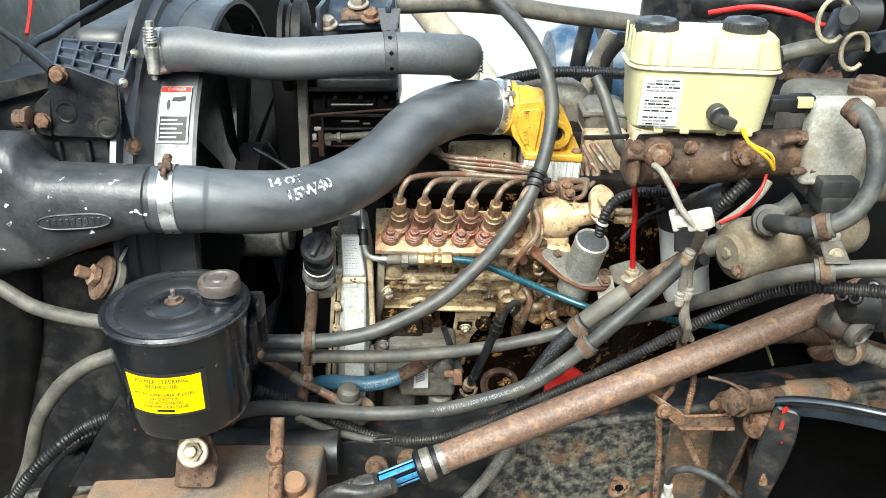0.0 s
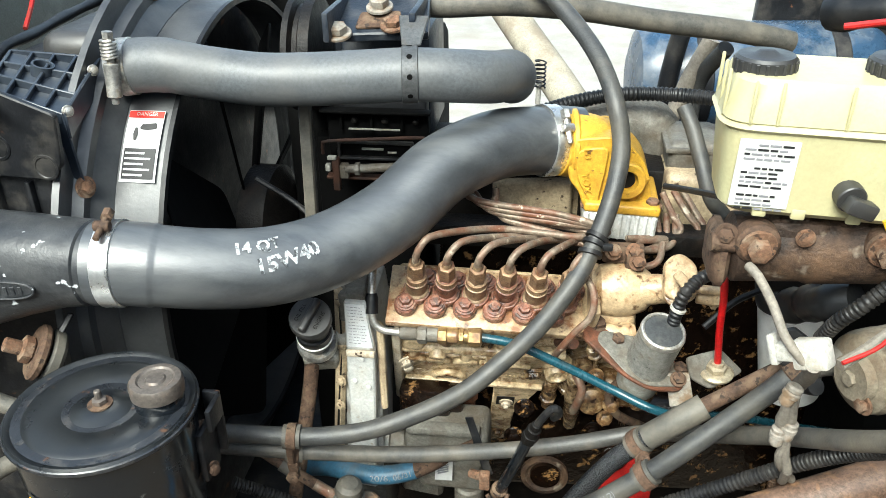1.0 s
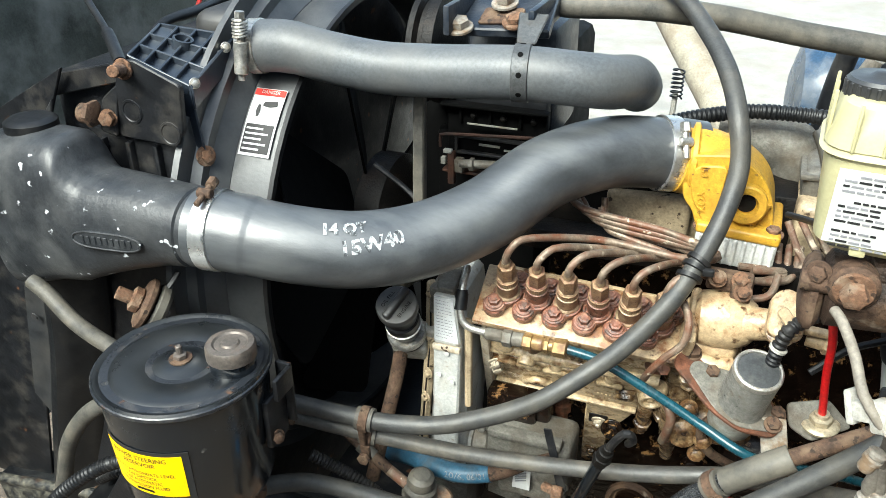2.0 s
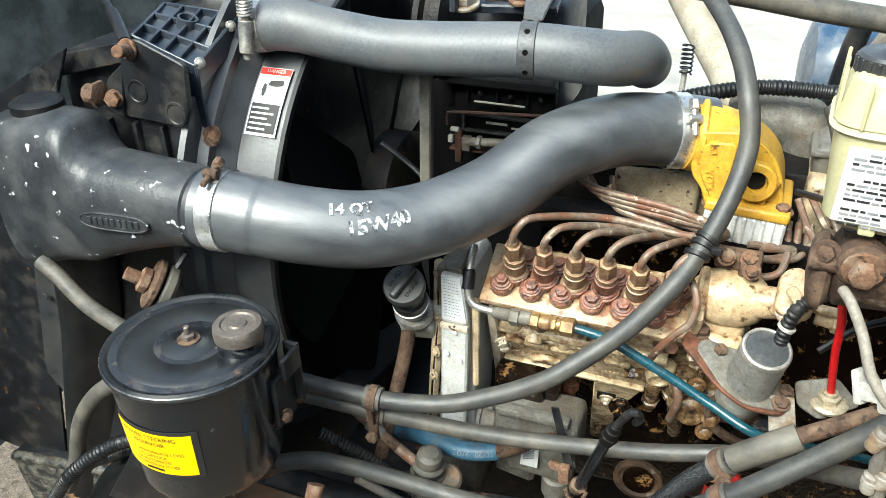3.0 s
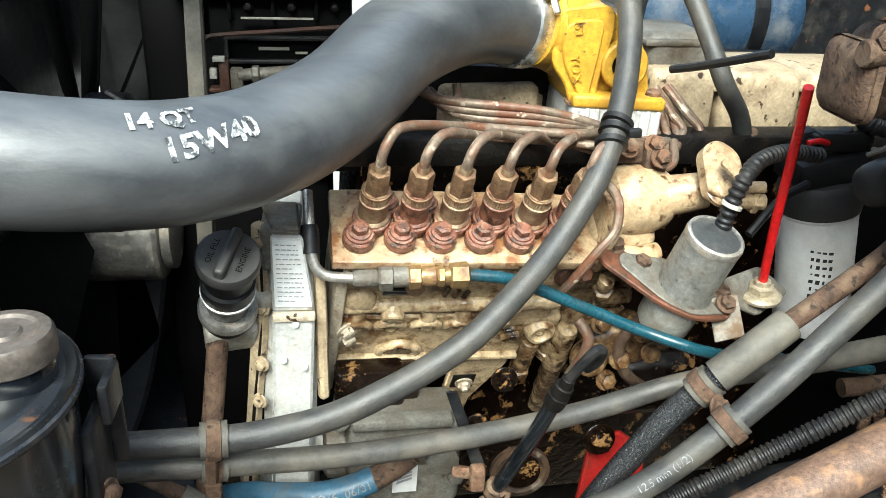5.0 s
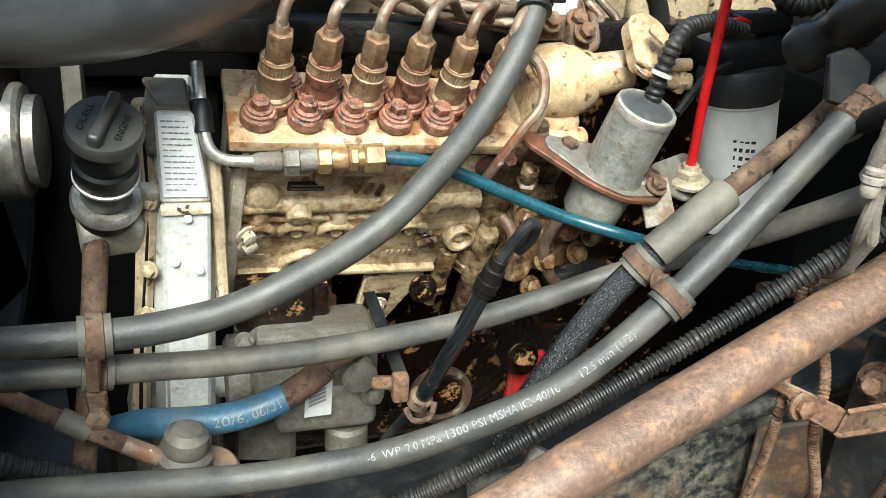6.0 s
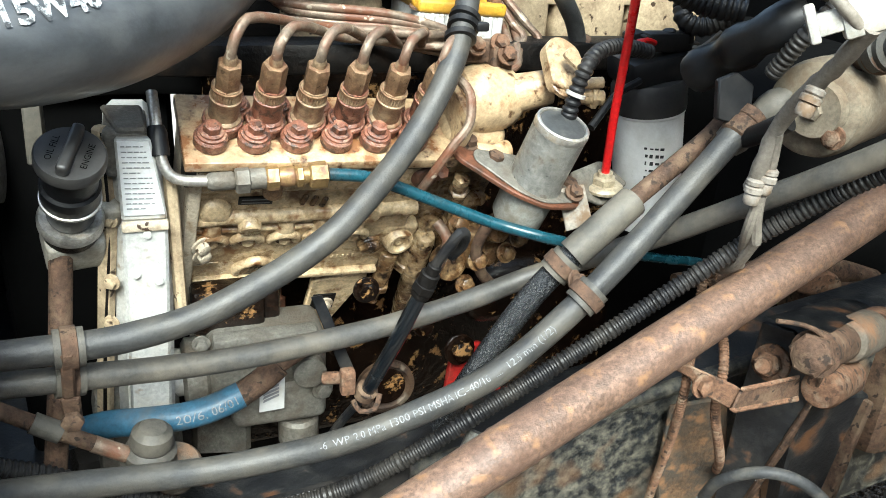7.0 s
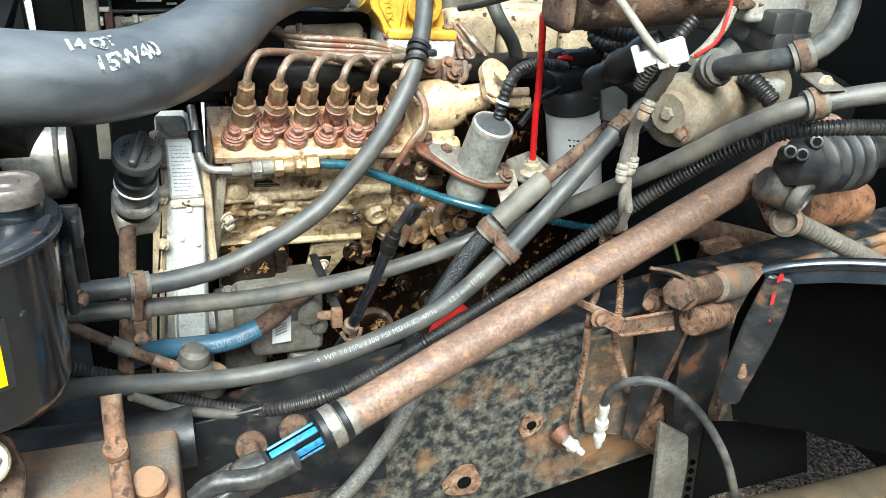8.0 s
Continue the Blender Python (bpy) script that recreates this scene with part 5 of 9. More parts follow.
def radiator():
    t = thing("radiator", (-0.56, 1.5, 0.80), "black radiator with a grey top tank behind the fan shroud", "radiator")
    # core reaches extra low, as dark backing for gaps above bright ground
    part("core", box((-0.555, 1.52, 1.0), (0.17, 0.78, 0.94), 0.01), steel_black, t)
    part("top_tank", box((-0.535, 1.66, 1.475), (0.09, 0.66, 0.06), 0.022, None, 4), dusty_plastic, t, "dusty grey radiator top tank")
    part("side_plate", box((-0.52, 1.122, 1.13), (0.13, 0.012, 0.56), 0.003), steel_black, t)
    for k in range(3):
        part("side_rib", box((-0.56 + k * 0.04, 1.113, 1.14), (0.007, 0.012, 0.52), 0.002), steel_black, t)
    part("bottom_tank", box((-0.54, 1.52, 0.50), (0.14, 0.76, 0.08), 0.02), steel_black, t)


radiator()
single("corrugated_conduit", ribbed([(-0.486, 1.360, 1.494), (-0.507, 1.550, 1.485), (-0.535, 1.850, 1.473)], 0.016, 0.009), black_plastic, "black corrugated conduit lying on the radiator tank", "conduit")


def grid_box():
    a, b, c, d = (V((-0.509, 1.125, 1.503)), V((-0.427, 1.125, 1.475)), V((-0.439, 1.235, 1.505)), V((-0.540, 1.225, 1.514)))
    t = thing("ribbed_cover", (a + b + c + d) / 4, "black plastic cover with a grid of raised ribs", "plastic cover")
    n = (b - a).cross(d - a).normalized()
    def at(u, v, h=0.0):
        return a.lerp(b, u).lerp(d.lerp(c, u), v) + n * h
    part("base_plate", plate([at(0, 0, -0.011), at(1, 0, -0.011), at(1, 1, -0.011), at(0, 1, -0.011)], 0.006), cover_plastic, t)
    def rib(p, q, h=0.013, w=0.0035):
        x = (q - p).normalized()
        y = n.cross(x)
        m = Matrix((x, y, n)).transposed().to_4x4()
        m.translation = (p + q) / 2
        part("rib", box((0, 0, -h / 2), ((q - p).length, w, h), 0.0008, m, 1), cover_plastic, t)
    for u in (0, 0.25, 0.5, 0.75, 1.0):
        rib(at(u, 0), at(u, 1))
    for v in (0, 0.33, 0.66, 1.0):
        rib(at(0, v), at(1, v))
    part("ring_boss", lathe([(0.0125, -0.012), (0.0125, 0.003), (0.0105, 0.0035), (0.0098, 0.003), (0.0098, -0.008), (0.0, -0.008)], at(0.47, 0.68), n, 20), cover_plastic, t)
    part("skirt", plate([at(0, 0), at(1, 0), at(1, 0) + V(0, 0.01, -0.09), at(0, 0) + V(0, 0.01, -0.09)], 0.004), cover_plastic, t)
    part("side_wall", plate([at(1, 0), at(1, 1), at(1, 1) + V(0, 0, -0.03), at(1, 0) + V(0, 0, -0.03)], 0.004), cover_plastic, t)
    for u, v in ((1.03, 0.05), (1.03, 0.75)):
        part("cover_screw", bolt(at(u, v), (0.8, -0.6, 0.2), 0.0045, 0.005), zinc, t)


grid_box()


def radiator_bracket():
    t = thing("radiator_bracket", (-0.474, 1.100, 1.416), "flat black steel radiator bracket held by rusty bolts", "bracket")
    main = part("bracket_plate", plate([(-0.510, 1.103, 1.483), (-0.495, 1.103, 1.504), (-0.482, 1.103, 1.506), (-0.421, 1.103, 1.482), (-0.426, 1.103, 1.426), (-0.444, 1.103, 1.408), (-0.520, 1.103, 1.411), (-0.521, 1.103, 1.434)], 0.008, 0.0015, 0.006), steel_black, t)
    part("bolt", join(bolt((-0.493, 1.097, 1.495), (0.05, -1, 0.1), 0.009, 0.009, 1.35), rod((-0.489, 1.090, 1.496), (-0.482, 1.068, 1.501), 0.007)), rust, t, "large rusty bolt")
    part("bolt", bolt((-0.526, 1.095, 1.435), (0.3, -1, 0.1), 0.009, 0.010, 1.2), rust, t, "rusty hexagon bolt")
    part("bolt", join(rod((-0.556, 1.085, 1.440), (-0.538, 1.085, 1.441), 0.012), nut((-0.545, 1.085, 1.441), (1, 0, 0), 0.016, 0.01)), rust_dark, t)
    for q in ((-0.495, 1.098, 1.444), (-0.445, 1.098, 1.423)):
        part("pressed_ring", lathe([(0.0155, 0), (0.0145, 0.002), (0.012, 0.002), (0.011, 0.001)], V(q) + V(0, 0.002, 0), (0, -1, 0), 24), steel_black, main)
    part("side_arm", plate([(-0.627, 1.120, 1.470), (-0.511, 1.110, 1.498), (-0.513, 1.110, 1.474), (-0.634, 1.120, 1.441)], 0.006), steel_black, t)
    part("inner_ear", plate([(-0.540, 1.090, 1.431), (-0.531, 1.100, 1.458), (-0.508, 1.100, 1.477), (-0.520, 1.100, 1.412), (-0.536, 1.090, 1.418)], 0.006), steel_black, t)
    part("strut_rod", sweep([(-0.627, 1.200, 1.544), (-0.556, 1.150, 1.518), (-0.503, 1.105, 1.499)], lambda s, w: 0.0045 + (0.003 if s > 0.55 else 0), 12), black_plastic, t)


radiator_bracket()


def isolator():
    c, ax = V((-0.449, 1.020, 1.237)), V(-0.62, -0.42, 0.52).normalized()
    t = thing("rubber_mount", c, "round rubber isolator mount with a rusty bolt", "mount")
    part("disc", lathe([(0.026, -0.016), (0.029, -0.012), (0.029, -0.004), (0.026, -0.001)], c, ax, 28), dusty_rubber, t)
    part("disc", lathe([(0.029, 0.002), (0.031, 0.004), (0.031, 0.009), (0.027, 0.012)], c, ax, 28), rust_dark, t)
    part("mount_bolt", join(nut(c + ax * 0.012, ax, 0.015, 0.013), rod(c + ax * 0.02, c + ax * 0.042, 0.008)), rust, t)
    part("hanger", plate([(-0.441, 1.030, 1.250), (-0.434, 1.030, 1.247), (-0.422, 1.050, 1.271), (-0.429, 1.050, 1.273)], 0.003), steel_black, t)


isolator()

# splash panels and sheet metal on the front corner
flap = thing("splash_panel", (-0.758, 1.120, 1.009), "dull black rubber splash panel with drilled edge", "splash panel")
part("sheet", plate([(-0.842, 1.100, 1.366), (-0.716, 1.100, 1.419), (-0.591, 1.100, 1.486), (-0.695, 1.100, 1.284), (-0.798, 1.080, 0.764), (-1.057, 1.080, 0.792)], 0.005, 0.001), steel_black, flap)
part("strip", plate([(-0.600, 1.085, 1.452), (-0.620, 1.085, 1.428), (-0.685, 1.085, 1.378), (-0.758, 1.070, 0.986), (-0.709, 1.070, 0.922), (-0.633, 1.085, 1.324)], 0.004, 0.001), dusty_plastic, flap)
for q in ((-0.633, 1.080, 1.403), (-0.675, 1.080, 1.359), (-0.707, 1.066, 1.134), (-0.689, 1.066, 0.991)):
    part("rivet", lathe([(0.0055, 0), (0.005, 0.0018), (0.002, 0.002)], q, (0, -1, 0), 14), dusty_plastic, flap)
single("cooler_support_sheet", plate([(-0.617, 1.090, 1.220), (-0.428, 1.100, 1.255), (-0.494, 1.090, 0.770), (-0.693, 1.070, 0.753)], 0.006), steel_black, "black sheet metal inner panel below the charge cooler", "panel")

hood = thing("hood", (-1.0, 1.4, 1.0), "dark grey open hood shell with red paint streaks", "hood")
hood_mat = surf("hood_inside", (0.060, 0.068, 0.062), 0.34, vary=0.3, scale=12, stain=(0.17, 0.18, 0.175), stain_at=0.55, stain_scale=9, soft=0.12, bump=1.0, bump_scale=16, gloss=0.7)
bm = bmesh.new()
rows = []
for i in range(13):
    u = i / 12
    rows.append([bm.verts.new((-0.98 - 0.28 * v * v + 0.02 * math.sin(7 * u + 5 * v), 0.55 + 1.9 * u, 0.75 + 1.35 * v)) for v in [k / 10 for k in range(11)]])
for p, q in zip(rows, rows[1:]):
    for k in range(10):
        bm.faces.new((p[k], q[k], q[k + 1], p[k + 1]))
bmesh.ops.solidify(bm, geom=bm.faces[:], thickness=0.012)
bmesh.ops.recalc_face_normals(bm, faces=bm.faces)
part("shell", bm, hood_mat, hood)
part("edge_seal", sweep([(-0.649, 1.300, 1.438), (-0.653, 1.360, 1.473), (-0.658, 1.450, 1.474), (-0.669, 1.550, 1.475), (-0.680, 1.700, 1.474), (-0.714, 1.900, 1.467)], lambda s, w: 0.008 + 0.0006 * math.sin(w * 55), 12), black_plastic, hood)
part("red_streak", sweep([(-0.788, 1.620, 1.437), (-0.795, 1.660, 1.463), (-0.803, 1.700, 1.494)], 0.004, 8), red_paint, hood)

# ---- accessory drive behind the coolant hose ----
def accessory_drive():
    t = thing("air_compressor", (-0.12, 1.40, 1.30), "blue-black cast air compressor with bolted top bracket", "compressor")
    part("case", box(V((-0.138, 1.420, 1.481)) + V(0, 0.06, -0.06), (0.125, 0.13, 0.16), 0.014), blue_black, t)
    part("top_bracket", plate([(-0.192, 1.330, 1.505), (-0.066, 1.330, 1.514), (-0.079, 1.450, 1.549), (-0.193, 1.450, 1.548)], 0.012, 0.002), blue_black, t)
    part("rib", box(V((-0.184, 1.360, 1.527)), (0.008, 0.12, 0.035), 0.002), blue_black, t)
    part("rib", box(V((-0.080, 1.360, 1.529)), (0.008, 0.12, 0.035), 0.002), blue_black, t)
    part("bolt", bolt((-0.176, 1.325, 1.513), (0, -0.3, 1), 0.0125, 0.011, 1.4), joint_pale, t)
    part("bolt", bolt((-0.109, 1.335, 1.522), (0, -0.3, 1), 0.0115, 0.009, 1.4), rust, t)
    part("tab", plate([(-0.157, 1.335, 1.518), (-0.098, 1.335, 1.523), (-0.104, 1.360, 1.534), (-0.154, 1.360, 1.532)], 0.004, 0.001, 0.004), rust_dark, t)
    part("bolt", bolt((-0.130, 1.360, 1.538), (0, -0.3, 1), 0.012, 0.011, 1.4), joint_pale, t)
    part("lower_case", box(V((-0.146, 1.400, 1.387)) + V(0, 0.05, 0), (0.13, 0.10, 0.05), 0.006), steel_black, t)
    # near-black plates and ribs paint the shade round the compressor
    part("frame_plate", box(V(-0.147, 1.392, 1.346), (0.140, 0.012, 0.105), 0.004), shade_black, t)
    part("upper_ledge", box(V(-0.148, 1.380, 1.398), (0.150, 0.016, 0.004), 0.0012), shade_black, t)
    part("ledge", sweep([(-0.222, 1.372, 1.338), (-0.221, 1.371, 1.352), (-0.213, 1.370, 1.3575), (-0.150, 1.370, 1.3625), (-0.085, 1.370, 1.367), (-0.077, 1.371, 1.362), (-0.076, 1.372, 1.348)], 0.0024, 8), ledge_red, t, "dull red-brown pressed rim")
    for q, size in ((V(-0.150, 1.380, 1.354), (0.104, 0.008, 0.004)), (V(-0.150, 1.380, 1.331), (0.104, 0.008, 0.004)), (V(-0.201, 1.380, 1.342), (0.004, 0.008, 0.026)), (V(-0.099, 1.380, 1.342), (0.004, 0.008, 0.026))):
        part("frame_bar", box(q, size, 0.001), steel_black, t)
    for k in range(3):
        part("case_rib", box(V(-0.196 + 0.042 * k, 1.384, 1.383), (0.004, 0.008, 0.024), 0.0012), shade_black, t)
        part("case_bolt", bolt((-0.178 + 0.042 * k, 1.384, 1.384), (0, -1, 0), 0.0036, 0.004, 1.3), dark_cast, t)
    part("edge_strip", box(V(-0.150, 1.378, 1.3735), (0.070, 0.003, 0.0016), 0), cup_pale, t)
    part("data_strip", box(V(-0.155, 1.3835, 1.343), (0.030, 0.002, 0.0028), 0), cup_pale, t)
    part("data_strip", box(V(-0.128, 1.3835, 1.339), (0.012, 0.002, 0.0022), 0), cup_pale, t)
    part("lower_ledge", box(V(-0.150, 1.380, 1.303), (0.140, 0.016, 0.004), 0.001), ledge_red, t)
    part("cross_rod", join(rod((-0.190, 1.362, 1.321), (-0.120, 1.364, 1.326), 0.0060), nut((-0.176, 1.362, 1.322), (1, 0, 0.07), 0.009, 0.008)), cast_grey, t)
    part("clip", box(V(-0.207, 1.362, 1.337), (0.012, 0.008, 0.005), 0.001), cup_pale, t)
    part("clip", box(V(-0.213, 1.362, 1.323), (0.007, 0.008, 0.010), 0.001), cup_pale, t)
    part("clip", box(V(-0.203, 1.366, 1.312), (0.010, 0.010, 0.048), 0.002), ledge_red, t)
    part("clip", box(V(-0.191, 1.364, 1.318), (0.012, 0.012, 0.020), 0.002), cast_grey, t)
    part("rear_plate", box(V((-0.140, 1.440, 1.269)), (0.22, 0.03, 0.15), 0.01), shade_black, t)
    part("pulley", lathe([(0.055, 0), (0.075, 0.004), (0.075, 0.012), (0.066, 0.016), (0.066, 0.022), (0.075, 0.026), (0.075, 0.040), (0.05, 0.044), (0.0, 0.044)], V((-0.265, 1.420, 1.462)), (1, 0.02, 0), 40), dark_cast, t, "grooved dark pulley")
    b = thing("drive_belt", (-0.217, 1.290, 1.292), "dull black ribbed drive belt", "belt")
    part("run", plate([(-0.220, 1.285, 1.456), (-0.205, 1.285, 1.457), (-0.214, 1.290, 1.172), (-0.231, 1.290, 1.172)], 0.012, 0.002), dusty_rubber, b)


accessory_drive()
single("bracket_rod", sweep([(-0.314, 1.350, 1.307), (-0.265, 1.350, 1.275), (-0.223, 1.340, 1.243)], 0.004, 8), steel_black, "thin black rod behind the belt", "rod")
single("filler_tube", sweep([(-0.202, 1.180, 1.135), (-0.207, 1.170, 1.090), (-0.214, 1.140, 1.025), (-0.225, 1.120, 0.953)], 0.0095, 14), rust_dark, "dusty brown steel tube below the oil filler", "tube")

# ---- pipes and shapes beyond the engine ----
single("crossover_pipe", sweep([(-0.128, 1.420, 1.542), (-0.074, 1.430, 1.527), (0.019, 1.450, 1.526), (0.115, 1.480, 1.514), (0.217, 1.510, 1.494), (0.332, 1.530, 1.477), (0.410, 1.550, 1.458)], 0.0155, 20), dusty_rubber, "grey-brown coolant pipe crossing above the engine", "pipe")
single("corrugated_conduit", ribbed([(0.000, 1.400, 1.375), (0.058, 1.420, 1.387), (0.117, 1.440, 1.400), (0.176, 1.450, 1.409), (0.253, 1.450, 1.410), (0.315, 1.420, 1.414), (0.386, 1.400, 1.413)], 0.010, 0.006), black_plastic, "black corrugated wiring conduit behind the yellow elbow", "conduit")
single("return_spring", sweep([V((0.065, 1.550, 1.383)) + V(0.008 * math.cos(k * 0.9), 0.008 * math.sin(k * 0.9), 0.0009 * k) for k in range(48)], 0.0013, 6, 0.004), steel_black, "small black coil spring on a pale post", "spring")
single("spring_post", rod((0.063, 1.550, 1.358), (0.064, 1.550, 1.391), 0.004), white_plastic, "thin pale post carrying a spring", "post")
ex = thing("exhaust_pipe", (0.049, 2.000, 1.289), "pale bent exhaust pipe on the far side of the engine", "pipe")
part("pipe", sweep([(-0.083, 2.300, 1.400), (0.011, 2.150, 1.316), (0.107, 2.000, 1.232), (0.159, 1.900, 1.175), (0.187, 1.800, 1.042)], 0.036, 24), surf("exhaust_beige", (0.30, 0.27, 0.21), 0.7, vary=0.2, scale=30, stain=(0.18, 0.14, 0.10), stain_at=0.58, stain_scale=12, soft=0.12, bump=0.2), ex)
tank = thing("air_tank", (0.273, 1.800, 1.357), "dark blue steel air tank", "tank")
part("shell", lathe([(0.05, 0), (0.085, 0.01), (0.10, 0.04), (0.10, 0.40), (0.085, 0.43), (0.05, 0.44)], (0.219, 1.850, 1.311), (1, 0.1, 0), 32), surf("tank_blue", (0.026, 0.055, 0.10), 0.25, vary=0.2, scale=20, stain=(0.15, 0.16, 0.17), stain_at=0.6, stain_scale=15, soft=0.15, bump=0.1), tank)
for h in (0.10, 0.33):
    part("strap", lathe([(0.100, h), (0.1025, h + 0.002), (0.1025, h + 0.026), (0.100, h + 0.028)], (0.219, 1.850, 1.311), (1, 0.1, 0), 32), steel_black, tank)
single("turbo_elbow", sweep([(0.131, 1.500, 1.360), (0.182, 1.500, 1.356), (0.222, 1.500, 1.347), (0.241, 1.500, 1.309)], lambda s, w: 0.034 + 0.008 * s, 24), cast_grey, "ribbed grey cast elbow behind the yellow intake", "elbow")
single("far_strut", sweep([(0.312, 1.600, 1.448), (0.282, 1.600, 1.374), (0.247, 1.600, 1.250)], 0.013, 12), grey_wire, "dull brown strut on the far side", "strut")
single("far_strut", sweep([(0.291, 1.750, 1.430), (0.279, 1.750, 1.361), (0.269, 1.750, 1.252)], 0.016, 12), steel_black, "black strut on the far side", "strut")
single("far_hose", sweep([(0.324, 1.550, 1.448), (0.302, 1.600, 1.384), (0.294, 1.600, 1.296), (0.264, 1.500, 1.261)], 0.012, 14), hose_rubber, "black hose hanging on the far side", "hose")


def crank_pulley():
    c = V((-0.345, 1.420, 1.144))
    t = thing("crank_pulley", c, "bright turned steel crankshaft pulley below the fan", "pulley")
    part("rim", join(lathe([(0.040, -0.004), (0.056, 0.0), (0.058, 0.003), (0.058, 0.088), (0.055, 0.092), (0.03, 0.094)], c + V(-0.035, 0, -0.01), (1, 0.0, 0), 44), lathe([(0.030, 0.092), (0.046, 0.094), (0.046, 0.104), (0.02, 0.108)], c + V(-0.035, 0, -0.01), (1, 0.0, 0), 40)), zinc, t)
    # case coloured near-black for the deep shade between housing and pump
    part("front_case", box(V(-0.20, 1.62, 1.06), (0.20, 0.34, 0.74), 0.02), shade_black, t)


crank_pulley()
# added box, a dark backing where shade would fill the gaps
single("front_gap_block", box((-0.32, 1.5, 0.66), (0.20, 0.85, 0.14), 0.02), steel_black, "black box added under the radiator to hide bright ground in the gaps", "cross member")

# added backing; its near-black paints shade into the gaps past the shroud
single("far_backing_sheet", plate([(-0.796, 1.950, 1.556), (-0.258, 1.950, 1.559), (-0.279, 1.950, 1.377), (-0.410, 1.950, 1.191), (-0.864, 1.950, 1.189)], 0.012), shade_black, "near-black backing sheet added behind the fan shroud in place of shade", "panel")

# ---- intake: yellow elbow, ribbed heater, manifold ----
def intake_elbow():
    t = thing("intake_elbow", (0.182, 1.330, 1.293), "yellow painted cast intake elbow with raised letters", "intake elbow")
    part("neck", sweep([(0.098, 1.338, 1.379), (0.121, 1.346, 1.374), (0.143, 1.350, 1.365)], lambda s, w: 0.0410 + 0.003 * s, 36, 0.006), yellow_paint, t)
    part("neck_ring", lathe([(0.042, 0), (0.0445, 0.002), (0.0445, 0.007), (0.042, 0.009)], (0.110, 1.342, 1.377), (1, 0.1, 0), 36), yellow_paint, t)
    def cast(pts, depth, bev, r):
        p = [V(q) + V(0, depth / 2, 0) for q in pts]
        return plate(p, depth, bev, r)
    part("elbow", cast([(0.112, 1.302, 1.398), (0.159, 1.302, 1.403), (0.168, 1.302, 1.396), (0.168, 1.302, 1.375), (0.159, 1.302, 1.339), (0.156, 1.302, 1.306), (0.131, 1.302, 1.306), (0.124, 1.302, 1.330), (0.111, 1.302, 1.344), (0.108, 1.302, 1.369)], 0.080, 0.0016, 0.012), yellow_paint, t)
    part("front_pad", cast([(0.118, 1.298, 1.385), (0.141, 1.298, 1.390), (0.157, 1.298, 1.390), (0.155, 1.298, 1.363), (0.148, 1.298, 1.316), (0.137, 1.298, 1.319), (0.119, 1.298, 1.351)], 0.012, 0.0014, 0.012), yellow_paint, t)
    part("side_lobe", cast([(0.160, 1.316, 1.394), (0.172, 1.316, 1.394), (0.188, 1.316, 1.383), (0.201, 1.316, 1.368), (0.210, 1.316, 1.347), (0.217, 1.316, 1.305), (0.150, 1.316, 1.297), (0.152, 1.316, 1.346)], 0.062, 0.0016, 0.012), yellow_paint, t)
    part("port_boss", lathe([(0.0235, 0), (0.0235, 0.012), (0.0215, 0.014), (0.0140, 0.014), (0.0130, 0.012), (0.0125, 0.004), (0.0, 0.004)], V((0.181, 1.312, 1.346)), (0.05, -1, 0.05), 32), yellow_paint, t)
    part("port_hole", lathe([(0.0110, 0), (0.0108, 0.0052), (0.0, 0.0055)], V((0.181, 1.312, 1.346)), (0.05, -1, 0.05), 20), dark_cast, t)
    part("cast_ridge", sweep([(0.205, 1.312, 1.347), (0.200, 1.311, 1.335), (0.192, 1.311, 1.323), (0.192, 1.311, 1.306)], 0.0045, 10, 0.004), yellow_paint, t)
    a, b = V((0.131, 1.290, 1.310)), V((0.225, 1.290, 1.314))
    m = to_axis((a + b) / 2 + V(0, 0.052, 0), (0, 0, 1), (0, 1, 0)) @ pose(0, 0, 0, 0, 3, 0)
    w = (b - a).length
    part("flange", box((0, 0, 0), (w, 0.104, 0.013), 0.004, m, 3), yellow_paint, t)
    for q in ((0.139, 1.300, 1.316), (0.216, 1.300, 1.318)):
        part("flange_bolt", bolt(V(q) + V(0, 0.006, -0.006), (0, -0.15, 1), 0.0082, 0.008, 1.5), rust, t)
    for word, q, s in (("YOX", (0.132, 1.296, 1.344), 0.013), ("I53", (0.131, 1.296, 1.382), 0.011)):
        bm = text_mesh(word, s)
        bmesh.ops.solidify(bm, geom=bm.faces[:], thickness=0.001)
        bm.transform(to_axis(q, (-0.05, -1, 0.02)) @ pose(0, 0, 0, 0, 0, -80))
        part("raised_letters", bm, yellow_paint, t)
    h = thing("air_heater", (0.180, 1.330, 1.278), "ribbed silver grid heater block under the intake elbow", "heater")
    part("block", box((0, 0, -0.024), (w * 0.97, 0.098, 0.036), 0.002, m), aluminium, h)
    for k in range(9):
        part("rib", box((w * (-0.44 + k * 0.11), -0.049 if m.to_3x3().col[1].y > 0 else 0.049, -0.024), (0.006, 0.006, 0.035), 0.002, m, 1), aluminium, h)


intake_elbow()


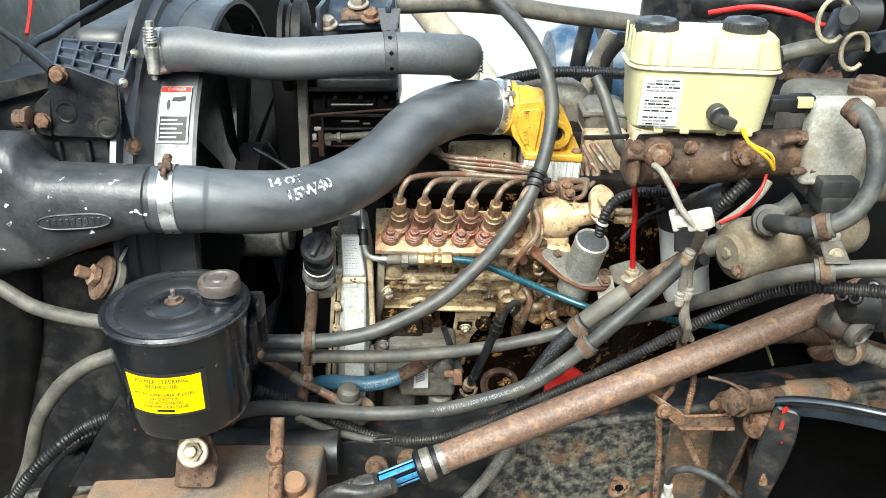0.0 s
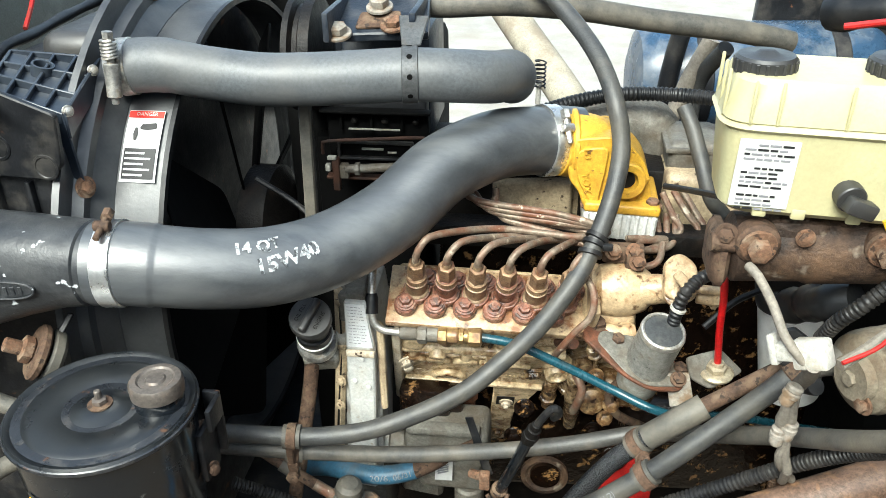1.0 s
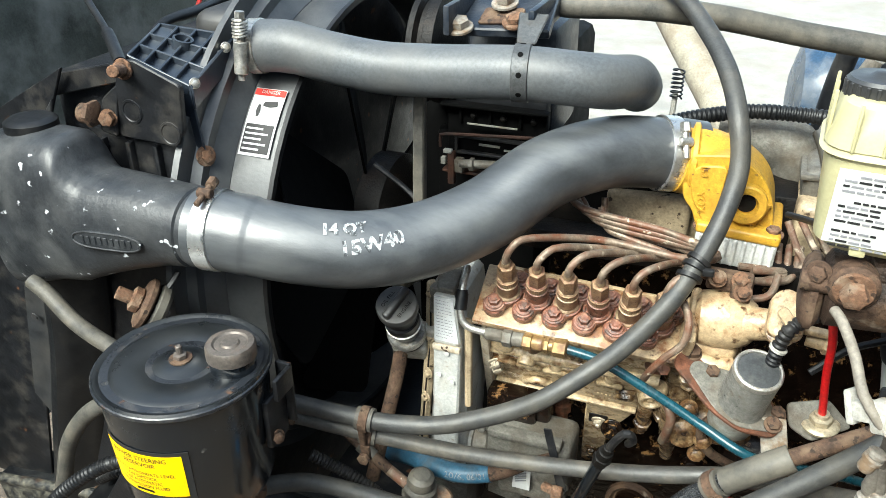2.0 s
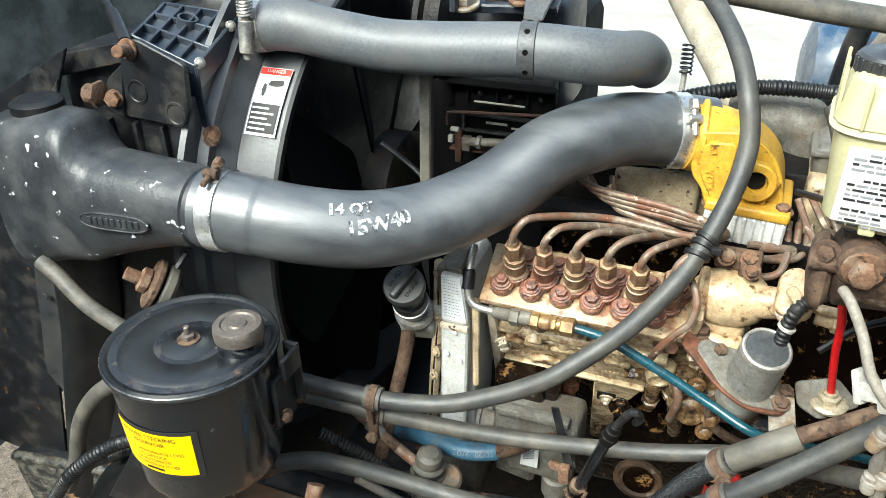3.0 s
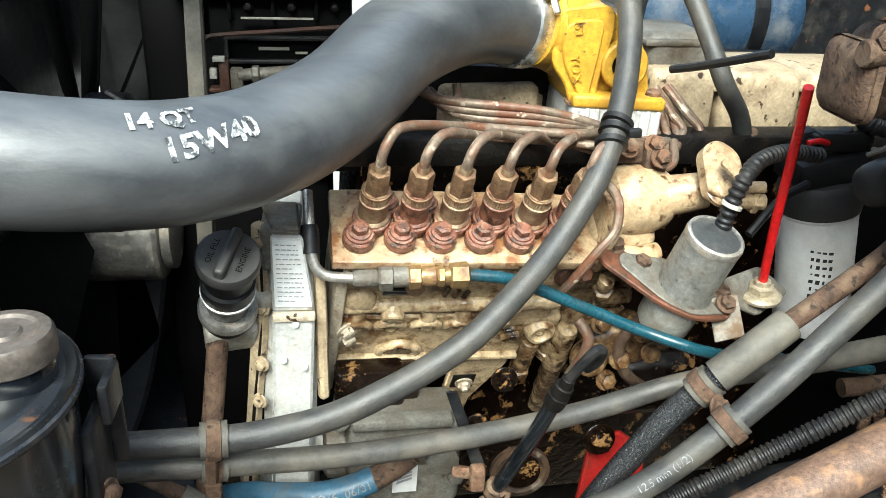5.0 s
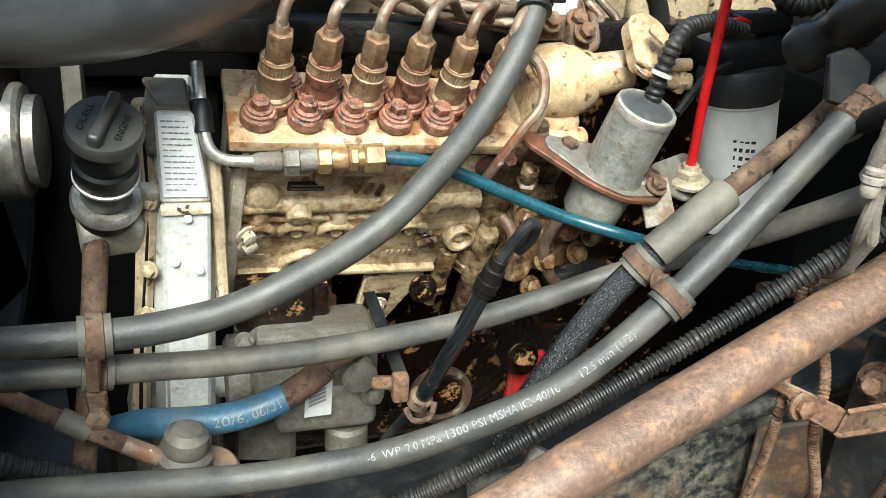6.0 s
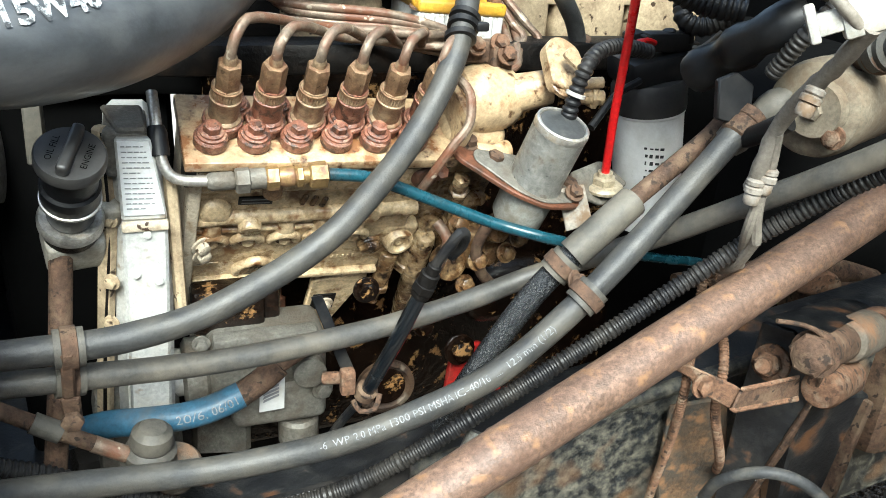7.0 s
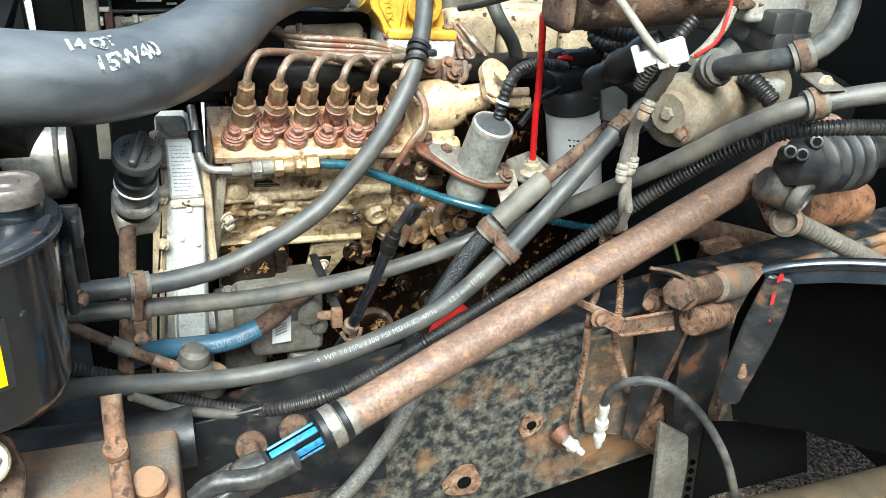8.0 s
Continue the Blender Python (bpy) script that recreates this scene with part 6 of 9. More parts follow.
def manifold():
    t = thing("intake_manifold", (0.3, 1.42, 1.2), "beige painted intake manifold and cylinder head covers", "manifold")
    part("left_block", box(V((0.074, 1.390, 1.275)) + V(0, 0.05, -0.005), (0.12, 0.10, 0.075), 0.014, None, 3), head_beige, t)
    p, q = V((0.011, 1.370, 1.275)), V((0.118, 1.370, 1.290))
    part("front_cover", box((p + q) / 2 + V(0, 0.05, 0), ((q - p).length, 0.10, 0.055), 0.008, None, 3), head_beige, t)
    part("left_block", box(V((-0.019, 1.420, 1.245)) + V(0, 0.05, 0), (0.10, 0.10, 0.06), 0.014, None, 3), dark_cast, t)
    for k in range(3):
        p, q = V(((0.239, 1.370, 1.281), (0.320, 1.370, 1.280), (0.419, 1.370, 1.279))[k]), V(((0.315, 1.370, 1.280), (0.414, 1.370, 1.279), (0.520, 1.370, 1.277))[k])
        part("cover", box((p + q) / 2 + V(0, 0.06, 0.002), ((q - p).length, 0.12, 0.088), 0.012, None, 3), head_beige, t)
    part("cover_lip", box(V((0.375, 1.375, 1.308)) + V(0.0, 0.06, 0.0), (0.26, 0.125, 0.010), 0.003), head_beige, t)
    part("gasket_rail", box(V(0.16, 1.315, 1.262), (0.62, 0.04, 0.030), 0.004, None), dark_cast, t)
    r = thing("rocker_cover", (0.266, 1.400, 1.330), "grey-beige cast rocker cover", "engine cover")
    part("cover", box(V((0.269, 1.400, 1.333)) + V(0.01, 0.05, 0), (0.075, 0.10, 0.055), 0.014, None, 3), cast_grey, r)
    part("top_lip", box(V((0.267, 1.400, 1.350)) + V(0.01, 0.05, 0), (0.080, 0.105, 0.008), 0.003), cast_grey, r)


manifold()

# more bent fuel pipes round the clip
for pts in ([(0.020, 1.310, 1.326), (0.024, 1.300, 1.302), (0.041, 1.295, 1.292), (0.082, 1.290, 1.290), (0.135, 1.280, 1.285), (0.159, 1.250, 1.279)],
            [(0.018, 1.300, 1.318), (0.029, 1.290, 1.296), (0.054, 1.285, 1.289), (0.108, 1.275, 1.281), (0.155, 1.245, 1.277)],
            [(0.231, 1.340, 1.316), (0.246, 1.320, 1.292), (0.255, 1.310, 1.280), (0.240, 1.300, 1.272), (0.186, 1.280, 1.279)],
            [(0.246, 1.350, 1.315), (0.264, 1.330, 1.292), (0.278, 1.320, 1.276), (0.260, 1.310, 1.268), (0.200, 1.280, 1.276)],
            [(0.258, 1.370, 1.310), (0.277, 1.350, 1.286), (0.287, 1.330, 1.267), (0.240, 1.300, 1.262)],
            [(0.229, 1.270, 1.281), (0.223, 1.250, 1.265), (0.199, 1.240, 1.260), (0.157, 1.220, 1.263)],
            [(0.136, 1.190, 1.271), (0.145, 1.175, 1.259), (0.143, 1.165, 1.235), (0.127, 1.160, 1.216), (0.113, 1.165, 1.191), (0.105, 1.180, 1.166)]):
    single("fuel_pipe", sweep(pts, 0.0044, 10, 0.006), line_steel, "rusty bent steel fuel pipe", "fuel line", "rusty fuel pipes")


def line_clip():
    t = thing("pipe_clip", (0.177, 1.220, 1.287), "rusty steel clip block holding the fuel pipes", "clip")
    part("block", box(V((0.179, 1.235, 1.283)), (0.05, 0.022, 0.020), 0.004), rust_dark, t)
    part("block", box(V((0.192, 1.225, 1.274)), (0.022, 0.02, 0.035), 0.004, pose(0, 0, 0)), rust_dark, t)
    for q in ((0.166, 1.222, 1.290), (0.190, 1.222, 1.292), (0.194, 1.212, 1.283)):
        part("clip_bolt", bolt(q, (0.1, -0.8, 0.6), 0.007, 0.007), rust, t)


line_clip()


def ring_clamp(name, label, items, gap_bolt=None):
    """Rubber-lined P clamps: pairs of centre, axis and radius."""
    t = thing(name, items[0][0], label, "hose clamp")
    for o, ax, r in items:
        part("rubber_lining", lathe([(r, -0.010), (r + 0.0032, -0.010), (r + 0.0032, 0.010), (r, 0.010)], o, ax, 26), dusty_rubber, t)
        part("steel_band", lathe([(r + 0.003, -0.0055), (r + 0.0048, -0.005), (r + 0.0048, 0.005), (r + 0.003, 0.0055)], o, ax, 26), rust_dark, t)
    if gap_bolt:
        part("clamp_bolt", bolt(gap_bolt[0], gap_bolt[1], 0.0062, 0.008, 1.5, 0.004), rust_dark, t)
    return t


def at_way(pts, px):
    """The place and the direction along a hose nearest to a point."""
    line = spline(pts, 0.004)
    i = min(range(1, len(line) - 1), key=lambda k: (line[k] - V(px)).length)
    return line[i], (line[i + 1] - line[i - 1]).normalized()


HD1 = [(0.112, 1.100, 0.957), (0.133, 1.085, 1.021), (0.163, 1.075, 1.083), (0.184, 1.072, 1.115), (0.211, 1.068, 1.148)]
HD2 = [(0.208, 1.068, 1.145), (0.237, 1.068, 1.171), (0.264, 1.075, 1.188)]
HD3 = [(0.257, 1.073, 1.185), (0.296, 1.080, 1.210), (0.343, 1.090, 1.239), (0.367, 1.100, 1.255)]


def braided_line():
    t = thing("braided_hose", HD1[2], "black braided hose running up into a dusty sleeve and rusty tube", "hose")
    braid = surf("braid", (0.011, 0.0125, 0.015), 0.26, vary=0.5, scale=700, bump=0.9, bump_scale=900, gloss=0.8, grit=0.5, grit_scale=700)
    part("braided_section", sweep(HD1, 0.0110, 18), braid, t)
    part("sleeve", sweep(HD2, 0.0140, 18), dusty_rubber, t, "dusty grey rubber sleeve")
    part("tube", sweep(HD3, 0.0085, 14), rust_dark, t, "rusty thin steel tube")


braided_line()
o1, a1 = at_way(HD1, (0.199, 1.070, 1.133))
o2, a2 = at_way(HC, (0.206, 1.030, 1.127))
ring_clamp("hose_clamp", "pair of rubber-lined rusty hose clamps joined by a bolt", [(o1, a1, 0.0114), (o2, a2, 0.0112)], ((o1 + o2) / 2, (0.5, -0.8, 0.3)))
o1, a1 = at_way(HA, (-0.191, 1.050, 1.120))
o2, a2 = at_way(HB, (-0.192, 1.045, 1.099))
pc = ring_clamp("hose_clamp", "tall rubber-lined rusty clamp holding two hoses together", [(o1, a1, 0.0110), (o2, a2, 0.0102)])
part("clamp_tail", join(plate([o2 + V(-0.007, -0.012, -0.008), o2 + V(0.007, -0.012, -0.008), o2 + V(0.006, -0.008, -0.034), o2 + V(-0.006, -0.008, -0.034)], 0.004), nut(o2 + V(0, -0.014, -0.026), (0, -1, 0), 0.008, 0.007)), rust_dark, pc)
part("clamp_plate", plate([o1 + V(-0.0045, -0.015, 0.004), o1 + V(0.0045, -0.015, 0.004), o2 + V(0.0045, -0.015, -0.006), o2 + V(-0.0045, -0.015, -0.006)], 0.003), rust_dark, pc)

# black ties round the arching hose
o1, a1 = at_way(HA, (0.139, 1.192, 1.310))
tie = thing("cable_tie", o1, "black plastic cable ties round the hose", "cable tie")
for k, d in enumerate((-0.008, 0.004, 0.012)):
    part("tie_band", lathe([(0.0118, -0.003), (0.0142, -0.0025), (0.0142, 0.0025), (0.0118, 0.003)], o1 + a1 * d, a1 + V(0.15 * (k - 1), 0.1, 0), 22), black_plastic, tie)
part("tie_head", box(o1 + V(0.016, -0.006, 0.004), (0.012, 0.008, 0.008), 0.002), black_plastic, tie)


def text_along(pts, r, words, size, px, turn, parent):
    """Printed words lying along a hose."""
    line = spline(pts, 0.004)
    i0 = min(range(len(line)), key=lambda k: (line[k] - V(px)).length)
    fr = frames(line)
    bm = text_mesh(words, size)
    def fn(q):
        f = i0 + q.x / 0.004
        k = max(0, min(len(line) - 2, int(f)))
        o = line[k].lerp(line[k + 1], f - k)
        t = fr[k][1]
        side = t.cross(V(0, 0, 1)).normalized()
        up = side.cross(t)
        a = radians(turn) + q.y / r
        return o + (side * math.cos(a) + up * math.sin(a)) * (r + 0.0005)
    part("print", bent(bm, fn), hose_ink, parent, "white printed lettering")


text_along(HC, 0.0110, "-6  WP 2.0 MPa 1300 PSI MSHA IC-40/10  ....  12.5 mm (1/2)", 0.0085, (0.085, 1.030, 1.051), 38, hose_c)


def fuel_supply():
    t = thing("fuel_supply_line", (-0.072, 1.168, 1.192), "bent steel fuel line with brass couplings and a rubber boot", "fuel line")
    part("pipe", sweep([(-0.121, 1.205, 1.258), (-0.120, 1.188, 1.243), (-0.119, 1.176, 1.222), (-0.117, 1.171, 1.208), (-0.112, 1.169, 1.199), (-0.102, 1.168, 1.1945), (-0.078, 1.168, 1.1925)], 0.0047, 14, 0.005), zinc, t)
    part("boot", sweep([(-0.120, 1.185, 1.236), (-0.1195, 1.180, 1.226), (-0.119, 1.174, 1.214)], lambda s, w: 0.0082 if s > 0.1 else 0.0065, 16), black_plastic, t)
    a, b = V(-0.084, 1.168, 1.1920), V(0.017, 1.168, 1.1935)
    d = (b - a).normalized()
    L = (b - a).length
    part("ferrule", lathe([(0.006, 0), (0.0078, 0.003), (0.0078, L * 0.2), (0.0065, L * 0.22)], a, d, 18), cast_grey, t)
    part("hex_coupling", join(nut(a + d * L * 0.22, d, 0.0118, L * 0.13), lathe([(0.009, L * 0.33), (0.009, L * 0.47)], a, d, 18)), cast_grey, t)
    part("brass_nut", nut(a + d * L * 0.47, d, 0.0112, L * 0.12), brass, t)
    part("brass_body", join(lathe([(0.0085, L * 0.58), (0.0092, L * 0.62), (0.0092, L * 0.70), (0.0075, L * 0.72), (0.0075, L * 0.84)], a, d, 18), nut(a + d * L * 0.72, d, 0.0098, L * 0.07)), brass, t)
    part("brass_nut", nut(a + d * L * 0.83, d, 0.0118, L * 0.17), brass, t)
    part("tee_stub", rod(a + d * L * 0.55 + V(0, 0.004, 0), a + d * L * 0.55 + V(0, 0.02, -0.022), 0.009), fitting_brass, t)
    single("teal_fuel_hose", sweep([b - d * 0.004, (0.048, 1.168, 1.1890), (0.074, 1.168, 1.1795), (0.110, 1.166, 1.1640), (0.143, 1.163, 1.1500), (0.178, 1.156, 1.1370), (0.2408, 1.1409, 1.1202), (0.3306, 1.1991, 1.0763), (0.4082, 1.2274, 1.0455), (0.4913, 1.2452, 1.0225)], 0.0056, 16, 0.006), teal_hose, "teal green rubber fuel hose leading from the brass coupling", "hose")


fuel_supply()


def solenoid():
    top, low = V((0.2220, 1.1390, 1.2385)), V((0.2110, 1.1640, 1.1725))
    f1, f3 = V((0.1540, 1.1940, 1.2045)), V((0.2500, 1.1660, 1.1665))
    u = (f3 - f1).normalized()
    ax = (top - low).normalized()
    n = (ax - u * ax.dot(u)).normalized()
    v = n.cross(u)
    c = low + n * (f1 - low).dot(n)
    ax = (top - c).normalized()
    L = (top - c).length
    m = Matrix((u, v, n)).transposed().to_4x4()
    m.translation = c - n * 0.003
    e0, e1 = (f1 - c).dot(u) - 0.012, (f3 - c).dot(u) + 0.012
    t = thing("shutoff_solenoid", c, "silver cylindrical fuel shut-off solenoid on a rusty plate", "solenoid")
    part("can", lathe([(0.0275, 0.0), (0.0268, 0.004), (0.0255, 0.006), (0.0255, L - 0.005), (0.0245, L - 0.001), (0.0205, L - 0.001)], c, ax, 36), can_grey, t)
    part("top_disc", lathe([(0.0212, L - 0.004), (0.0212, L - 0.0002), (0.019, L + 0.0004), (0.012, L + 0.0008), (0.0, L + 0.0012)], c, ax, 32), disc_grey, t, "grey potted top with the cable outlet")
    part("rolled_edge", lathe([(0.0212, L - 0.002), (0.0218, L + 0.001), (0.0235, L + 0.0016), (0.0252, L + 0.0006), (0.0260, L - 0.003), (0.0256, L - 0.006)], c, ax, 36), zinc, t)
    part("lower_cup", lathe([(0.014, -0.050), (0.022, -0.048), (0.0255, -0.042), (0.0265, -0.006)], c, ax, 32), cup_pale, t, "pale grey lower cup")
    out = rounded([(e0, 0.010), (e0, -0.012), (-0.02, -0.032), (0.014, -0.032), (e1, -0.012), (e1, 0.012), (0.014, 0.030), (-0.02, 0.030)], 0.012)
    part("mount_plate", slab(out, 0.005, m, 0.001), rust_red, t, "rust-red diamond mounting plate")
    part("flange_disc", slab(rounded([(e0 + 0.018, -0.008), (-0.016, -0.030), (0.012, -0.030), (e1 - 0.004, -0.008), (e1 - 0.004, 0.008), (0.012, 0.028), (-0.016, 0.028), (e0 + 0.018, 0.008)], 0.010), 0.0022, m @ Matrix.Translation((0, 0, 0.005)), 0.0008), cast_grey, t)
    for q in (f1, V((0.1770, 1.1810, 1.1915)), f3):
        part("plate_bolt", bolt(q, ax, 0.0078, 0.008, 1.3), rust_dark, t)
    part("stay_strip", plate([(0.233, 1.154, 1.170), (0.259, 1.151, 1.175), (0.268, 1.140, 1.138), (0.241, 1.140, 1.132)], 0.003, 0.0008), joint_pale, t)
    part("plate_bolt", bolt((0.247, 1.146, 1.168), (0.1, -0.6, 0.8), 0.0068, 0.006, 1.4), rust_dark, t)
    single("solenoid_conduit", ribbed([V((0.2340, 1.1520, 1.2435)) - ax * 0.002, (0.2350, 1.1500, 1.2565), (0.2380, 1.1480, 1.2745), (0.2440, 1.1490, 1.2885), (0.2630, 1.1640, 1.2975), (0.2970, 1.1840, 1.2975), (0.3410, 1.2040, 1.2875)], 0.0076, 0.0062, 0.2), conduit_plastic, "short black corrugated cable conduit from the solenoid", "conduit")
    single("white_tie", lathe([(0.0076, -0.002), (0.0092, -0.0015), (0.0092, 0.0015), (0.0076, 0.002)], V((0.2360, 1.1490, 1.2625)), V((0.2360, 1.1440, 1.2745)) - V((0.2300, 1.1440, 1.2565)), 18), white_plastic, "small white cable tie on the conduit", "cable tie")


solenoid()


def dipstick():
    o = V((0.2950, 1.1750, 1.1630))
    t = thing("dipstick", o, "bright red dipstick rod in a pale hexagon nut", "dipstick")
    ax = V(-0.045, -0.12, 1).normalized()
    part("nut", join(nut(o, ax, 0.0122, 0.010), lathe([(0.0195, -0.004), (0.020, -0.001), (0.017, 0.0015), (0.014, 0.002)], o, ax, 28), lathe([(0.008, 0.008), (0.0075, 0.014)], o, ax, 16)), pale_nut, t)
    part("rod", sweep([o + ax * 0.012, (0.2870, 1.1620, 1.2330), (0.2840, 1.1550, 1.2780), (0.2730, 1.1350, 1.3320), (0.2640, 1.1200, 1.3710)], 0.0042, 12), red_plastic, t, "bright red coated rod")
    part("seat_plate", plate([(0.2580, 1.1820, 1.1740), (0.3000, 1.1950, 1.1810), (0.3270, 1.1820, 1.1590), (0.2880, 1.1600, 1.1460), (0.2640, 1.1650, 1.1560)], 0.004, 0.001, 0.006), cast_grey, t)


dipstick()


def fuel_filter():
    c = V((0.3872, 1.2562, 1.2165))
    b = V((0.4116, 1.2585, 1.0753))
    t = thing("fuel_filter", b, "white spin-on fuel filter under a black filter head", "fuel filter")
    ax = (c - b).normalized()
    L = (c - b).length
    part("can", lathe([(0.028, 0.0), (0.036, 0.005), (0.038, 0.014), (0.038, L - 0.004), (0.0395, L - 0.002), (0.0395, L)], b, ax, 40), filter_white, t, "white filter can with grey print")
    part("cap_band", lathe([(0.0400, L), (0.0405, L + 0.003), (0.0405, L + 0.026), (0.037, L + 0.033), (0.02, L + 0.036), (0, L + 0.036)], b, ax, 40), dusty_plastic, t)
    m = to_axis(b + ax * (L + 0.046), ax)
    part("filter_head", join(box((0, 0, 0), (0.075, 0.06, 0.03), 0.008, m), box((-0.02, 0.0, 0.025), (0.02, 0.02, 0.03), 0.004, m)), black_plastic, t)
    for x in (-0.012, 0.014, 0.034):
        part("port", join(rod(m @ V(x, -0.012, 0.01), m @ V(x, -0.012, 0.038), 0.007), nut(m @ V(x, -0.012, 0.02), ax, 0.0095, 0.010)), black_plastic, t)
    rng = random.Random(3)
    for k in range(26):
        a = radians(-124 + (k % 4) * 9 + rng.uniform(-1, 1))
        h = L * 0.74 - (k // 4) * 0.0085
        q = Matrix.Translation(b + ax * h + V(math.cos(a) * 0.0381, math.sin(a) * 0.0381, 0)) @ Matrix.Rotation(a + math.pi / 2, 4, "Z")
        part("print", box((0, 0, 0), (rng.uniform(0.0015, 0.0045), 0.0008, rng.uniform(0.0012, 0.0045)), 0, q), ink_black, t)


fuel_filter()

# ---- brake master cylinder, its fluid reservoir, booster ----
def brake_reservoir():
    a, b = V((0.2449, 1.0061, 1.4476)), V((0.4022, 1.0087, 1.4508))
    w = (b - a).length
    c = V(((a + b) / 2).x - 0.010, a.y + 0.044, a.z)
    t = thing("brake_reservoir", c, "cream translucent plastic brake fluid reservoir with two black caps", "fluid reservoir")
    m = Matrix.Translation(c) @ pose(0, 0, 0, 0, 1.5, -3)
    zl = V((0.3028, 1.0006, 1.5245)).z - c.z
    zt = V((0.3017, 1.0167, 1.5639)).z - c.z
    d = 0.092
    def tub(w0, d0, z0, w1, d1, z1, r):
        bm = bmesh.new()
        rings = []
        for ww, dd, z in ((w0 - 0.01, d0 - 0.01, z0), (w0, d0, z0 + 0.005), (w1, d1, z1 - 0.004), (w1 - 0.008, d1 - 0.008, z1)):
            out = rounded([(-ww / 2, -dd / 2), (ww / 2, -dd / 2), (ww / 2, dd / 2), (-ww / 2, dd / 2)], r, 6)
            rings.append([bm.verts.new((x, y, z)) for x, y in out])
        for p, q in zip(rings, rings[1:]):
            for k in range(len(p)):
                bm.faces.new((p[k], p[(k + 1) % len(p)], q[(k + 1) % len(p)], q[k]))
        bm.faces.new(rings[0][::-1])
        bm.faces.new(rings[-1])
        bmesh.ops.recalc_face_normals(bm, faces=bm.faces)
        bm.transform(m)
        return bm
    part("lower_tub", tub(w * 1.02, d * 0.98, 0.0, w * 1.10, d * 1.04, zl, 0.026), cream_plastic, t)
    part("seam_ledge", tub(w * 1.16, d * 1.12, zl - 0.005, w * 1.16, d * 1.12, zl + 0.004, 0.030), cream_plastic, t)
    part("upper_tub", tub(w * 1.13, d * 1.06, zl, w * 1.04, d * 0.94, zt, 0.026), cream_plastic, t)
    for x in (-0.40, -0.28, 0.02, 0.32):
        part("moulded_rib", box((x * w * 1.1, -d * 0.53, zl + 0.022), (0.0025, 0.002, 0.036), 0.0008, m), cream_plastic, t)
    for y in (-0.28, 0.0, 0.28):
        part("moulded_rib", box((-w * 0.555, d * y, zl + 0.022), (0.003, 0.003, 0.04), 0.0012, m), cream_plastic, t)
    for x in (-0.3, -0.1, 0.18, 0.38):
        part("base_lug", box((x * w, -d * 0.47, 0.004), (0.012, 0.006, 0.010), 0.002, m), cream_plastic, t)
    for k, px in enumerate(((0.2578, 1.0317, 1.5723), (0.3630, 1.0335, 1.5737))):
        o = V(px[0], a.y + 0.040, m.translation.z + zt - 0.003)
        prof = [(0.0235, 0.0), (0.0245, 0.001), (0.0245, 0.013), (0.0225, 0.0155), (0.010, 0.016), (0.006, 0.019), (0.0, 0.0195)]
        cap = part("cap", lathe(prof, o, (0, 0, 1), 40), dusty_plastic, t, "ribbed black screw cap")
        for j in range(22):
            a2 = 2 * math.pi * j / 22
            part("grip_rib", box((0.0248, 0, 0.007), (0.0018, 0.003, 0.011), 0.0005, Matrix.Translation(o) @ Matrix.Rotation(a2, 4, "Z"), 1), dusty_plastic, cap)
    lo = (-w * 0.47, -w * 0.17)
    lab = part("label", box(((lo[0] + lo[1]) / 2, -d * 0.503, zl * 0.5 + 0.002), (lo[1] - lo[0], 0.0012, zl * 0.78), 0, m @ pose(0, 0, 0, 2.0)), label_white, t, "white paper label with unreadable print")
    rng = random.Random(5)
    for k in range(15):
        if k in (4, 10):
            continue
        x = lo[0] + 0.005 + (0.010 if k in (0, 5) else 0.0)
        end = lo[1] - rng.uniform(0.004, 0.016)
        while x < end:
            ww = rng.uniform(0.003, 0.009)
            part("print", box((x + ww / 2, -d * 0.512, zl * 0.86 - k * 0.0041), (ww, 0.0008, 0.0016), 0, m @ pose(0, 0, 0, 2.0)), (ink_grey, ink_black)[rng.random() < 0.4], lab)
            x += ww + 0.0013
    q = V((0.3347, 1.0005, 1.4701))
    s = part("level_switch", join(box((0, 0, 0), (0.026, 0.016, 0.014), 0.003, Matrix.Translation(q + V(0.002, -0.010, -0.002)) @ pose(0, 0, 0, 0, 22, 10)), rod(q + V(-0.006, 0.012, 0.006), q + V(-0.004, -0.008, 0.003), 0.012)), dusty_plastic, t, "black fluid level switch plug")
    for k in range(2):
        single("level_wire", sweep([q + V(0.018 + 0.004 * k, -0.024, -0.006), (0.3631, 0.9746, 1.4473), V((0.3880, 0.9748, 1.4283)) + V(0.004 * k, 0, 0.004 * k), (0.4034, 0.9853, 1.4094)], 0.0022, 8), yellow_wire, "thin yellow wire from the level switch", "wire", "level switch wires")


brake_reservoir()


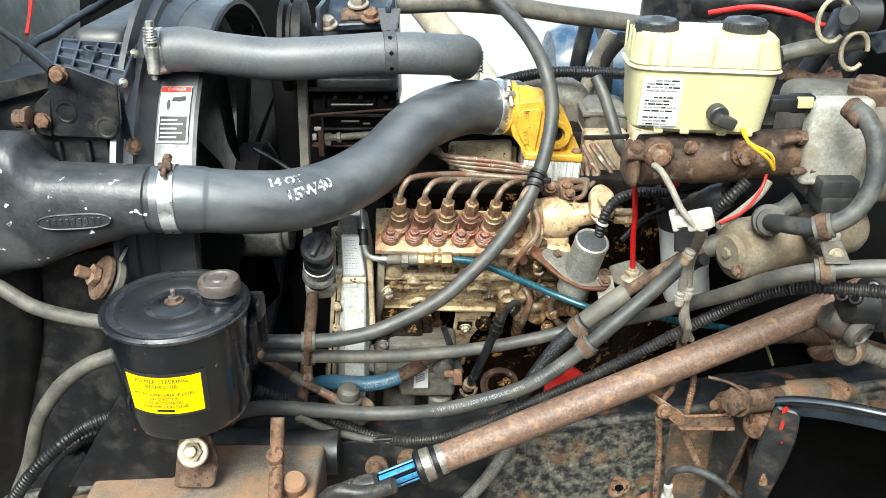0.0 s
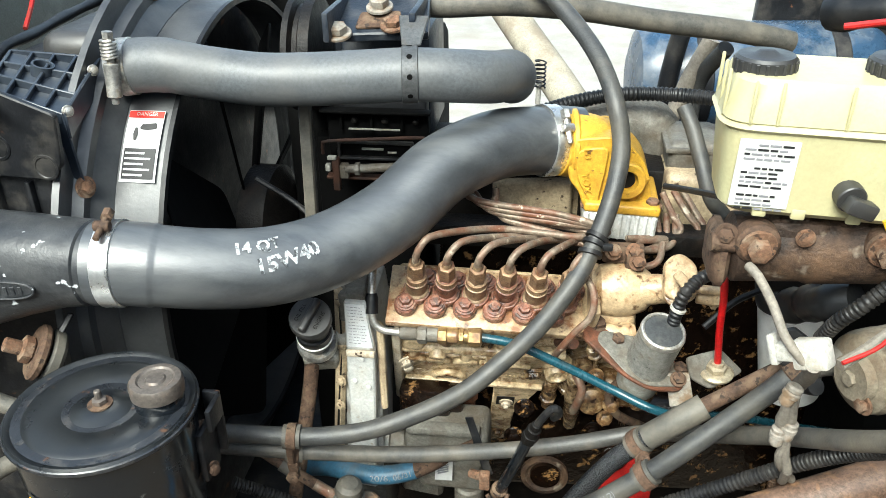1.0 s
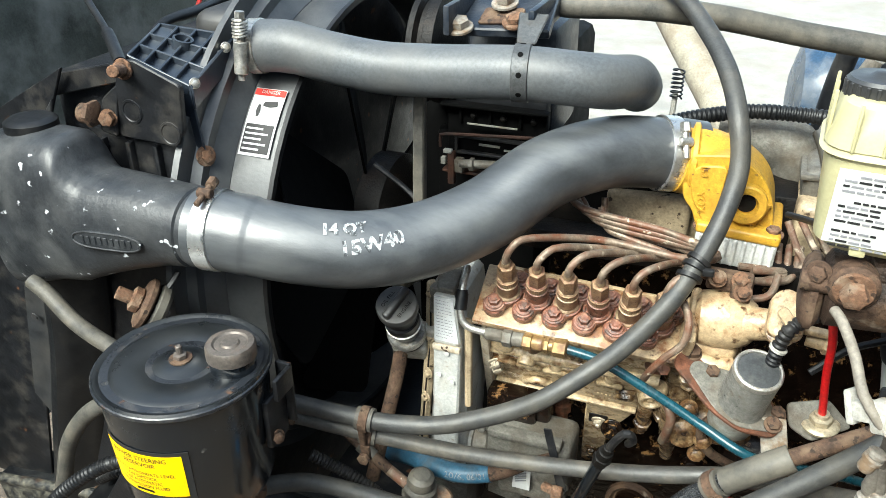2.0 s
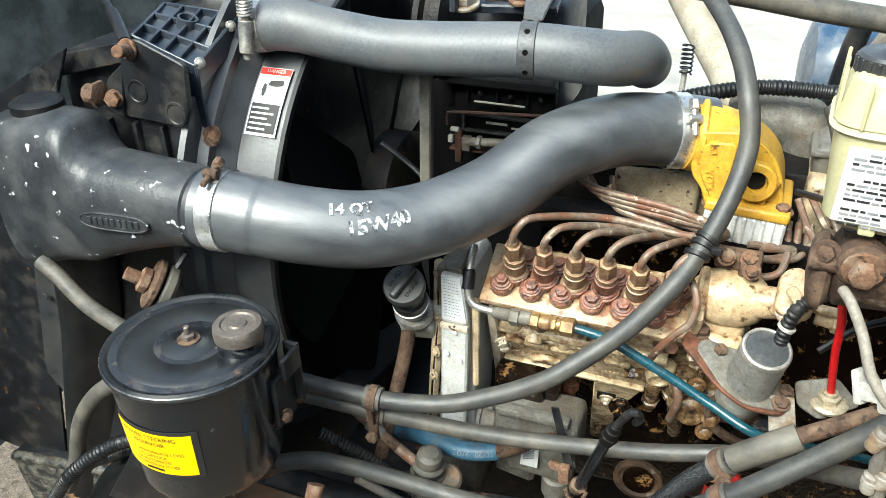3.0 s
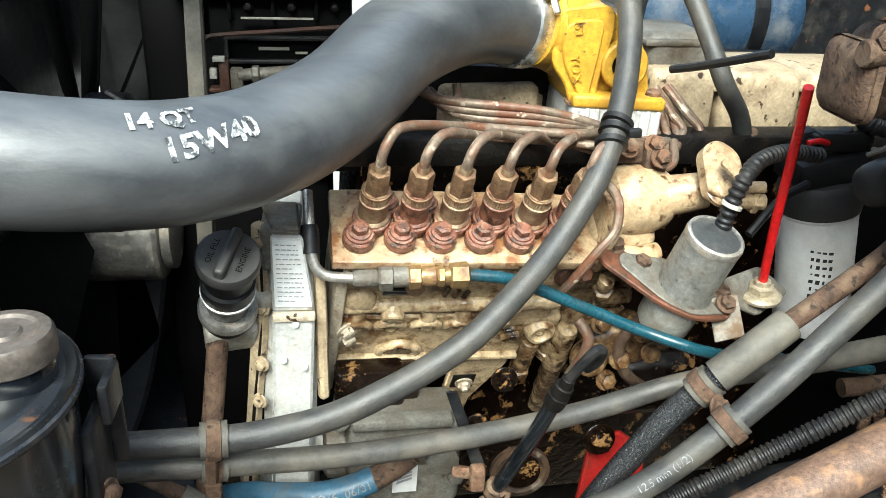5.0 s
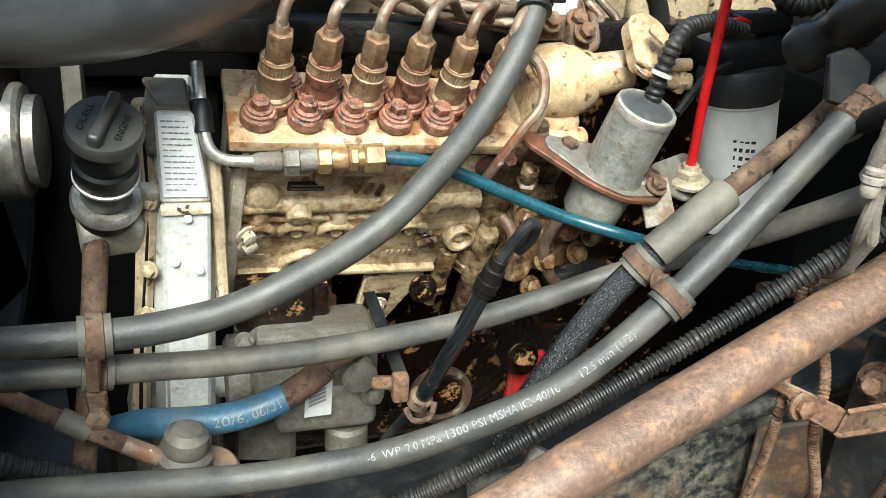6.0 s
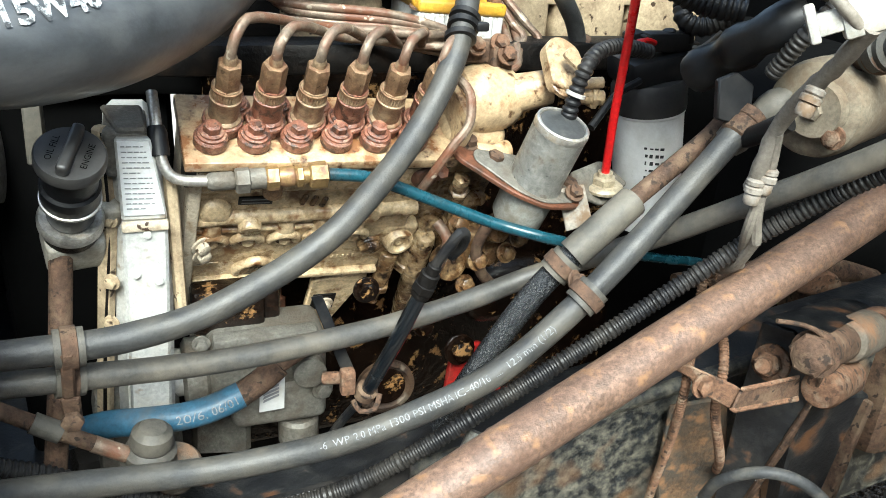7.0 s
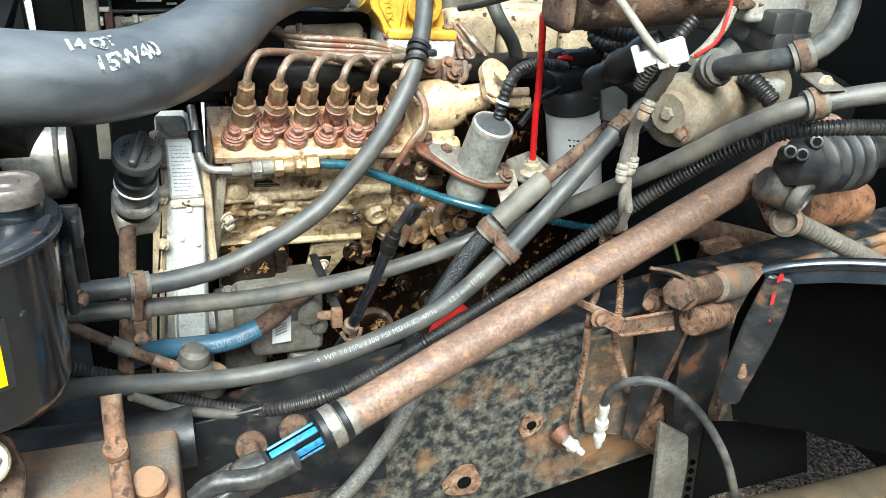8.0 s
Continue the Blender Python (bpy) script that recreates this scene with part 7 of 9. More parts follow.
def master_cylinder():
    t = thing("master_cylinder", (0.3331, 1.0404, 1.3881), "rusty dark cast iron brake master cylinder", "brake cylinder")
    a, b = V((0.2501, 1.0392, 1.4020)), V((0.4593, 1.0427, 1.4119))
    d = (b - a).normalized()
    L = (b - a).length
    part("barrel", lathe([(0.026, 0), (0.032, 0.004), (0.032, L * 0.3), (0.034, L * 0.32), (0.034, L * 0.62), (0.031, L * 0.64), (0.031, L)], a, d, 32), rusty_cast, t)
    part("end_flange", join(box(a + V(-0.008, 0, -0.005), (0.018, 0.060, 0.052), 0.012, None, 3), rod(a + V(-0.02, -0.024, 0.016), a + V(0.002, -0.024, 0.016), 0.009)), rust_dark, t)
    for sx in (-0.05, 0.03):
        part("boss", box((a + b) / 2 + V(sx, -0.005, 0.018), (0.055, 0.04, 0.03), 0.01), rusty_cast, t)
    for q, r in (((0.2683, 1.0038, 1.4218), 0.019), ((0.3728, 1.0055, 1.4221), 0.017)):
        part("port_boss", lathe([(r, 0), (r, 0.014), (r * 0.8, 0.018)], V(q) + V(0, 0.016, 0), (0, -1, 0), 24), rust_dark, t)
        part("pipe_nut", bolt(q, (0, -1, -0.1), 0.0105, 0.012, 1.5), rust, t)
    part("plug", bolt((0.3062, 1.0076, 1.4297), (0, -1, 0), 0.007, 0.004, 1.2), rust, t)
    part("flange_nut", bolt((0.2425, 1.0137, 1.4269), (-0.3, -1, 0.2), 0.007, 0.007), rust_dark, t)
    for q in ((0.4456, 1.0121, 1.4410), (0.4638, 1.0119, 1.3999)):
        part("stud", join(rod(q, V(q) + V(-0.03, -0.01, 0.0), 0.005), nut(q, (-1, -0.2, 0), 0.009, 0.010)), rust_dark, t)
    b2 = thing("brake_booster", (0.5345, 1.0850, 1.4119), "grey cast hydraulic brake booster housing", "brake booster")
    part("housing", join(box(V((0.5394, 1.0953, 1.4118)), (0.15, 0.16, 0.13), 0.02, None, 3), lathe([(0.06, 0), (0.065, 0.01), (0.065, 0.06)], V((0.4701, 1.0737, 1.4155)), d, 32)), cast_grey, b2)
    part("side_case", box(V((0.4834, 1.0178, 1.4346)), (0.075, 0.03, 0.11), 0.008, None, 3), booster_cast, b2)
    part("plug_connector", join(box(V((0.4120, 1.0171, 1.4822)), (0.035, 0.02, 0.018), 0.004), box(V((0.4365, 1.0227, 1.4809)), (0.03, 0.02, 0.022), 0.004)), black_plastic, b2)
    part("yellow_tab", box(V((0.4357, 1.0104, 1.4852)), (0.020, 0.006, 0.014), 0.002), faded_yellow, b2)
    part("port_neck", join(rod((0.5355, 1.0552, 1.4953), (0.5384, 1.0549, 1.4666), 0.028), nut((0.5335, 1.0553, 1.5035), (0, 0, -1), 0.022, 0.03)), rust_dark, b2)


master_cylinder()


def relay_stack():
    t = thing("black_module", (0.4886, 0.9863, 1.3713), "black ribbed plastic electrical module", "module")
    for k, q in enumerate(((0.4775, 0.9863, 1.3837), (0.4979, 0.9866, 1.3836), (0.4814, 0.9861, 1.3632), (0.5029, 0.9865, 1.3631))):
        part("cell", box(V(q) + V(0, 0.02, 0), (0.026, 0.05, 0.024), 0.003), dusty_plastic, t)


relay_stack()

# curved hoses on the firewall side
dusty_hose = surf("dusty_hose", (0.035, 0.036, 0.037), 0.6, vary=0.25, scale=50, stain=(0.12, 0.11, 0.09), stain_at=0.57, stain_scale=20, soft=0.12, bump=0.2, gloss=0.4)
HR = [(0.4712, 0.9705, 1.4919), (0.4786, 0.9504, 1.4880), (0.4879, 0.9300, 1.4649), (0.4889, 0.9144, 1.4236), (0.4707, 0.9035, 1.3904), (0.4422, 0.9029, 1.3724), (0.4226, 0.9227, 1.3622), (0.4146, 0.9729, 1.3444), (0.4157, 1.0183, 1.3257)]
long_hose("heater_hose", HR, 0.0108, dusty_hose, "thick black hose bending down past the booster")
o1, a1 = at_way(HR, (0.4381, 0.9048, 1.3714))
o2, a2 = at_way(HB, (0.4440, 0.8972, 1.3219))
ring_clamp("hose_clamp", "rubber-lined clamps with a bent steel strap", [(o1, a1, 0.0112)])
ring_clamp("hose_clamp", "rubber-lined clamp round the lower dusty hose", [(o2, a2, 0.011)])
single("strap_bolt", bolt((o1 + o2) / 2 + V(0.006, -0.016, 0.0), (0, -1, 0.1), 0.0055, 0.005, 1.5), pale_nut, "small pale bolt on the bent strap", "bolt")
st = single("clamp_strap", plate([o1 + V(-0.004, -0.006, -0.016), o1 + V(0.022, -0.006, -0.016), o2 + V(0.02, -0.014, 0.016), o2 + V(-0.008, -0.014, 0.016)], 0.003), cast_grey, "bent grey steel strap joining two clamps", "strap")
o3, a3 = at_way(HR, (0.4161, 0.9981, 1.3340))
ring_clamp("hose_clamp", "large dusty rubber-lined clamp round the hose end", [(o3, a3, 0.0140)], None)
single("support_ring", lathe([(0.0165, -0.005), (0.0205, -0.004), (0.0205, 0.004), (0.0165, 0.005)], o3 + V(0, 0.0, 0.002), a3, 30), dusty_rubber, "dusty rubber support ring", "ring")


def accumulator():
    a, b = V(0.384, 1.025, 1.279), V(0.563, 1.1, 1.283)
    t = thing("grey_canister", a, "dusty brown-grey cylindrical canister", "canister")
    d = (b - a).normalized()
    L = (b - a).length
    dusty = surf("dusty_canister", (0.205, 0.172, 0.125), 0.75, vary=0.25, scale=50, stain=(0.13, 0.085, 0.05), stain_at=0.58, stain_scale=24, soft=0.12, bump=0.3)
    part("shell", lathe([(0.0, -0.004), (0.030, -0.003), (0.0385, 0.003), (0.0410, 0.012), (0.0410, 0.030), (0.0402, 0.031), (0.0402, L), (0.036, L + 0.01)], a, d, 36), dusty, t)
    part("end_boss", join(lathe([(0.022, -0.010), (0.024, 0.0)], a + V(0, -0.008, 0.004), d, 24), nut(a - d * 0.014 + V(0, -0.008, 0.004), d, 0.008, 0.006)), dusty, t)
    part("end_screw", bolt(a - d * 0.003 + V(0.006, -0.026, -0.014), -d, 0.007, 0.006), rust, t)


accumulator()
single("corrugated_conduit", ribbed([(0.4773, 1.0269, 1.3165), (0.4799, 1.0065, 1.3118), (0.4887, 0.9863, 1.2980)], 0.011, 0.006), conduit_plastic, "short black corrugated conduit end", "conduit")
single("plug_body", box(V((0.500, 1.0056, 1.3104)), (0.022, 0.02, 0.016), 0.004), cup_pale, "small pale plastic plug with yellow wires", "plug")

# the white connector and the wires that meet there
def connector():
    a, b = V((0.2757, 0.9343, 1.3602)), V((0.3132, 0.9069, 1.3815))
    d = (b - a).normalized()
    t = thing("wire_connector", a, "white plastic wire connector hanging among grey leads", "connector")
    m = to_axis((a + b) / 2, d, (0, -1, 0.4))
    L = (b - a).length
    part("housing", box((0, 0, L * 0.16), (0.024, 0.018, L * 0.55), 0.003, m), white_plastic, t)
    part("plug", box((0.002, 0, -L * 0.22), (0.015, 0.014, L * 0.34), 0.002, m), white_plastic, t)
    part("plug_end", box((0.004, 0, -L * 0.43), (0.026, 0.014, L * 0.13), 0.002, m), white_plastic, t)


connector()
single("grey_pipe", sweep([(0.2542, 0.9706, 1.4202), (0.2600, 0.9583, 1.4179), (0.2711, 0.9432, 1.4013), (0.2790, 0.9232, 1.3844), (0.2922, 0.9130, 1.3701), (0.2995, 0.9131, 1.3631)], 0.0040, 12), grey_wire, "thin dusty grey brake pipe from the master cylinder", "pipe")
single("taped_wire", sweep([(0.3877, 0.9549, 1.4061), (0.3744, 0.9456, 1.3913), (0.3446, 0.9266, 1.3757), (0.3208, 0.9123, 1.3676)], 0.0048, 10), grey_wire, "grey taped wire bundle", "wire")
single("red_wire", sweep([(0.3812, 0.9497, 1.4170), (0.3763, 0.9453, 1.4005), (0.3514, 0.9211, 1.3828), (0.3205, 0.9070, 1.3735)], 0.0018, 8), red_paint, "bright red wire running to the white connector", "wire")
single("taped_lead", sweep([(0.3002, 0.9077, 1.3690), (0.3087, 0.9340, 1.3405), (0.3154, 0.9655, 1.3090), (0.3187, 0.9869, 1.2772), (0.3164, 0.9911, 1.2477), (0.3190, 0.9989, 1.2265)], lambda s, w: 0.0062 + 0.0007 * math.sin(w * 300), 12), grey_wire, "dusty taped lead dropping from the connector", "wire")
single("black_loom", sweep([(0.3401, 1.0642, 1.2394), (0.3667, 1.0521, 1.2722), (0.4045, 1.0397, 1.3021), (0.4387, 1.0378, 1.3283), (0.4638, 1.0365, 1.3451)], lambda s, w: 0.013 + 0.002 * math.sin(w * 160), 14), dusty_rubber, "dusty black taped wiring loom", "wire")
single("corrugated_conduit", ribbed([(0.3835, 1.0068, 1.3864), (0.3666, 1.0080, 1.3656), (0.3542, 1.0195, 1.3402), (0.3504, 1.0412, 1.3052)], 0.0075, 0.005), conduit_plastic, "thin black corrugated conduit", "conduit")
single("wiring_loom", sweep([(0.3465, 1.1340, 1.2827), (0.3542, 1.1022, 1.3083), (0.3515, 1.0606, 1.3334), (0.3729, 1.0389, 1.3535)], lambda s, w: 0.018 + 0.002 * math.sin(w * 130), 14), black_plastic, "thick black taped wiring loom", "wire")
single("rubber_flap", plate([(0.318, 1.065, 1.296), (0.334, 1.065, 1.302), (0.35, 1.06, 1.292), (0.349, 1.055, 1.271), (0.335, 1.055, 1.26), (0.319, 1.06, 1.264)], 0.008, 0.0015), black_plastic, "black rubber flap over the tube ends", "flap")
single("black_sleeve", sweep([(0.3367, 1.0588, 1.2493), (0.3423, 1.0432, 1.2520), (0.3400, 1.0120, 1.2713), (0.3426, 1.0015, 1.2792)], 0.0085, 12), black_plastic, "short black rubber sleeve", "sleeve")

# dark hoses behind the filter and over the engine
single("breather_hose", sweep([(0.2459, 1.3535, 1.4264), (0.2569, 1.3386, 1.4053), (0.2678, 1.3190, 1.3750), (0.2828, 1.2945, 1.3317), (0.3088, 1.3045, 1.2985), (0.3215, 1.3098, 1.2718)], 0.0095, 16), hose_rubber, "grey breather hose dropping to the engine", "hose")
single("hose_fitting", rod((0.3204, 1.3096, 1.2778), (0.3290, 1.3150, 1.2531), 0.014), rust_dark, "rusty hose end fitting", "fitting")
single("corrugated_conduit", ribbed([(0.3416, 1.2118, 1.3630), (0.3660, 1.2115, 1.3444), (0.3948, 1.2008, 1.3337), (0.4252, 1.1799, 1.3298)], 0.012, 0.007), conduit_plastic, "thick black corrugated conduit loop", "conduit")
single("corrugated_conduit", ribbed([(0.4026, 1.2508, 1.3261), (0.4016, 1.2412, 1.3118), (0.4184, 1.2307, 1.3059), (0.4398, 1.2198, 1.3181)], 0.010, 0.006), conduit_plastic, "black corrugated conduit loop above the filter", "conduit")
single("corrugated_conduit", ribbed([(0.3767, 1.1628, 1.2745), (0.3788, 1.1424, 1.2890), (0.3874, 1.1117, 1.3055)], 0.0125, 0.007), conduit_plastic, "black corrugated conduit beside the filter", "conduit")
single("sensor_plug", join(box(V((0.3830, 1.2423, 1.2895)), (0.05, 0.02, 0.02), 0.004), rod((0.3467, 1.2334, 1.2905), (0.3680, 1.2428, 1.2882), 0.004)), black_plastic, "black sensor plug with a red lead", "plug")
single("red_lead", sweep([(0.3425, 1.2285, 1.2913), (0.3525, 1.2282, 1.2935), (0.3657, 1.2328, 1.2899)], 0.003, 8), red_plastic, "short red lead at the sensor plug", "wire")
for k in range(2):
    single("pale_wire", sweep([V((0.4015, 1.2219, 1.2813)) + V(0.004 * k, 0, 0.006 * k), (0.4080, 1.2114, 1.2902), V((0.4195, 1.2008, 1.3012)) + V(0, 0, 0.006 * k)], 0.0025, 8), grey_wire, "pale twisted wire near the plug", "wire", "pale wires")
single("small_lead", sweep([(0.2731, 1.1774, 1.2217), (0.3063, 1.1958, 1.2468), (0.3427, 1.2144, 1.2560)], 0.004, 8), black_plastic, "thin black lead to the filter head", "wire")
single("link_rod", sweep([(0.2266, 1.2960, 1.3446), (0.2454, 1.2652, 1.3553), (0.2696, 1.1937, 1.3811)], 0.004, 8), black_plastic, "thin black rod beside the rocker cover", "rod")

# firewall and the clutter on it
# firewall and bell housing colours carry the shade at the bay's back
wall = single("firewall", box((0.98, 1.35, 1.35), (0.05, 2.2, 1.5), 0.01), shade_black, "black cab firewall behind the engine", "firewall", kind="structure")
gb = thing("gearbox", (0.7, 1.5, 0.6), "gearbox bell housing behind the engine, near-black in place of shade", "gearbox")
part("bell_housing", box((0.72, 1.52, 0.92), (0.42, 0.5, 0.62), 0.05), shade_black, gb)
well = thing("inner_wing", (0.8, 1.95, 0.9), "black far side inner wing panel", "panel")
part("sheet", plate([(0.447, 1.950, 1.528), (1.0, 1.95, 1.75), (1.0, 1.95, 0.7), (0.42, 1.95, 0.7)], 0.02), steel_black, well)
cab = thing("cab", (1.7, 1.4, 0.9), "dark cab body behind the firewall", "cab")
part("body", box((1.75, 1.4, 1.75), (1.4, 2.3, 1.7), 0.06), steel_black, cab)
single("wiring_loom", sweep([(0.423, 1.450, 1.522), (0.471, 1.400, 1.536), (0.561, 1.400, 1.538), (0.651, 1.400, 1.547)], lambda s, w: 0.022 + 0.003 * math.sin(w * 90), 14), black_plastic, "thick black wiring loom along the firewall", "wire")
single("red_cable", sweep([(0.411, 1.350, 1.528), (0.469, 1.320, 1.542), (0.522, 1.300, 1.536), (0.564, 1.300, 1.520), (0.586, 1.300, 1.515)], 0.0042, 10), red_paint, "dull red battery cable on the firewall", "wire")
single("yellow_cable", sweep([(0.545, 1.450, 1.530), (0.590, 1.420, 1.526), (0.635, 1.400, 1.533)], 0.005, 8), yellow_wire, "thin yellow cable on the firewall", "wire")
single("grey_hose", sweep([(0.453, 1.150, 1.510), (0.490, 1.150, 1.519), (0.534, 1.150, 1.524), (0.563, 1.150, 1.530)], 0.0115, 12), dusty_rubber, "dusty grey hose behind the brake reservoir", "hose")
single("brown_hose", sweep([(0.474, 1.180, 1.480), (0.513, 1.180, 1.465), (0.552, 1.180, 1.469)], 0.0125, 12), rust_dark, "brown hose behind the brake reservoir", "hose")
single("black_tube", sweep([(0.534, 1.250, 1.460), (0.558, 1.250, 1.509), (0.591, 1.300, 1.533)], 0.014, 12), black_plastic, "black tube on the firewall", "tube")
single("black_tube", sweep([(0.562, 1.200, 1.423), (0.568, 1.200, 1.472), (0.585, 1.200, 1.504)], 0.012, 12), black_plastic, "black tube on the firewall", "tube")


def handle_ring():
    t = thing("cable_loop", (0.501, 1.120, 1.550), "pale plastic loop clip holding cables", "clip")
    for c, r in ((V((0.500, 1.120, 1.561)), 0.028), (V((0.535, 1.120, 1.522)), 0.024)):
        ring = [c + V(r * 0.7 * math.cos(k * 0.5), 0, r * math.sin(k * 0.5)) for k in range(12)]
        part("loop", sweep(ring, 0.0032, 8), pale_nut, t)
    part("socket", join(rod((0.520, 1.130, 1.566), (0.557, 1.130, 1.566), 0.022), rod((0.516, 1.115, 1.569), (0.504, 1.090, 1.572), 0.012)), dusty_plastic, t)
    part("blade", plate([(0.549, 1.140, 1.539), (0.592, 1.140, 1.547), (0.596, 1.140, 1.517), (0.574, 1.140, 1.513)], 0.006), blue_black, t)


handle_ring()

# ---- pumps, hoses and brackets low on the engine ----
def hydraulic_pump():
    t = thing("hydraulic_pump", (-0.0510, 1.2147, 0.9810), "grey cast hydraulic pump with a white label", "pump")
    part("housing", join(box(V((-0.0337, 1.2300, 0.9786)), (0.115, 0.07, 0.075), 0.012, None, 3), box(V((-0.0249, 1.2201, 0.9418)), (0.095, 0.06, 0.05), 0.010, None, 3)), cast_grey, t)
    part("top_rib", box(V((-0.0366, 1.1975, 1.0198)), (0.10, 0.02, 0.012), 0.004), cast_grey, t)
    part("flange", lathe([(0.030, 0), (0.034, 0.004), (0.034, 0.022), (0.028, 0.026)], V((-0.0891, 1.2320, 0.9681)), (-1, 0, 0), 32), cast_grey, t)
    part("neck", lathe([(0.024, 0), (0.024, 0.03), (0.036, 0.034), (0.036, 0.05)], V((-0.0941, 1.2375, 0.9650)), (-1, 0, 0), 32), aluminium, t)
    part("lower_cylinder", lathe([(0.018, 0), (0.021, 0.004), (0.021, 0.03), (0.016, 0.034), (0.016, 0.05)], V((-0.0034, 1.2149, 0.9095)), (0, 0, -1), 28), cast_grey, t)
    part("boss", lathe([(0.016, 0), (0.016, 0.012), (0.010, 0.014)], V((0.0014, 1.1834, 0.9876)), (0, -1, 0), 24), cast_grey, t)
    part("bolt", bolt((-0.0964, 1.1995, 1.0186), (0, -1, 0), 0.006, 0.007), cast_grey, t)
    part("bolt", bolt((0.0157, 1.1868, 0.9586), (0.2, -1, 0), 0.008, 0.008), cast_grey, t)
    lab = part("label", plate([(-0.0457, 1.1811, 0.9740), (-0.0218, 1.1801, 0.9839), (-0.0231, 1.1810, 0.9451), (-0.0472, 1.1818, 0.9436)], 0.0015, 0), label_white, t, "small white label with fine print")
    for k in range(4):
        part("print", plate([(-0.0425, 1.1800, 0.9699), (-0.0279, 1.1794, 0.9754), (-0.0279, 1.1795, 0.9733), (-0.0435, 1.1801, 0.9667)], 0.0006, 0), ink_grey, lab).location = (0, 0, -0.004 * k)


hydraulic_pump()
single("pump_bracket", plate([(-0.1035, 1.2631, 1.0063), (-0.0457, 1.2613, 1.0022), (-0.0485, 1.2707, 0.8322), (-0.1116, 1.2726, 0.8404)], 0.03, 0.006), cast_grey, "grey cast plate behind the hydraulic pump", "bracket")
bh = thing("blue_hose", (-0.1132, 1.1470, 0.9817), "blue rubber hose with printed figures and a brown crimped end", "hose")
BH = [(-0.2247, 1.1821, 0.9466), (-0.1851, 1.1598, 0.9703), (-0.1539, 1.1485, 0.9768), (-0.1185, 1.1421, 0.9804), (-0.0909, 1.1442, 0.9841), (-0.0665, 1.1473, 0.9918)]
blue = part("hose", sweep(BH, 0.0125, 18), blue_hose, bh)
part("crimp", sweep([(-0.0685, 1.1474, 0.9907), (-0.0472, 1.1505, 1.0024), (-0.0310, 1.1538, 1.0141)], 0.0118, 16), rust_dark, bh, "brown crimped hose end")
part("elbow", sweep([(-0.0329, 1.1539, 1.0110), (-0.0143, 1.1635, 1.0146), (0.0058, 1.1833, 1.0114)], 0.0065, 12), rust_dark, bh)
text_along(BH, 0.0125, "20/6, 06/01", 0.011, (-0.0971, 1.1434, 0.9839), 20, blue)

rodlink = thing("link_rod", (-0.199, 1.050, 1.049), "rusty link rod with a dusty rubber boot", "rod")
part("rod", sweep([(-0.275, 1.110, 1.050), (-0.233, 1.105, 1.023), (-0.173, 1.100, 0.986), (-0.157, 1.100, 0.976)], 0.0068, 14), rust_dark, rodlink)
part("bright_band", sweep([(-0.190, 1.101, 0.9965), (-0.166, 1.100, 0.9815)], 0.0072, 14), line_steel, rodlink)
part("dark_band", sweep([(-0.232, 1.105, 1.0225), (-0.212, 1.1025, 1.010)], 0.0090, 14), dusty_rubber, rodlink)
part("boot", join(lathe([(0.016, -0.004), (0.0225, 0.0), (0.0235, 0.006), (0.0195, 0.010), (0.0215, 0.014), (0.0215, 0.021), (0.0170, 0.026), (0.0185, 0.030), (0.0165, 0.040), (0.0110, 0.045), (0.0, 0.046)], V((-0.150, 1.105, 0.960)), (0.15, -0.1, 1), 24)), dusty_rubber, rodlink, "dusty ribbed rubber boot")
part("cup", lathe([(0.020, 0), (0.022, 0.020), (0.018, 0.024)], V((-0.132, 1.115, 0.939)), (0.3, -0.3, 1), 24), rust_grey, rodlink)

bk = thing("stop_lever", (0.062, 1.100, 1.051), "black lever and rod with a hooked steel wire", "lever")
part("rod", sweep([(0.080, 1.084, 1.118), (0.064, 1.098, 1.062), (0.046, 1.122, 0.996)], 0.0070, 14), gloss_black, bk)
part("hook", sweep([(0.082, 1.083, 1.122), (0.090, 1.078, 1.146), (0.098, 1.070, 1.166), (0.1035, 1.068, 1.1745), (0.1095, 1.072, 1.171), (0.1115, 1.082, 1.156), (0.1060, 1.092, 1.142)], 0.0046, 10), steel_black, bk)
part("joint", join(rod((0.078, 1.086, 1.110), (0.0855, 1.081, 1.134), 0.0085), nut((0.0795, 1.085, 1.115), (0.3, -0.2, 0.9), 0.0105, 0.010), rod((0.083, 1.083, 1.124), (0.088, 1.079, 1.142), 0.0060)), dark_cast, bk)
part("end_clip", join(lathe([(0.0075, -0.006), (0.0105, -0.005), (0.0105, 0.005), (0.0075, 0.006)], (0.044, 1.124, 0.992), (0.3, -0.4, 0.85), 20), sweep([(0.030, 1.116, 0.990), (0.036, 1.112, 0.980), (0.050, 1.112, 0.980), (0.056, 1.118, 0.992)], 0.0026, 8)), rust_dark, bk)
part("thin_rod", sweep([(0.043, 1.126, 0.986), (0.030, 1.150, 0.945), (0.020, 1.160, 0.920)], 0.0045, 8), steel_black, bk)
part("pivot", join(rod((0.006, 1.135, 1.006), (0.026, 1.125, 1.010), 0.0060), box(V(0.026, 1.122, 1.008), (0.014, 0.012, 0.026), 0.003)), rust, bk)

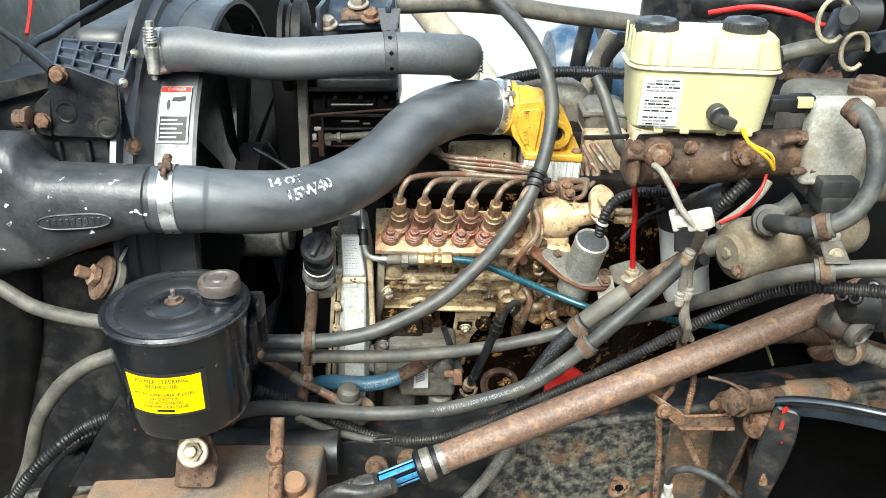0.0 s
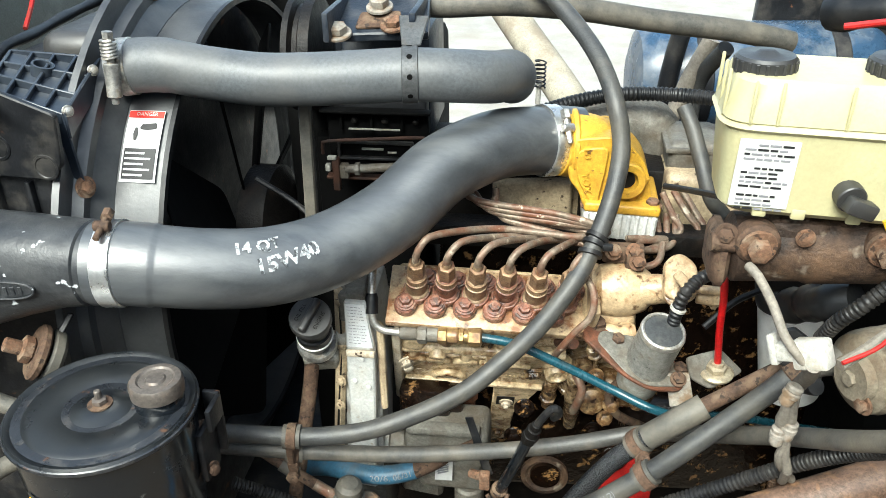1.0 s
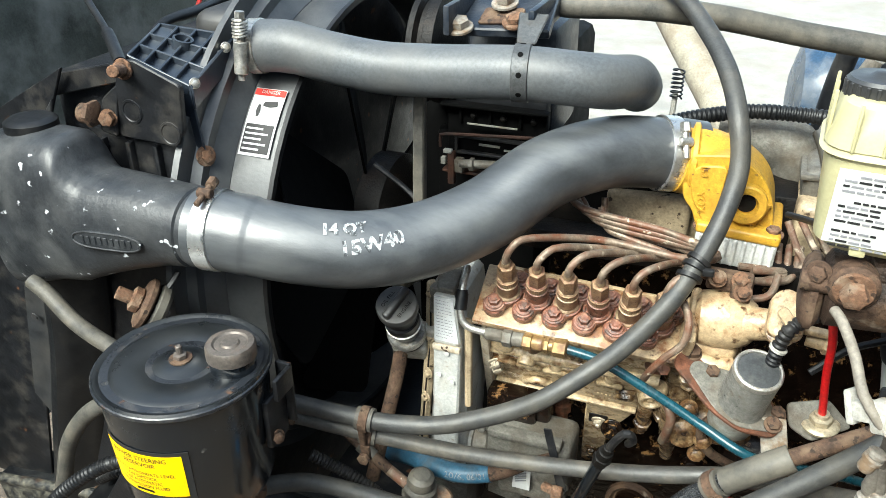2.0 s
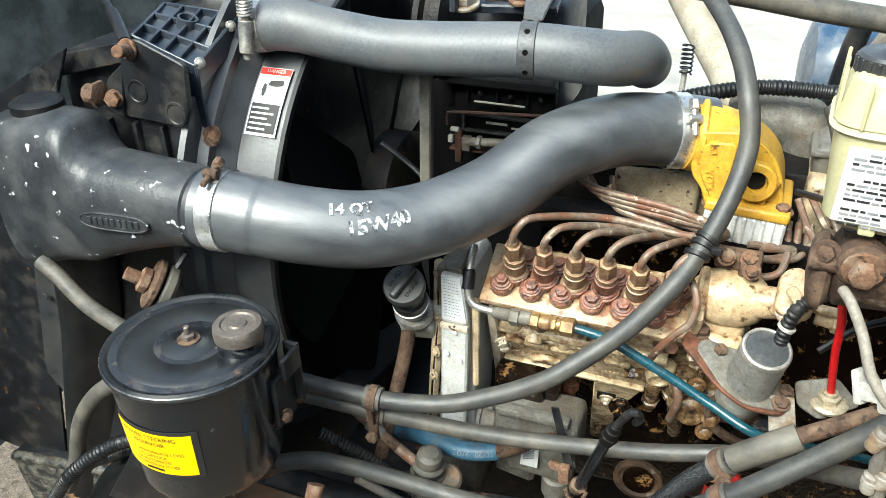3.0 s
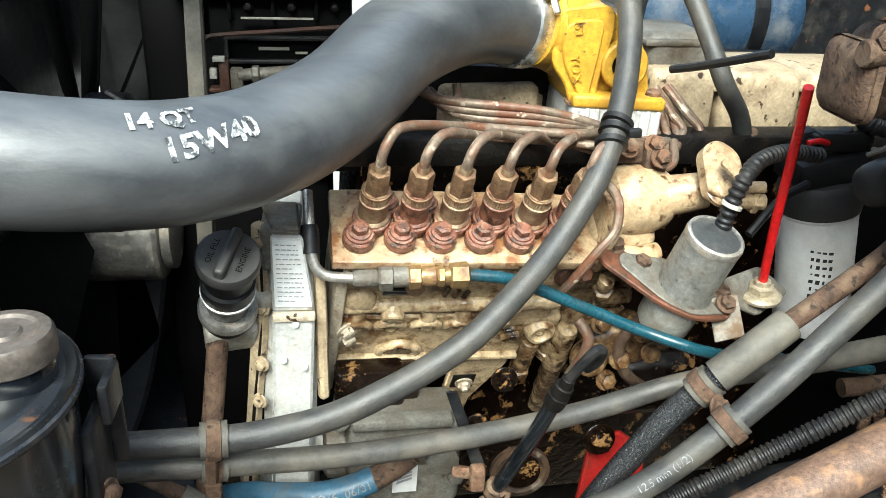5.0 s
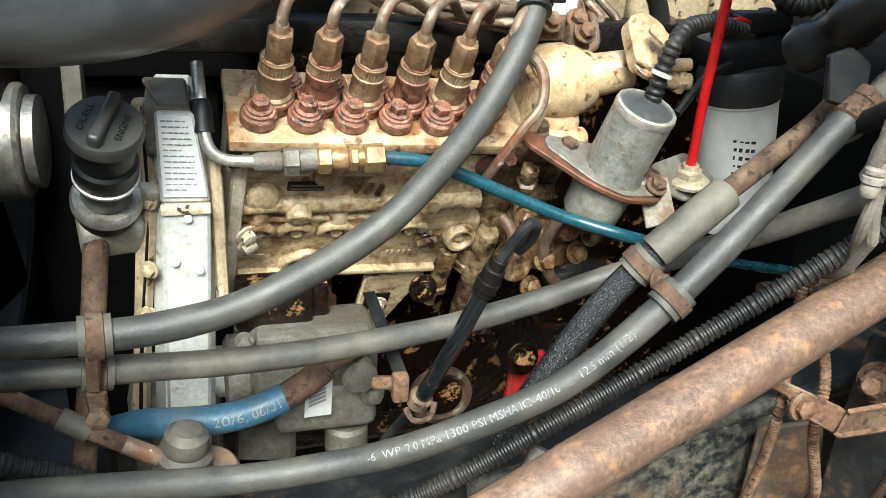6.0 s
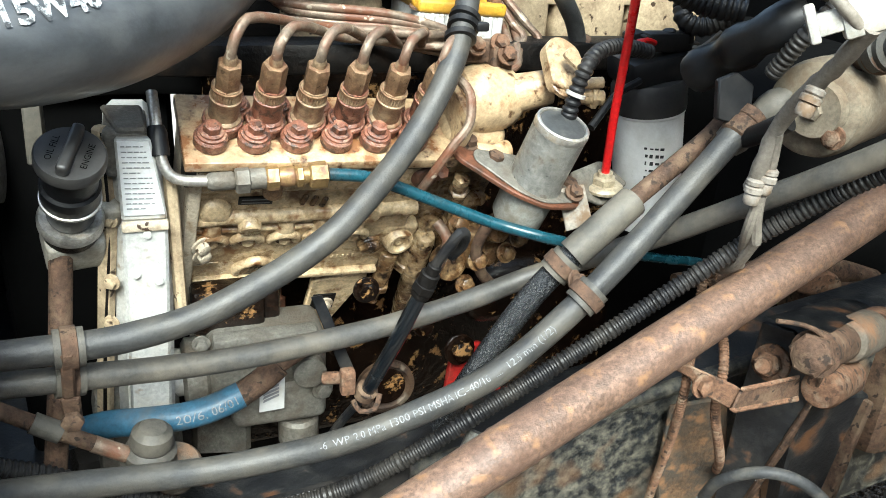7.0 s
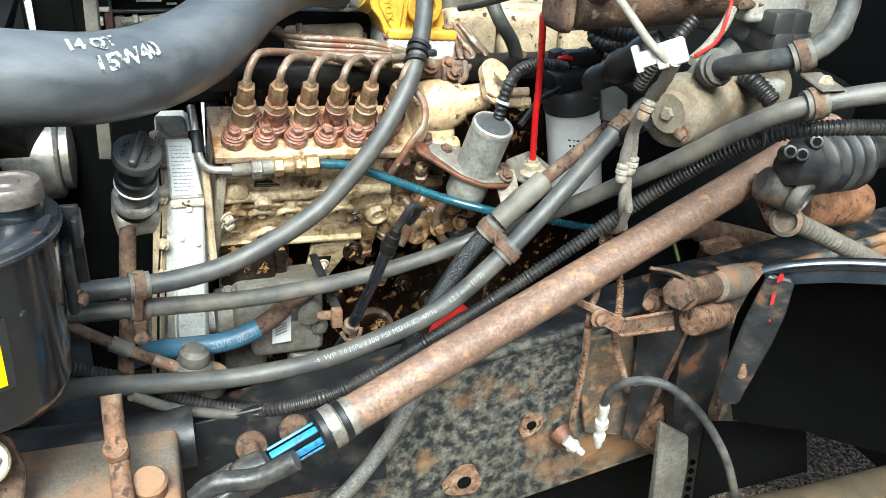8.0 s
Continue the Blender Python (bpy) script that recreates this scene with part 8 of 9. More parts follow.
# fittings on the oily block face
blk = thing("block_fittings", (0.0896, 1.2714, 0.9204), "rusty pipes and round bosses on the oily block face", "fittings")
part("core_plug", lathe([(0.034, 0), (0.034, 0.006), (0.028, 0.007), (0.024, 0.003), (0.0, 0.003)], (0.1018, 1.2560, 0.9007), (0, -1, 0), 36), rusty_cast, blk)
part("core_plug_inner", lathe([(0.022, 0), (0.021, 0.005), (0, 0.005)], (0.1027, 1.2518, 0.9027), (0, -1, 0), 32), block_oily, blk)
part("rusty_pipe", join(rod((-0.0135, 1.312, 1.035), (-0.0141, 1.303, 0.925), 0.0095), nut((-0.0140, 1.307, 0.985), (0, 0.05, 1), 0.0135, 0.016)), rust_red, blk)
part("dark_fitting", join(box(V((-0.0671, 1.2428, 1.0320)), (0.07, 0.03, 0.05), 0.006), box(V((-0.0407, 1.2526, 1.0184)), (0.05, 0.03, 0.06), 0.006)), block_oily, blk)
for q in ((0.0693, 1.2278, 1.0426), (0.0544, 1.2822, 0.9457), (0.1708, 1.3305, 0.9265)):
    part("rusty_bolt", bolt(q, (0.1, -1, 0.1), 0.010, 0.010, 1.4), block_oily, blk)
part("casting_lump", box(V((0.1869, 1.2490, 1.0753)), (0.07, 0.05, 0.05), 0.016, None, 3), oil_brown, blk)
part("casting_lump", lathe([(0.020, 0), (0.018, 0.012), (0.012, 0.016), (0.0, 0.016)], V((0.1545, 1.2297, 1.0650)), (0.2, -1, 0.2), 24), oil_brown, blk)
part("casting_lump", lathe([(0.016, 0), (0.014, 0.012), (0.008, 0.014), (0.0, 0.012)], V((0.2010, 1.2222, 1.1018)), (0.3, -1, 0.4), 24), oil_brown, blk)
part("rusty_pipe", sweep([(0.2074, 1.2111, 1.1264), (0.1877, 1.2016, 1.1165), (0.1768, 1.2026, 1.0916), (0.1902, 1.2133, 1.0550), (0.2302, 1.2440, 1.0112)], 0.006, 12), rust_dark, blk)
part("rusty_pipe", sweep([(0.1319, 1.2033, 1.1226), (0.1411, 1.1930, 1.1092), (0.1387, 1.1988, 1.0845), (0.1337, 1.2152, 1.0529)], 0.0055, 12), line_steel, blk)
for q in ((0.1582, 1.2129, 1.1141), (0.1804, 1.2080, 1.0743), (0.2135, 1.2120, 1.0781), (0.2209, 1.2009, 1.1007), (0.1755, 1.2245, 1.0385)):
    part("union_nut", bolt(q, (0.2, -1, 0.3), 0.008, 0.009, 1.4), oil_brown, blk)
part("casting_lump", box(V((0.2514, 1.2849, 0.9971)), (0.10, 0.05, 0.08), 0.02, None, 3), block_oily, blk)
rb = thing("red_bracket", (0.1898, 1.2265, 0.9368), "red painted engine mount bracket with a rusty bolt", "bracket")
part("plate", plate([(0.1923, 1.2889, 0.9125), (0.2282, 1.2875, 0.9215), (0.2616, 1.2870, 0.8964), (0.2528, 1.2692, 0.7907), (0.1753, 1.2715, 0.8015)], 0.01, 0.002), red_paint, rb)
part("bolt", bolt((0.1990, 1.2781, 0.9207), (0.1, -1, 0.2), 0.013, 0.012, 1.5), block_oily, rb)

# conduits running along the rail
CE = [(-0.278, 1.060, 1.028), (-0.224, 1.075, 0.993), (-0.166, 1.080, 0.953), (-0.105, 1.075, 0.928), (-0.052, 1.050, 0.940), (0.009, 1.045, 0.953), (0.067, 1.040, 0.983), (0.133, 1.040, 1.020), (0.197, 1.040, 1.056), (0.266, 1.035, 1.102), (0.328, 1.020, 1.155), (0.358, 1.005, 1.187), (0.383, 0.980, 1.222), (0.401, 0.945, 1.258), (0.419, 0.915, 1.284), (0.440, 0.890, 1.300), (0.465, 0.875, 1.306), (0.499, 0.865, 1.308), (0.568, 0.850, 1.308)]
single("corrugated_conduit", ribbed(CE, 0.0083, 0.0050, 0.16), conduit_plastic, "long black corrugated conduit lying behind the steering shaft", "conduit")
single("steel_tie", lathe([(0.0160, -0.0009), (0.0168, -0.0006), (0.0168, 0.0006), (0.0160, 0.0009)], V((0.417, 0.914, 1.294)), (0.9, -0.3, 0.35), 26), strap_steel, "thin wire tie round the conduit", "tie")
single("grey_pipe", sweep([(-0.212, 1.030, 1.001), (-0.171, 1.050, 0.961), (-0.113, 1.060, 0.934), (-0.070, 1.060, 0.931)], 0.0060, 12), worn_rubber, "dusty grey pipe beside the conduit", "pipe")
single("braided_hose", sweep([(0.128, 1.050, 0.985), (0.106, 1.035, 0.945), (0.090, 1.030, 0.922), (0.071, 1.030, 0.885), (0.036, 1.030, 0.834), (0.008, 1.030, 0.803), (-0.030, 1.035, 0.770)], 0.0098, 16), steel_braid, "braided steel hose behind the shaft end", "hose")

# thin brake pipes dropping past the shaft
bp = thing("brake_pipes", (0.3654, 1.0584, 1.1270), "pair of rusty coil-wrapped brake pipes with hexagon joints", "pipe")
V1 = [(0.3208, 0.987, 1.2842), (0.3229, 0.992, 1.2515), (0.325, 0.993, 1.2085), (0.333, 0.995, 1.18), (0.34, 1.021, 1.143), (0.346, 1.056, 1.125), (0.37, 1.05, 1.062), (0.361, 1.025, 1.033), (0.359, 1.02, 0.989), (0.389, 1.03, 0.919), (0.418, 1.06, 0.871)]
V2 = [(0.319, 0.985, 1.275), (0.323, 0.988, 1.251), (0.324, 0.99, 1.233), (0.323, 0.993, 1.209), (0.324, 0.997, 1.189), (0.35, 1.025, 1.142), (0.347, 1.06, 1.12), (0.342, 1.05, 1.046), (0.325, 1.03, 1.035), (0.318, 1.02, 1.015), (0.332, 1.04, 0.943), (0.344, 1.065, 0.862), (0.35, 1.078, 0.798)]
part("pipe", sweep(V1[:4], 0.0050, 10), grey_wire, bp)
part("pipe", sweep(V1[3:6], 0.0048, 10), grey_wire, bp)
part("coil_pipe", ribbed(V1[5:], 0.0050, 0.0036, 0.15, 10), rust, bp)
part("pipe", sweep(V2[:6], 0.0046, 10), grey_wire, bp)
part("coil_pipe", ribbed(V2[5:], 0.0047, 0.0036, 0.15, 10), rust, bp)
for q, ax in (((0.315, 0.991, 1.226), (0.05, 0, 1)), ((0.323, 0.989, 1.235), (0.1, 0, 1)), ((0.301, 0.944, 1.311), (0.35, 0, 1))):
    part("joint_nut", join(lathe([(0.0050, -0.001), (0.0076, 0.0), (0.0076, 0.004), (0.0060, 0.0052), (0.0072, 0.0065), (0.0072, 0.0095), (0.0052, 0.011)], q, ax, 18), lathe([(0.0052, -0.010), (0.0064, -0.008), (0.0064, -0.002), (0.005, 0.0)], q, ax, 16)), joint_pale, bp, "pale ringed joint")

# ---- steering gear and rail fittings in front ----
gear = thing("steering_gear", (-0.332, 0.900, 0.997), "rusty grey cast steering gear housing with a large nut", "steering gear")
gear_cast = surf("gear_cast", (0.115, 0.098, 0.078), 0.7, vary=0.25, scale=50, stain=(0.21, 0.115, 0.062), stain_at=0.50, stain_scale=11, soft=0.1, bump=0.4)
g0, g1 = V((-0.480, 0.885, 0.970)), V((-0.170, 0.885, 0.979))
part("housing", box((g0 + g1) / 2 + V(0, 0.06, -0.062), ((g1 - g0).length, 0.12, 0.12), 0.008, None, 3), gear_cast, gear)
part("raised_end", box(V((-0.237, 0.895, 0.954)) + V(0, 0.05, -0.03), (0.085, 0.10, 0.07), 0.006, None, 3), gear_cast, gear)
gn, ga = V((-0.322, 0.890, 1.052)), V(0.05, -0.75, 0.65)
part("nut", join(nut(gn, ga, 0.0135, 0.010), lathe([(0.008, 0), (0.008, 0.018), (0.006, 0.019)], gn, ga, 24), lathe([(0.020, -0.004), (0.020, 0.0005), (0.018, 0.002)], gn, ga, 28)), pale_nut, gear, "large rusty hexagon nut")
part("rust_pad", plate([(-0.348, 0.920, 1.054), (-0.306, 0.920, 1.059), (-0.296, 0.908, 1.023), (-0.305, 0.902, 0.983), (-0.360, 0.902, 0.981)], 0.008, 0.002, 0.008), rust_dark, gear)
part("lug", lathe([(0.015, 0), (0.017, 0.003), (0.017, 0.022), (0.014, 0.026)], V((-0.199, 0.910, 0.970)), (0.1, -0.3, 1), 28), gear_cast, gear)
part("pin", join(sweep([(-0.224, 0.960, 1.054), (-0.223, 0.935, 1.025), (-0.217, 0.870, 0.985)], 0.0098, 16), lathe([(0.0115, 0), (0.0122, 0.004), (0.0122, 0.014), (0.011, 0.018)], V((-0.222, 0.920, 1.013)), (0, -0.4, 0.9), 20)), rust, gear, "rusty upright pin")
part("arm", sweep([(-0.158, 0.900, 0.962), (-0.138, 0.900, 0.977), (-0.099, 0.895, 0.979), (-0.061, 0.890, 0.997)], 0.0105, 14), yoke_steel, gear)

rb2 = thing("rail_bracket", (-0.186, 1.020, 0.934), "black rounded steel bracket on the rail with dusty studs", "bracket")
part("tube", sweep([(-0.340, 1.030, 0.937), (-0.255, 1.030, 0.934), (-0.153, 1.030, 0.936)], 0.034, 22), steel_black, rb2)
part("web_plate", plate([(-0.341, 1.060, 0.912), (0.069, 1.060, 0.955), (0.073, 1.050, 0.806), (-0.350, 1.050, 0.807)], 0.01), steel_black, rb2)
for q in ((-0.095, 1.000, 0.932), (-0.047, 1.000, 0.945)):
    part("stud", join(lathe([(0.017, -0.004), (0.018, 0.0), (0.017, 0.004)], q, (0, -1, 0.2), 20), rod(q, V(q) + V(0, -0.02, 0.0), 0.010)), rust_dark, rb2)

for k, (pts, r, mat, lab, rib) in enumerate((
        ([(-0.608, 1.000, 1.249), (-0.581, 0.995, 1.238), (-0.536, 0.985, 1.214), (-0.475, 0.970, 1.206), (-0.421, 0.960, 1.204)], 0.0098, dusty_rubber, "dusty grey hose passing behind the reservoir", False),
        ([(-0.597, 0.930, 0.939), (-0.565, 0.930, 1.000), (-0.537, 0.930, 1.071), (-0.498, 0.930, 1.125), (-0.458, 0.935, 1.156), (-0.418, 0.940, 1.170)], 0.0100, dusty_rubber, "dusty grey hose curving down from the reservoir", False),
        ([(-0.588, 0.900, 0.953), (-0.546, 0.900, 1.007), (-0.506, 0.910, 1.045), (-0.471, 0.925, 1.066), (-0.438, 0.940, 1.073)], 0.0092, black_plastic, "black corrugated conduit below the reservoir", True),
        ([(-0.523, 0.950, 1.003), (-0.487, 0.950, 1.027), (-0.441, 0.955, 1.038)], 0.0085, black_plastic, "black corrugated conduit below the reservoir", True))):
    single("corrugated_conduit" if rib else "coolant_line", ribbed(pts, r, 0.006) if rib else sweep(pts, r, 16), mat, lab, "conduit" if rib else "hose")
single("black_hose", sweep([(-0.560, 0.950, 0.912), (-0.532, 0.960, 0.954), (-0.494, 0.970, 0.986)], 0.022, 16), black_plastic, "thick black hose below the bracket", "hose")

# ---- spring hanger, mudguard and brake hose ----
hang = thing("spring_hanger", (0.453, 1.0, 0.978), "rusty spring hanger with heavy bolts and a bent guard plate", "spring hanger")
h0, h1 = V(0.397, 0.968, 1.077), V(0.608, 1.075, 1.018)
bx = (h1 - h0).normalized()
hl = (h1 - h0).length
part("bolt", join(nut(h0, bx, 0.0195, 0.015), lathe([(0.0, -0.003), (0.012, -0.002), (0.0165, 0.001)], h0, bx, 24)), rust_dark, hang, "large rusty hexagon bolt")
part("washer", lathe([(0.012, 0.014), (0.0215, 0.014), (0.0215, 0.020), (0.012, 0.021)], h0, bx, 28), rust_dark, hang)
part("collar", lathe([(0.0150, 0.020), (0.0180, 0.026), (0.0180, hl * 0.38), (0.0150, hl * 0.40)], h0, bx, 28), rust_dark, hang)
part("bush", lathe([(0.0150, hl * 0.40), (0.0215, hl * 0.42), (0.0232, hl * 0.46), (0.0232, hl * 0.74), (0.0205, hl * 0.78)], h0, bx, 32), rust_grey, hang, "dusty grey steel bush")
part("bush_cap", lathe([(0.0195, hl * 0.77), (0.0218, hl * 0.80), (0.0218, hl * 0.95), (0.0120, hl * 0.97), (0.0110, hl * 1.08), (0.0, hl * 1.08)], h0, bx, 28), rust, hang, "rusty round cap")
s0 = V(0.4, 1.015, 1.037)
part("small_bolt", join(nut(s0, bx, 0.0125, 0.012), rod(s0 - bx * 0.010, s0, 0.0075), lathe([(0.018, 0.012), (0.0185, 0.016), (0.012, 0.018)], s0, bx, 20)), rust, hang)
part("lower_bush", lathe([(0.010, -0.002), (0.0175, 0.0), (0.0195, 0.005), (0.0195, 0.080), (0.016, 0.086)], V(0.442, 0.985, 1.023), bx, 30), rust, hang)
bm = bmesh.new()
edge_a = spline([(0.4, 1.03, 1.081), (0.444, 1.05, 1.069), (0.515, 1.075, 1.059), (0.556, 1.085, 1.052), (0.598, 1.09, 1.035), (0.623, 1.085, 1.019)], 0.012)
edge_b = spline([(0.368, 0.985, 1.106), (0.394, 0.98, 1.102), (0.414, 0.975, 1.091), (0.464, 1.0, 1.081), (0.523, 1.03, 1.063), (0.593, 1.06, 1.032)], 0.012)
cols = []
for k in range(15):
    a, b = edge_a[k * (len(edge_a) - 1) // 14], edge_b[k * (len(edge_b) - 1) // 14]
    cols.append([bm.verts.new(V(a).lerp(V(b), f)) for f in (0, 0.5, 1)])
for p, q in zip(cols, cols[1:]):
    for k in range(2):
        bm.faces.new((p[k], q[k], q[k + 1], p[k + 1]))
bmesh.ops.solidify(bm, geom=bm.faces[:], thickness=0.003)
part("guard", bm, guard_paint, hang, "bent black guard sheet worn to rust along its edge")
part("guard_lip", sweep([(0.367, 0.984, 1.107), (0.393, 0.979, 1.102), (0.412, 0.974, 1.092), (0.427, 0.976, 1.068), (0.438, 0.985, 1.035), (0.444, 0.995, 1.006)], 0.0022, 8), rust_dark, hang)
part("side_plate", plate([(0.397, 1.035, 1.066), (0.431, 1.02, 1.069), (0.446, 1.005, 1.049), (0.445, 0.99, 1.014), (0.441, 1.005, 0.942), (0.437, 1.02, 0.89), (0.428, 1.04, 0.795), (0.421, 1.055, 0.788), (0.424, 1.055, 0.899), (0.415, 1.05, 0.982)], 0.006, 0.0015), guard_paint, hang, "black side plate with rusty edges")
part("leg_edge", plate([(0.439, 0.988, 1.013), (0.443, 0.987, 1.016), (0.441, 1.0, 0.942), (0.438, 1.016, 0.889), (0.431, 1.036, 0.797), (0.425, 1.037, 0.799), (0.432, 1.017, 0.893)], 0.008, 0.002), rust_dark, hang)
part("rear_leg", plate([(0.471, 1.02, 0.989), (0.549, 1.03, 0.977), (0.555, 1.03, 0.949), (0.545, 1.03, 0.907), (0.542, 1.03, 0.836), (0.546, 1.03, 0.778), (0.547, 1.03, 0.664), (0.509, 1.03, 0.674), (0.476, 1.03, 0.816), (0.464, 1.03, 0.903), (0.461, 1.02, 0.953)], 0.022, 0.003), guard_paint, hang, "black hanger leg speckled with rust")
part("leg_edge", plate([(0.541, 1.018, 0.974), (0.548, 1.02, 0.972), (0.542, 1.02, 0.915), (0.539, 1.02, 0.841), (0.543, 1.02, 0.79), (0.526, 1.018, 0.848), (0.532, 1.018, 0.917)], 0.024, 0.002), rust_dark, hang)
part("spring_leaf", plate([(0.436, 1.0, 0.859), (0.486, 1.0, 0.824), (0.495, 1.0, 0.775), (0.498, 1.0, 0.703), (0.446, 1.0, 0.716)], 0.010, 0.002), cast_grey, hang, "dusty pale steel leaf")
for k in range(5):
    part("drilled_hole", lathe([(0.0045, 0), (0.0045, 0.002), (0.0, 0.0015)], V(0.515, 1.012, 0.761).lerp(V(0.519, 1.012, 0.695), k / 4), (0, -1, 0.1), 10), shade_black, hang)
part("rust_gusset", plate([(0.357, 1.082, 0.951), (0.422, 1.075, 0.957), (0.437, 1.075, 0.889), (0.435, 1.075, 0.776), (0.373, 1.082, 0.79), (0.358, 1.082, 0.866)], 0.006, 0.002), rust_flake, hang, "rust-flaked gusset plate")
part("rust_foot", plate([(0.447, 1.06, 0.799), (0.482, 1.06, 0.839), (0.499, 1.06, 0.788), (0.489, 1.06, 0.737), (0.444, 1.06, 0.779)], 0.02, 0.006), rust, hang)
br = thing("pipe_bracket", (0.342, 1.0, 1.023), "rusty bent steel strip bracket", "bracket")
part("strip", plate([(0.295, 1.03, 1.054), (0.319, 1.01, 1.049), (0.342, 0.985, 1.044), (0.346, 0.981, 1.041), (0.338, 0.981, 1.022), (0.317, 1.006, 1.029), (0.314, 1.012, 1.039), (0.297, 1.03, 1.044)], 0.003), rust, br)
part("strip", plate([(0.342, 0.979, 1.043), (0.412, 0.985, 1.041), (0.418, 0.985, 1.018), (0.337, 0.979, 1.023)], 0.0035), rust_dark, br)
part("lip", plate([(0.333, 0.978, 1.026), (0.416, 0.984, 1.022), (0.417, 0.982, 1.016), (0.339, 0.976, 1.021)], 0.003), rust, br)
part("lip", plate([(0.34, 0.978, 1.047), (0.411, 0.984, 1.045), (0.41, 0.982, 1.041), (0.342, 0.976, 1.043)], 0.003), rust, br)
part("bolt", bolt((0.32, 1.001, 1.036), (0, -1, 0.2), 0.008, 0.007), rust, br)

rng = random.Random(11)
for q, r in (((0.291, 1.086, 0.816), 0.020), ((0.193, 1.078, 0.743), 0.029)):
    rp = thing("rust_pad", q, "rusty drilled pad on the frame rail", "pad")
    out = [(r * rng.uniform(0.75, 1.15) * math.cos(k * 0.5236), r * rng.uniform(0.75, 1.15) * math.sin(k * 0.5236)) for k in range(12)]
    part("pad", slab(rounded(out, 0.006, 2), 0.004, to_axis(V(q) + V(0, 0.003, 0), (0, -1, 0)), 0), rust, rp)
    part("hole", lathe([(r * 0.36, 0), (r * 0.36, 0.0048), (r * 0.28, 0.005), (0, 0.0045)], V(q) + V(0, 0.003, 0), (0, -1, 0), 16), shade_black, rp)
fl = thing("pipe_fitting", (0.3285, 1.0387, 0.8131), "chalky white pipe fitting on the rail", "fitting")
part("fitting", join(rod((0.33, 1.055, 0.807), (0.343, 1.045, 0.796), 0.0085), nut((0.336, 1.05, 0.802), (0.6, -0.5, -0.6), 0.0105, 0.007), rod((0.343, 1.046, 0.797), (0.352, 1.042, 0.788), 0.0055)), white_plastic, fl)
part("rusty_seat", lathe([(0.016, 0), (0.015, 0.010), (0.008, 0.030)], (0.334, 1.084, 0.798), (0.4, -1, -0.4), 20), rust_red, fl)

bhose = thing("brake_hose", (0.3447, 0.9363, 0.9864), "black rubber brake hose with a chalky white end fitting", "hose")
part("hose", sweep([(0.3328, 0.9801, 0.9238), (0.3307, 0.9635, 0.9572), (0.3481, 0.9415, 0.9815), (0.3764, 0.9252, 0.9806), (0.4097, 0.9148, 0.9541), (0.4464, 0.9102, 0.9083), (0.4794, 0.9061, 0.8511), (0.5238, 0.9083, 0.747)], 0.0054, 14), dusty_hose, bhose)
part("end_fitting", lathe([(0.004, 0.0000), (0.0055, 0.0029), (0.0055, 0.0145), (0.0078, 0.0174), (0.0078, 0.0247), (0.0058, 0.0275), (0.0058, 0.0377), (0.0088, 0.0406), (0.0088, 0.0508), (0.0058, 0.0536), (0.0058, 0.0682), (0.0068, 0.0696), (0.0066, 0.0783), (0.005, 0.0798)], V((0.3431, 0.995, 0.84)), V((0.3338, 0.9799, 0.929)) - V((0.3431, 0.995, 0.84)), 18), white_plastic, bhose, "chalky white fitting")
ft = text_mesh("-- - -- - -", 0.006)
part("dash_print", bent(ft, lambda q: V((0.3481, 0.9415, 0.9815)) + V(q.x * 0.9, -0.0078, q.y * 0.5 - q.x * q.x * 4)), label_white, bhose)

mud = thing("mudguard", (0.4915, 0.8537, 0.9953), "black mudguard panel with a shiny rolled rim", "mudguard")
rim = [(0.3973, 0.8403, 1.1725), (0.4109, 0.8316, 1.1805), (0.4305, 0.8208, 1.1866), (0.456, 0.8058, 1.1927), (0.4895, 0.7866, 1.1967), (0.531, 0.7652, 1.1989), (0.5785, 0.7438, 1.1951)]
part("rim", sweep(rim, 0.0065, 12), gloss_black, mud, "glossy rolled black rim")
bm = bmesh.new()
ends = [(bm.verts.new(V(q) + V(0, -0.004, -0.003)), bm.verts.new(V(q) + V(0, -0.001, -0.020))) for q in rim]
for p, q in zip(ends, ends[1:]):
    bm.faces.new((p[0], p[1], q[1], q[0]))
bmesh.ops.solidify(bm, geom=bm.faces[:], thickness=0.003)
part("rim_band", bm, surf("rim_band", (0.030, 0.040, 0.055), 0.35, vary=0.3, scale=40, stain=(0.06, 0.065, 0.07), stain_at=0.58, stain_scale=20, bump=0.1, gloss=0.6), mud, "worn blue-black band under the rim")
low = [(0.4323, 0.8686, 0.9624), (0.4726, 0.8638, 0.9501), (0.5288, 0.8546, 0.9369), (0.5881, 0.8436, 0.9136), (0.6611, 0.8221, 0.8934), (0.7249, 0.8006, 0.8789), (0.7998, 0.7789, 0.8626)]
bm = bmesh.new()
up_l, lo_l = [V(q) for q in rim], [V(q) for q in low]
cols = [[bm.verts.new(a.lerp(b, k / 6) + V(0, 0.03 * math.sin(math.pi * k / 6), 0)) for k in range(7)] for a, b in zip(up_l, lo_l)]
for p, q in zip(cols, cols[1:]):
    for k in range(6):
        bm.faces.new((p[k], q[k], q[k + 1], p[k + 1]))
bmesh.ops.solidify(bm, geom=bm.faces[:], thickness=0.006)
part("panel", bm, shade_black, mud)
arm = thing("fender_arm", (0.4408, 0.8808, 1.0624), "black flat steel arm with red paint marks", "bracket")
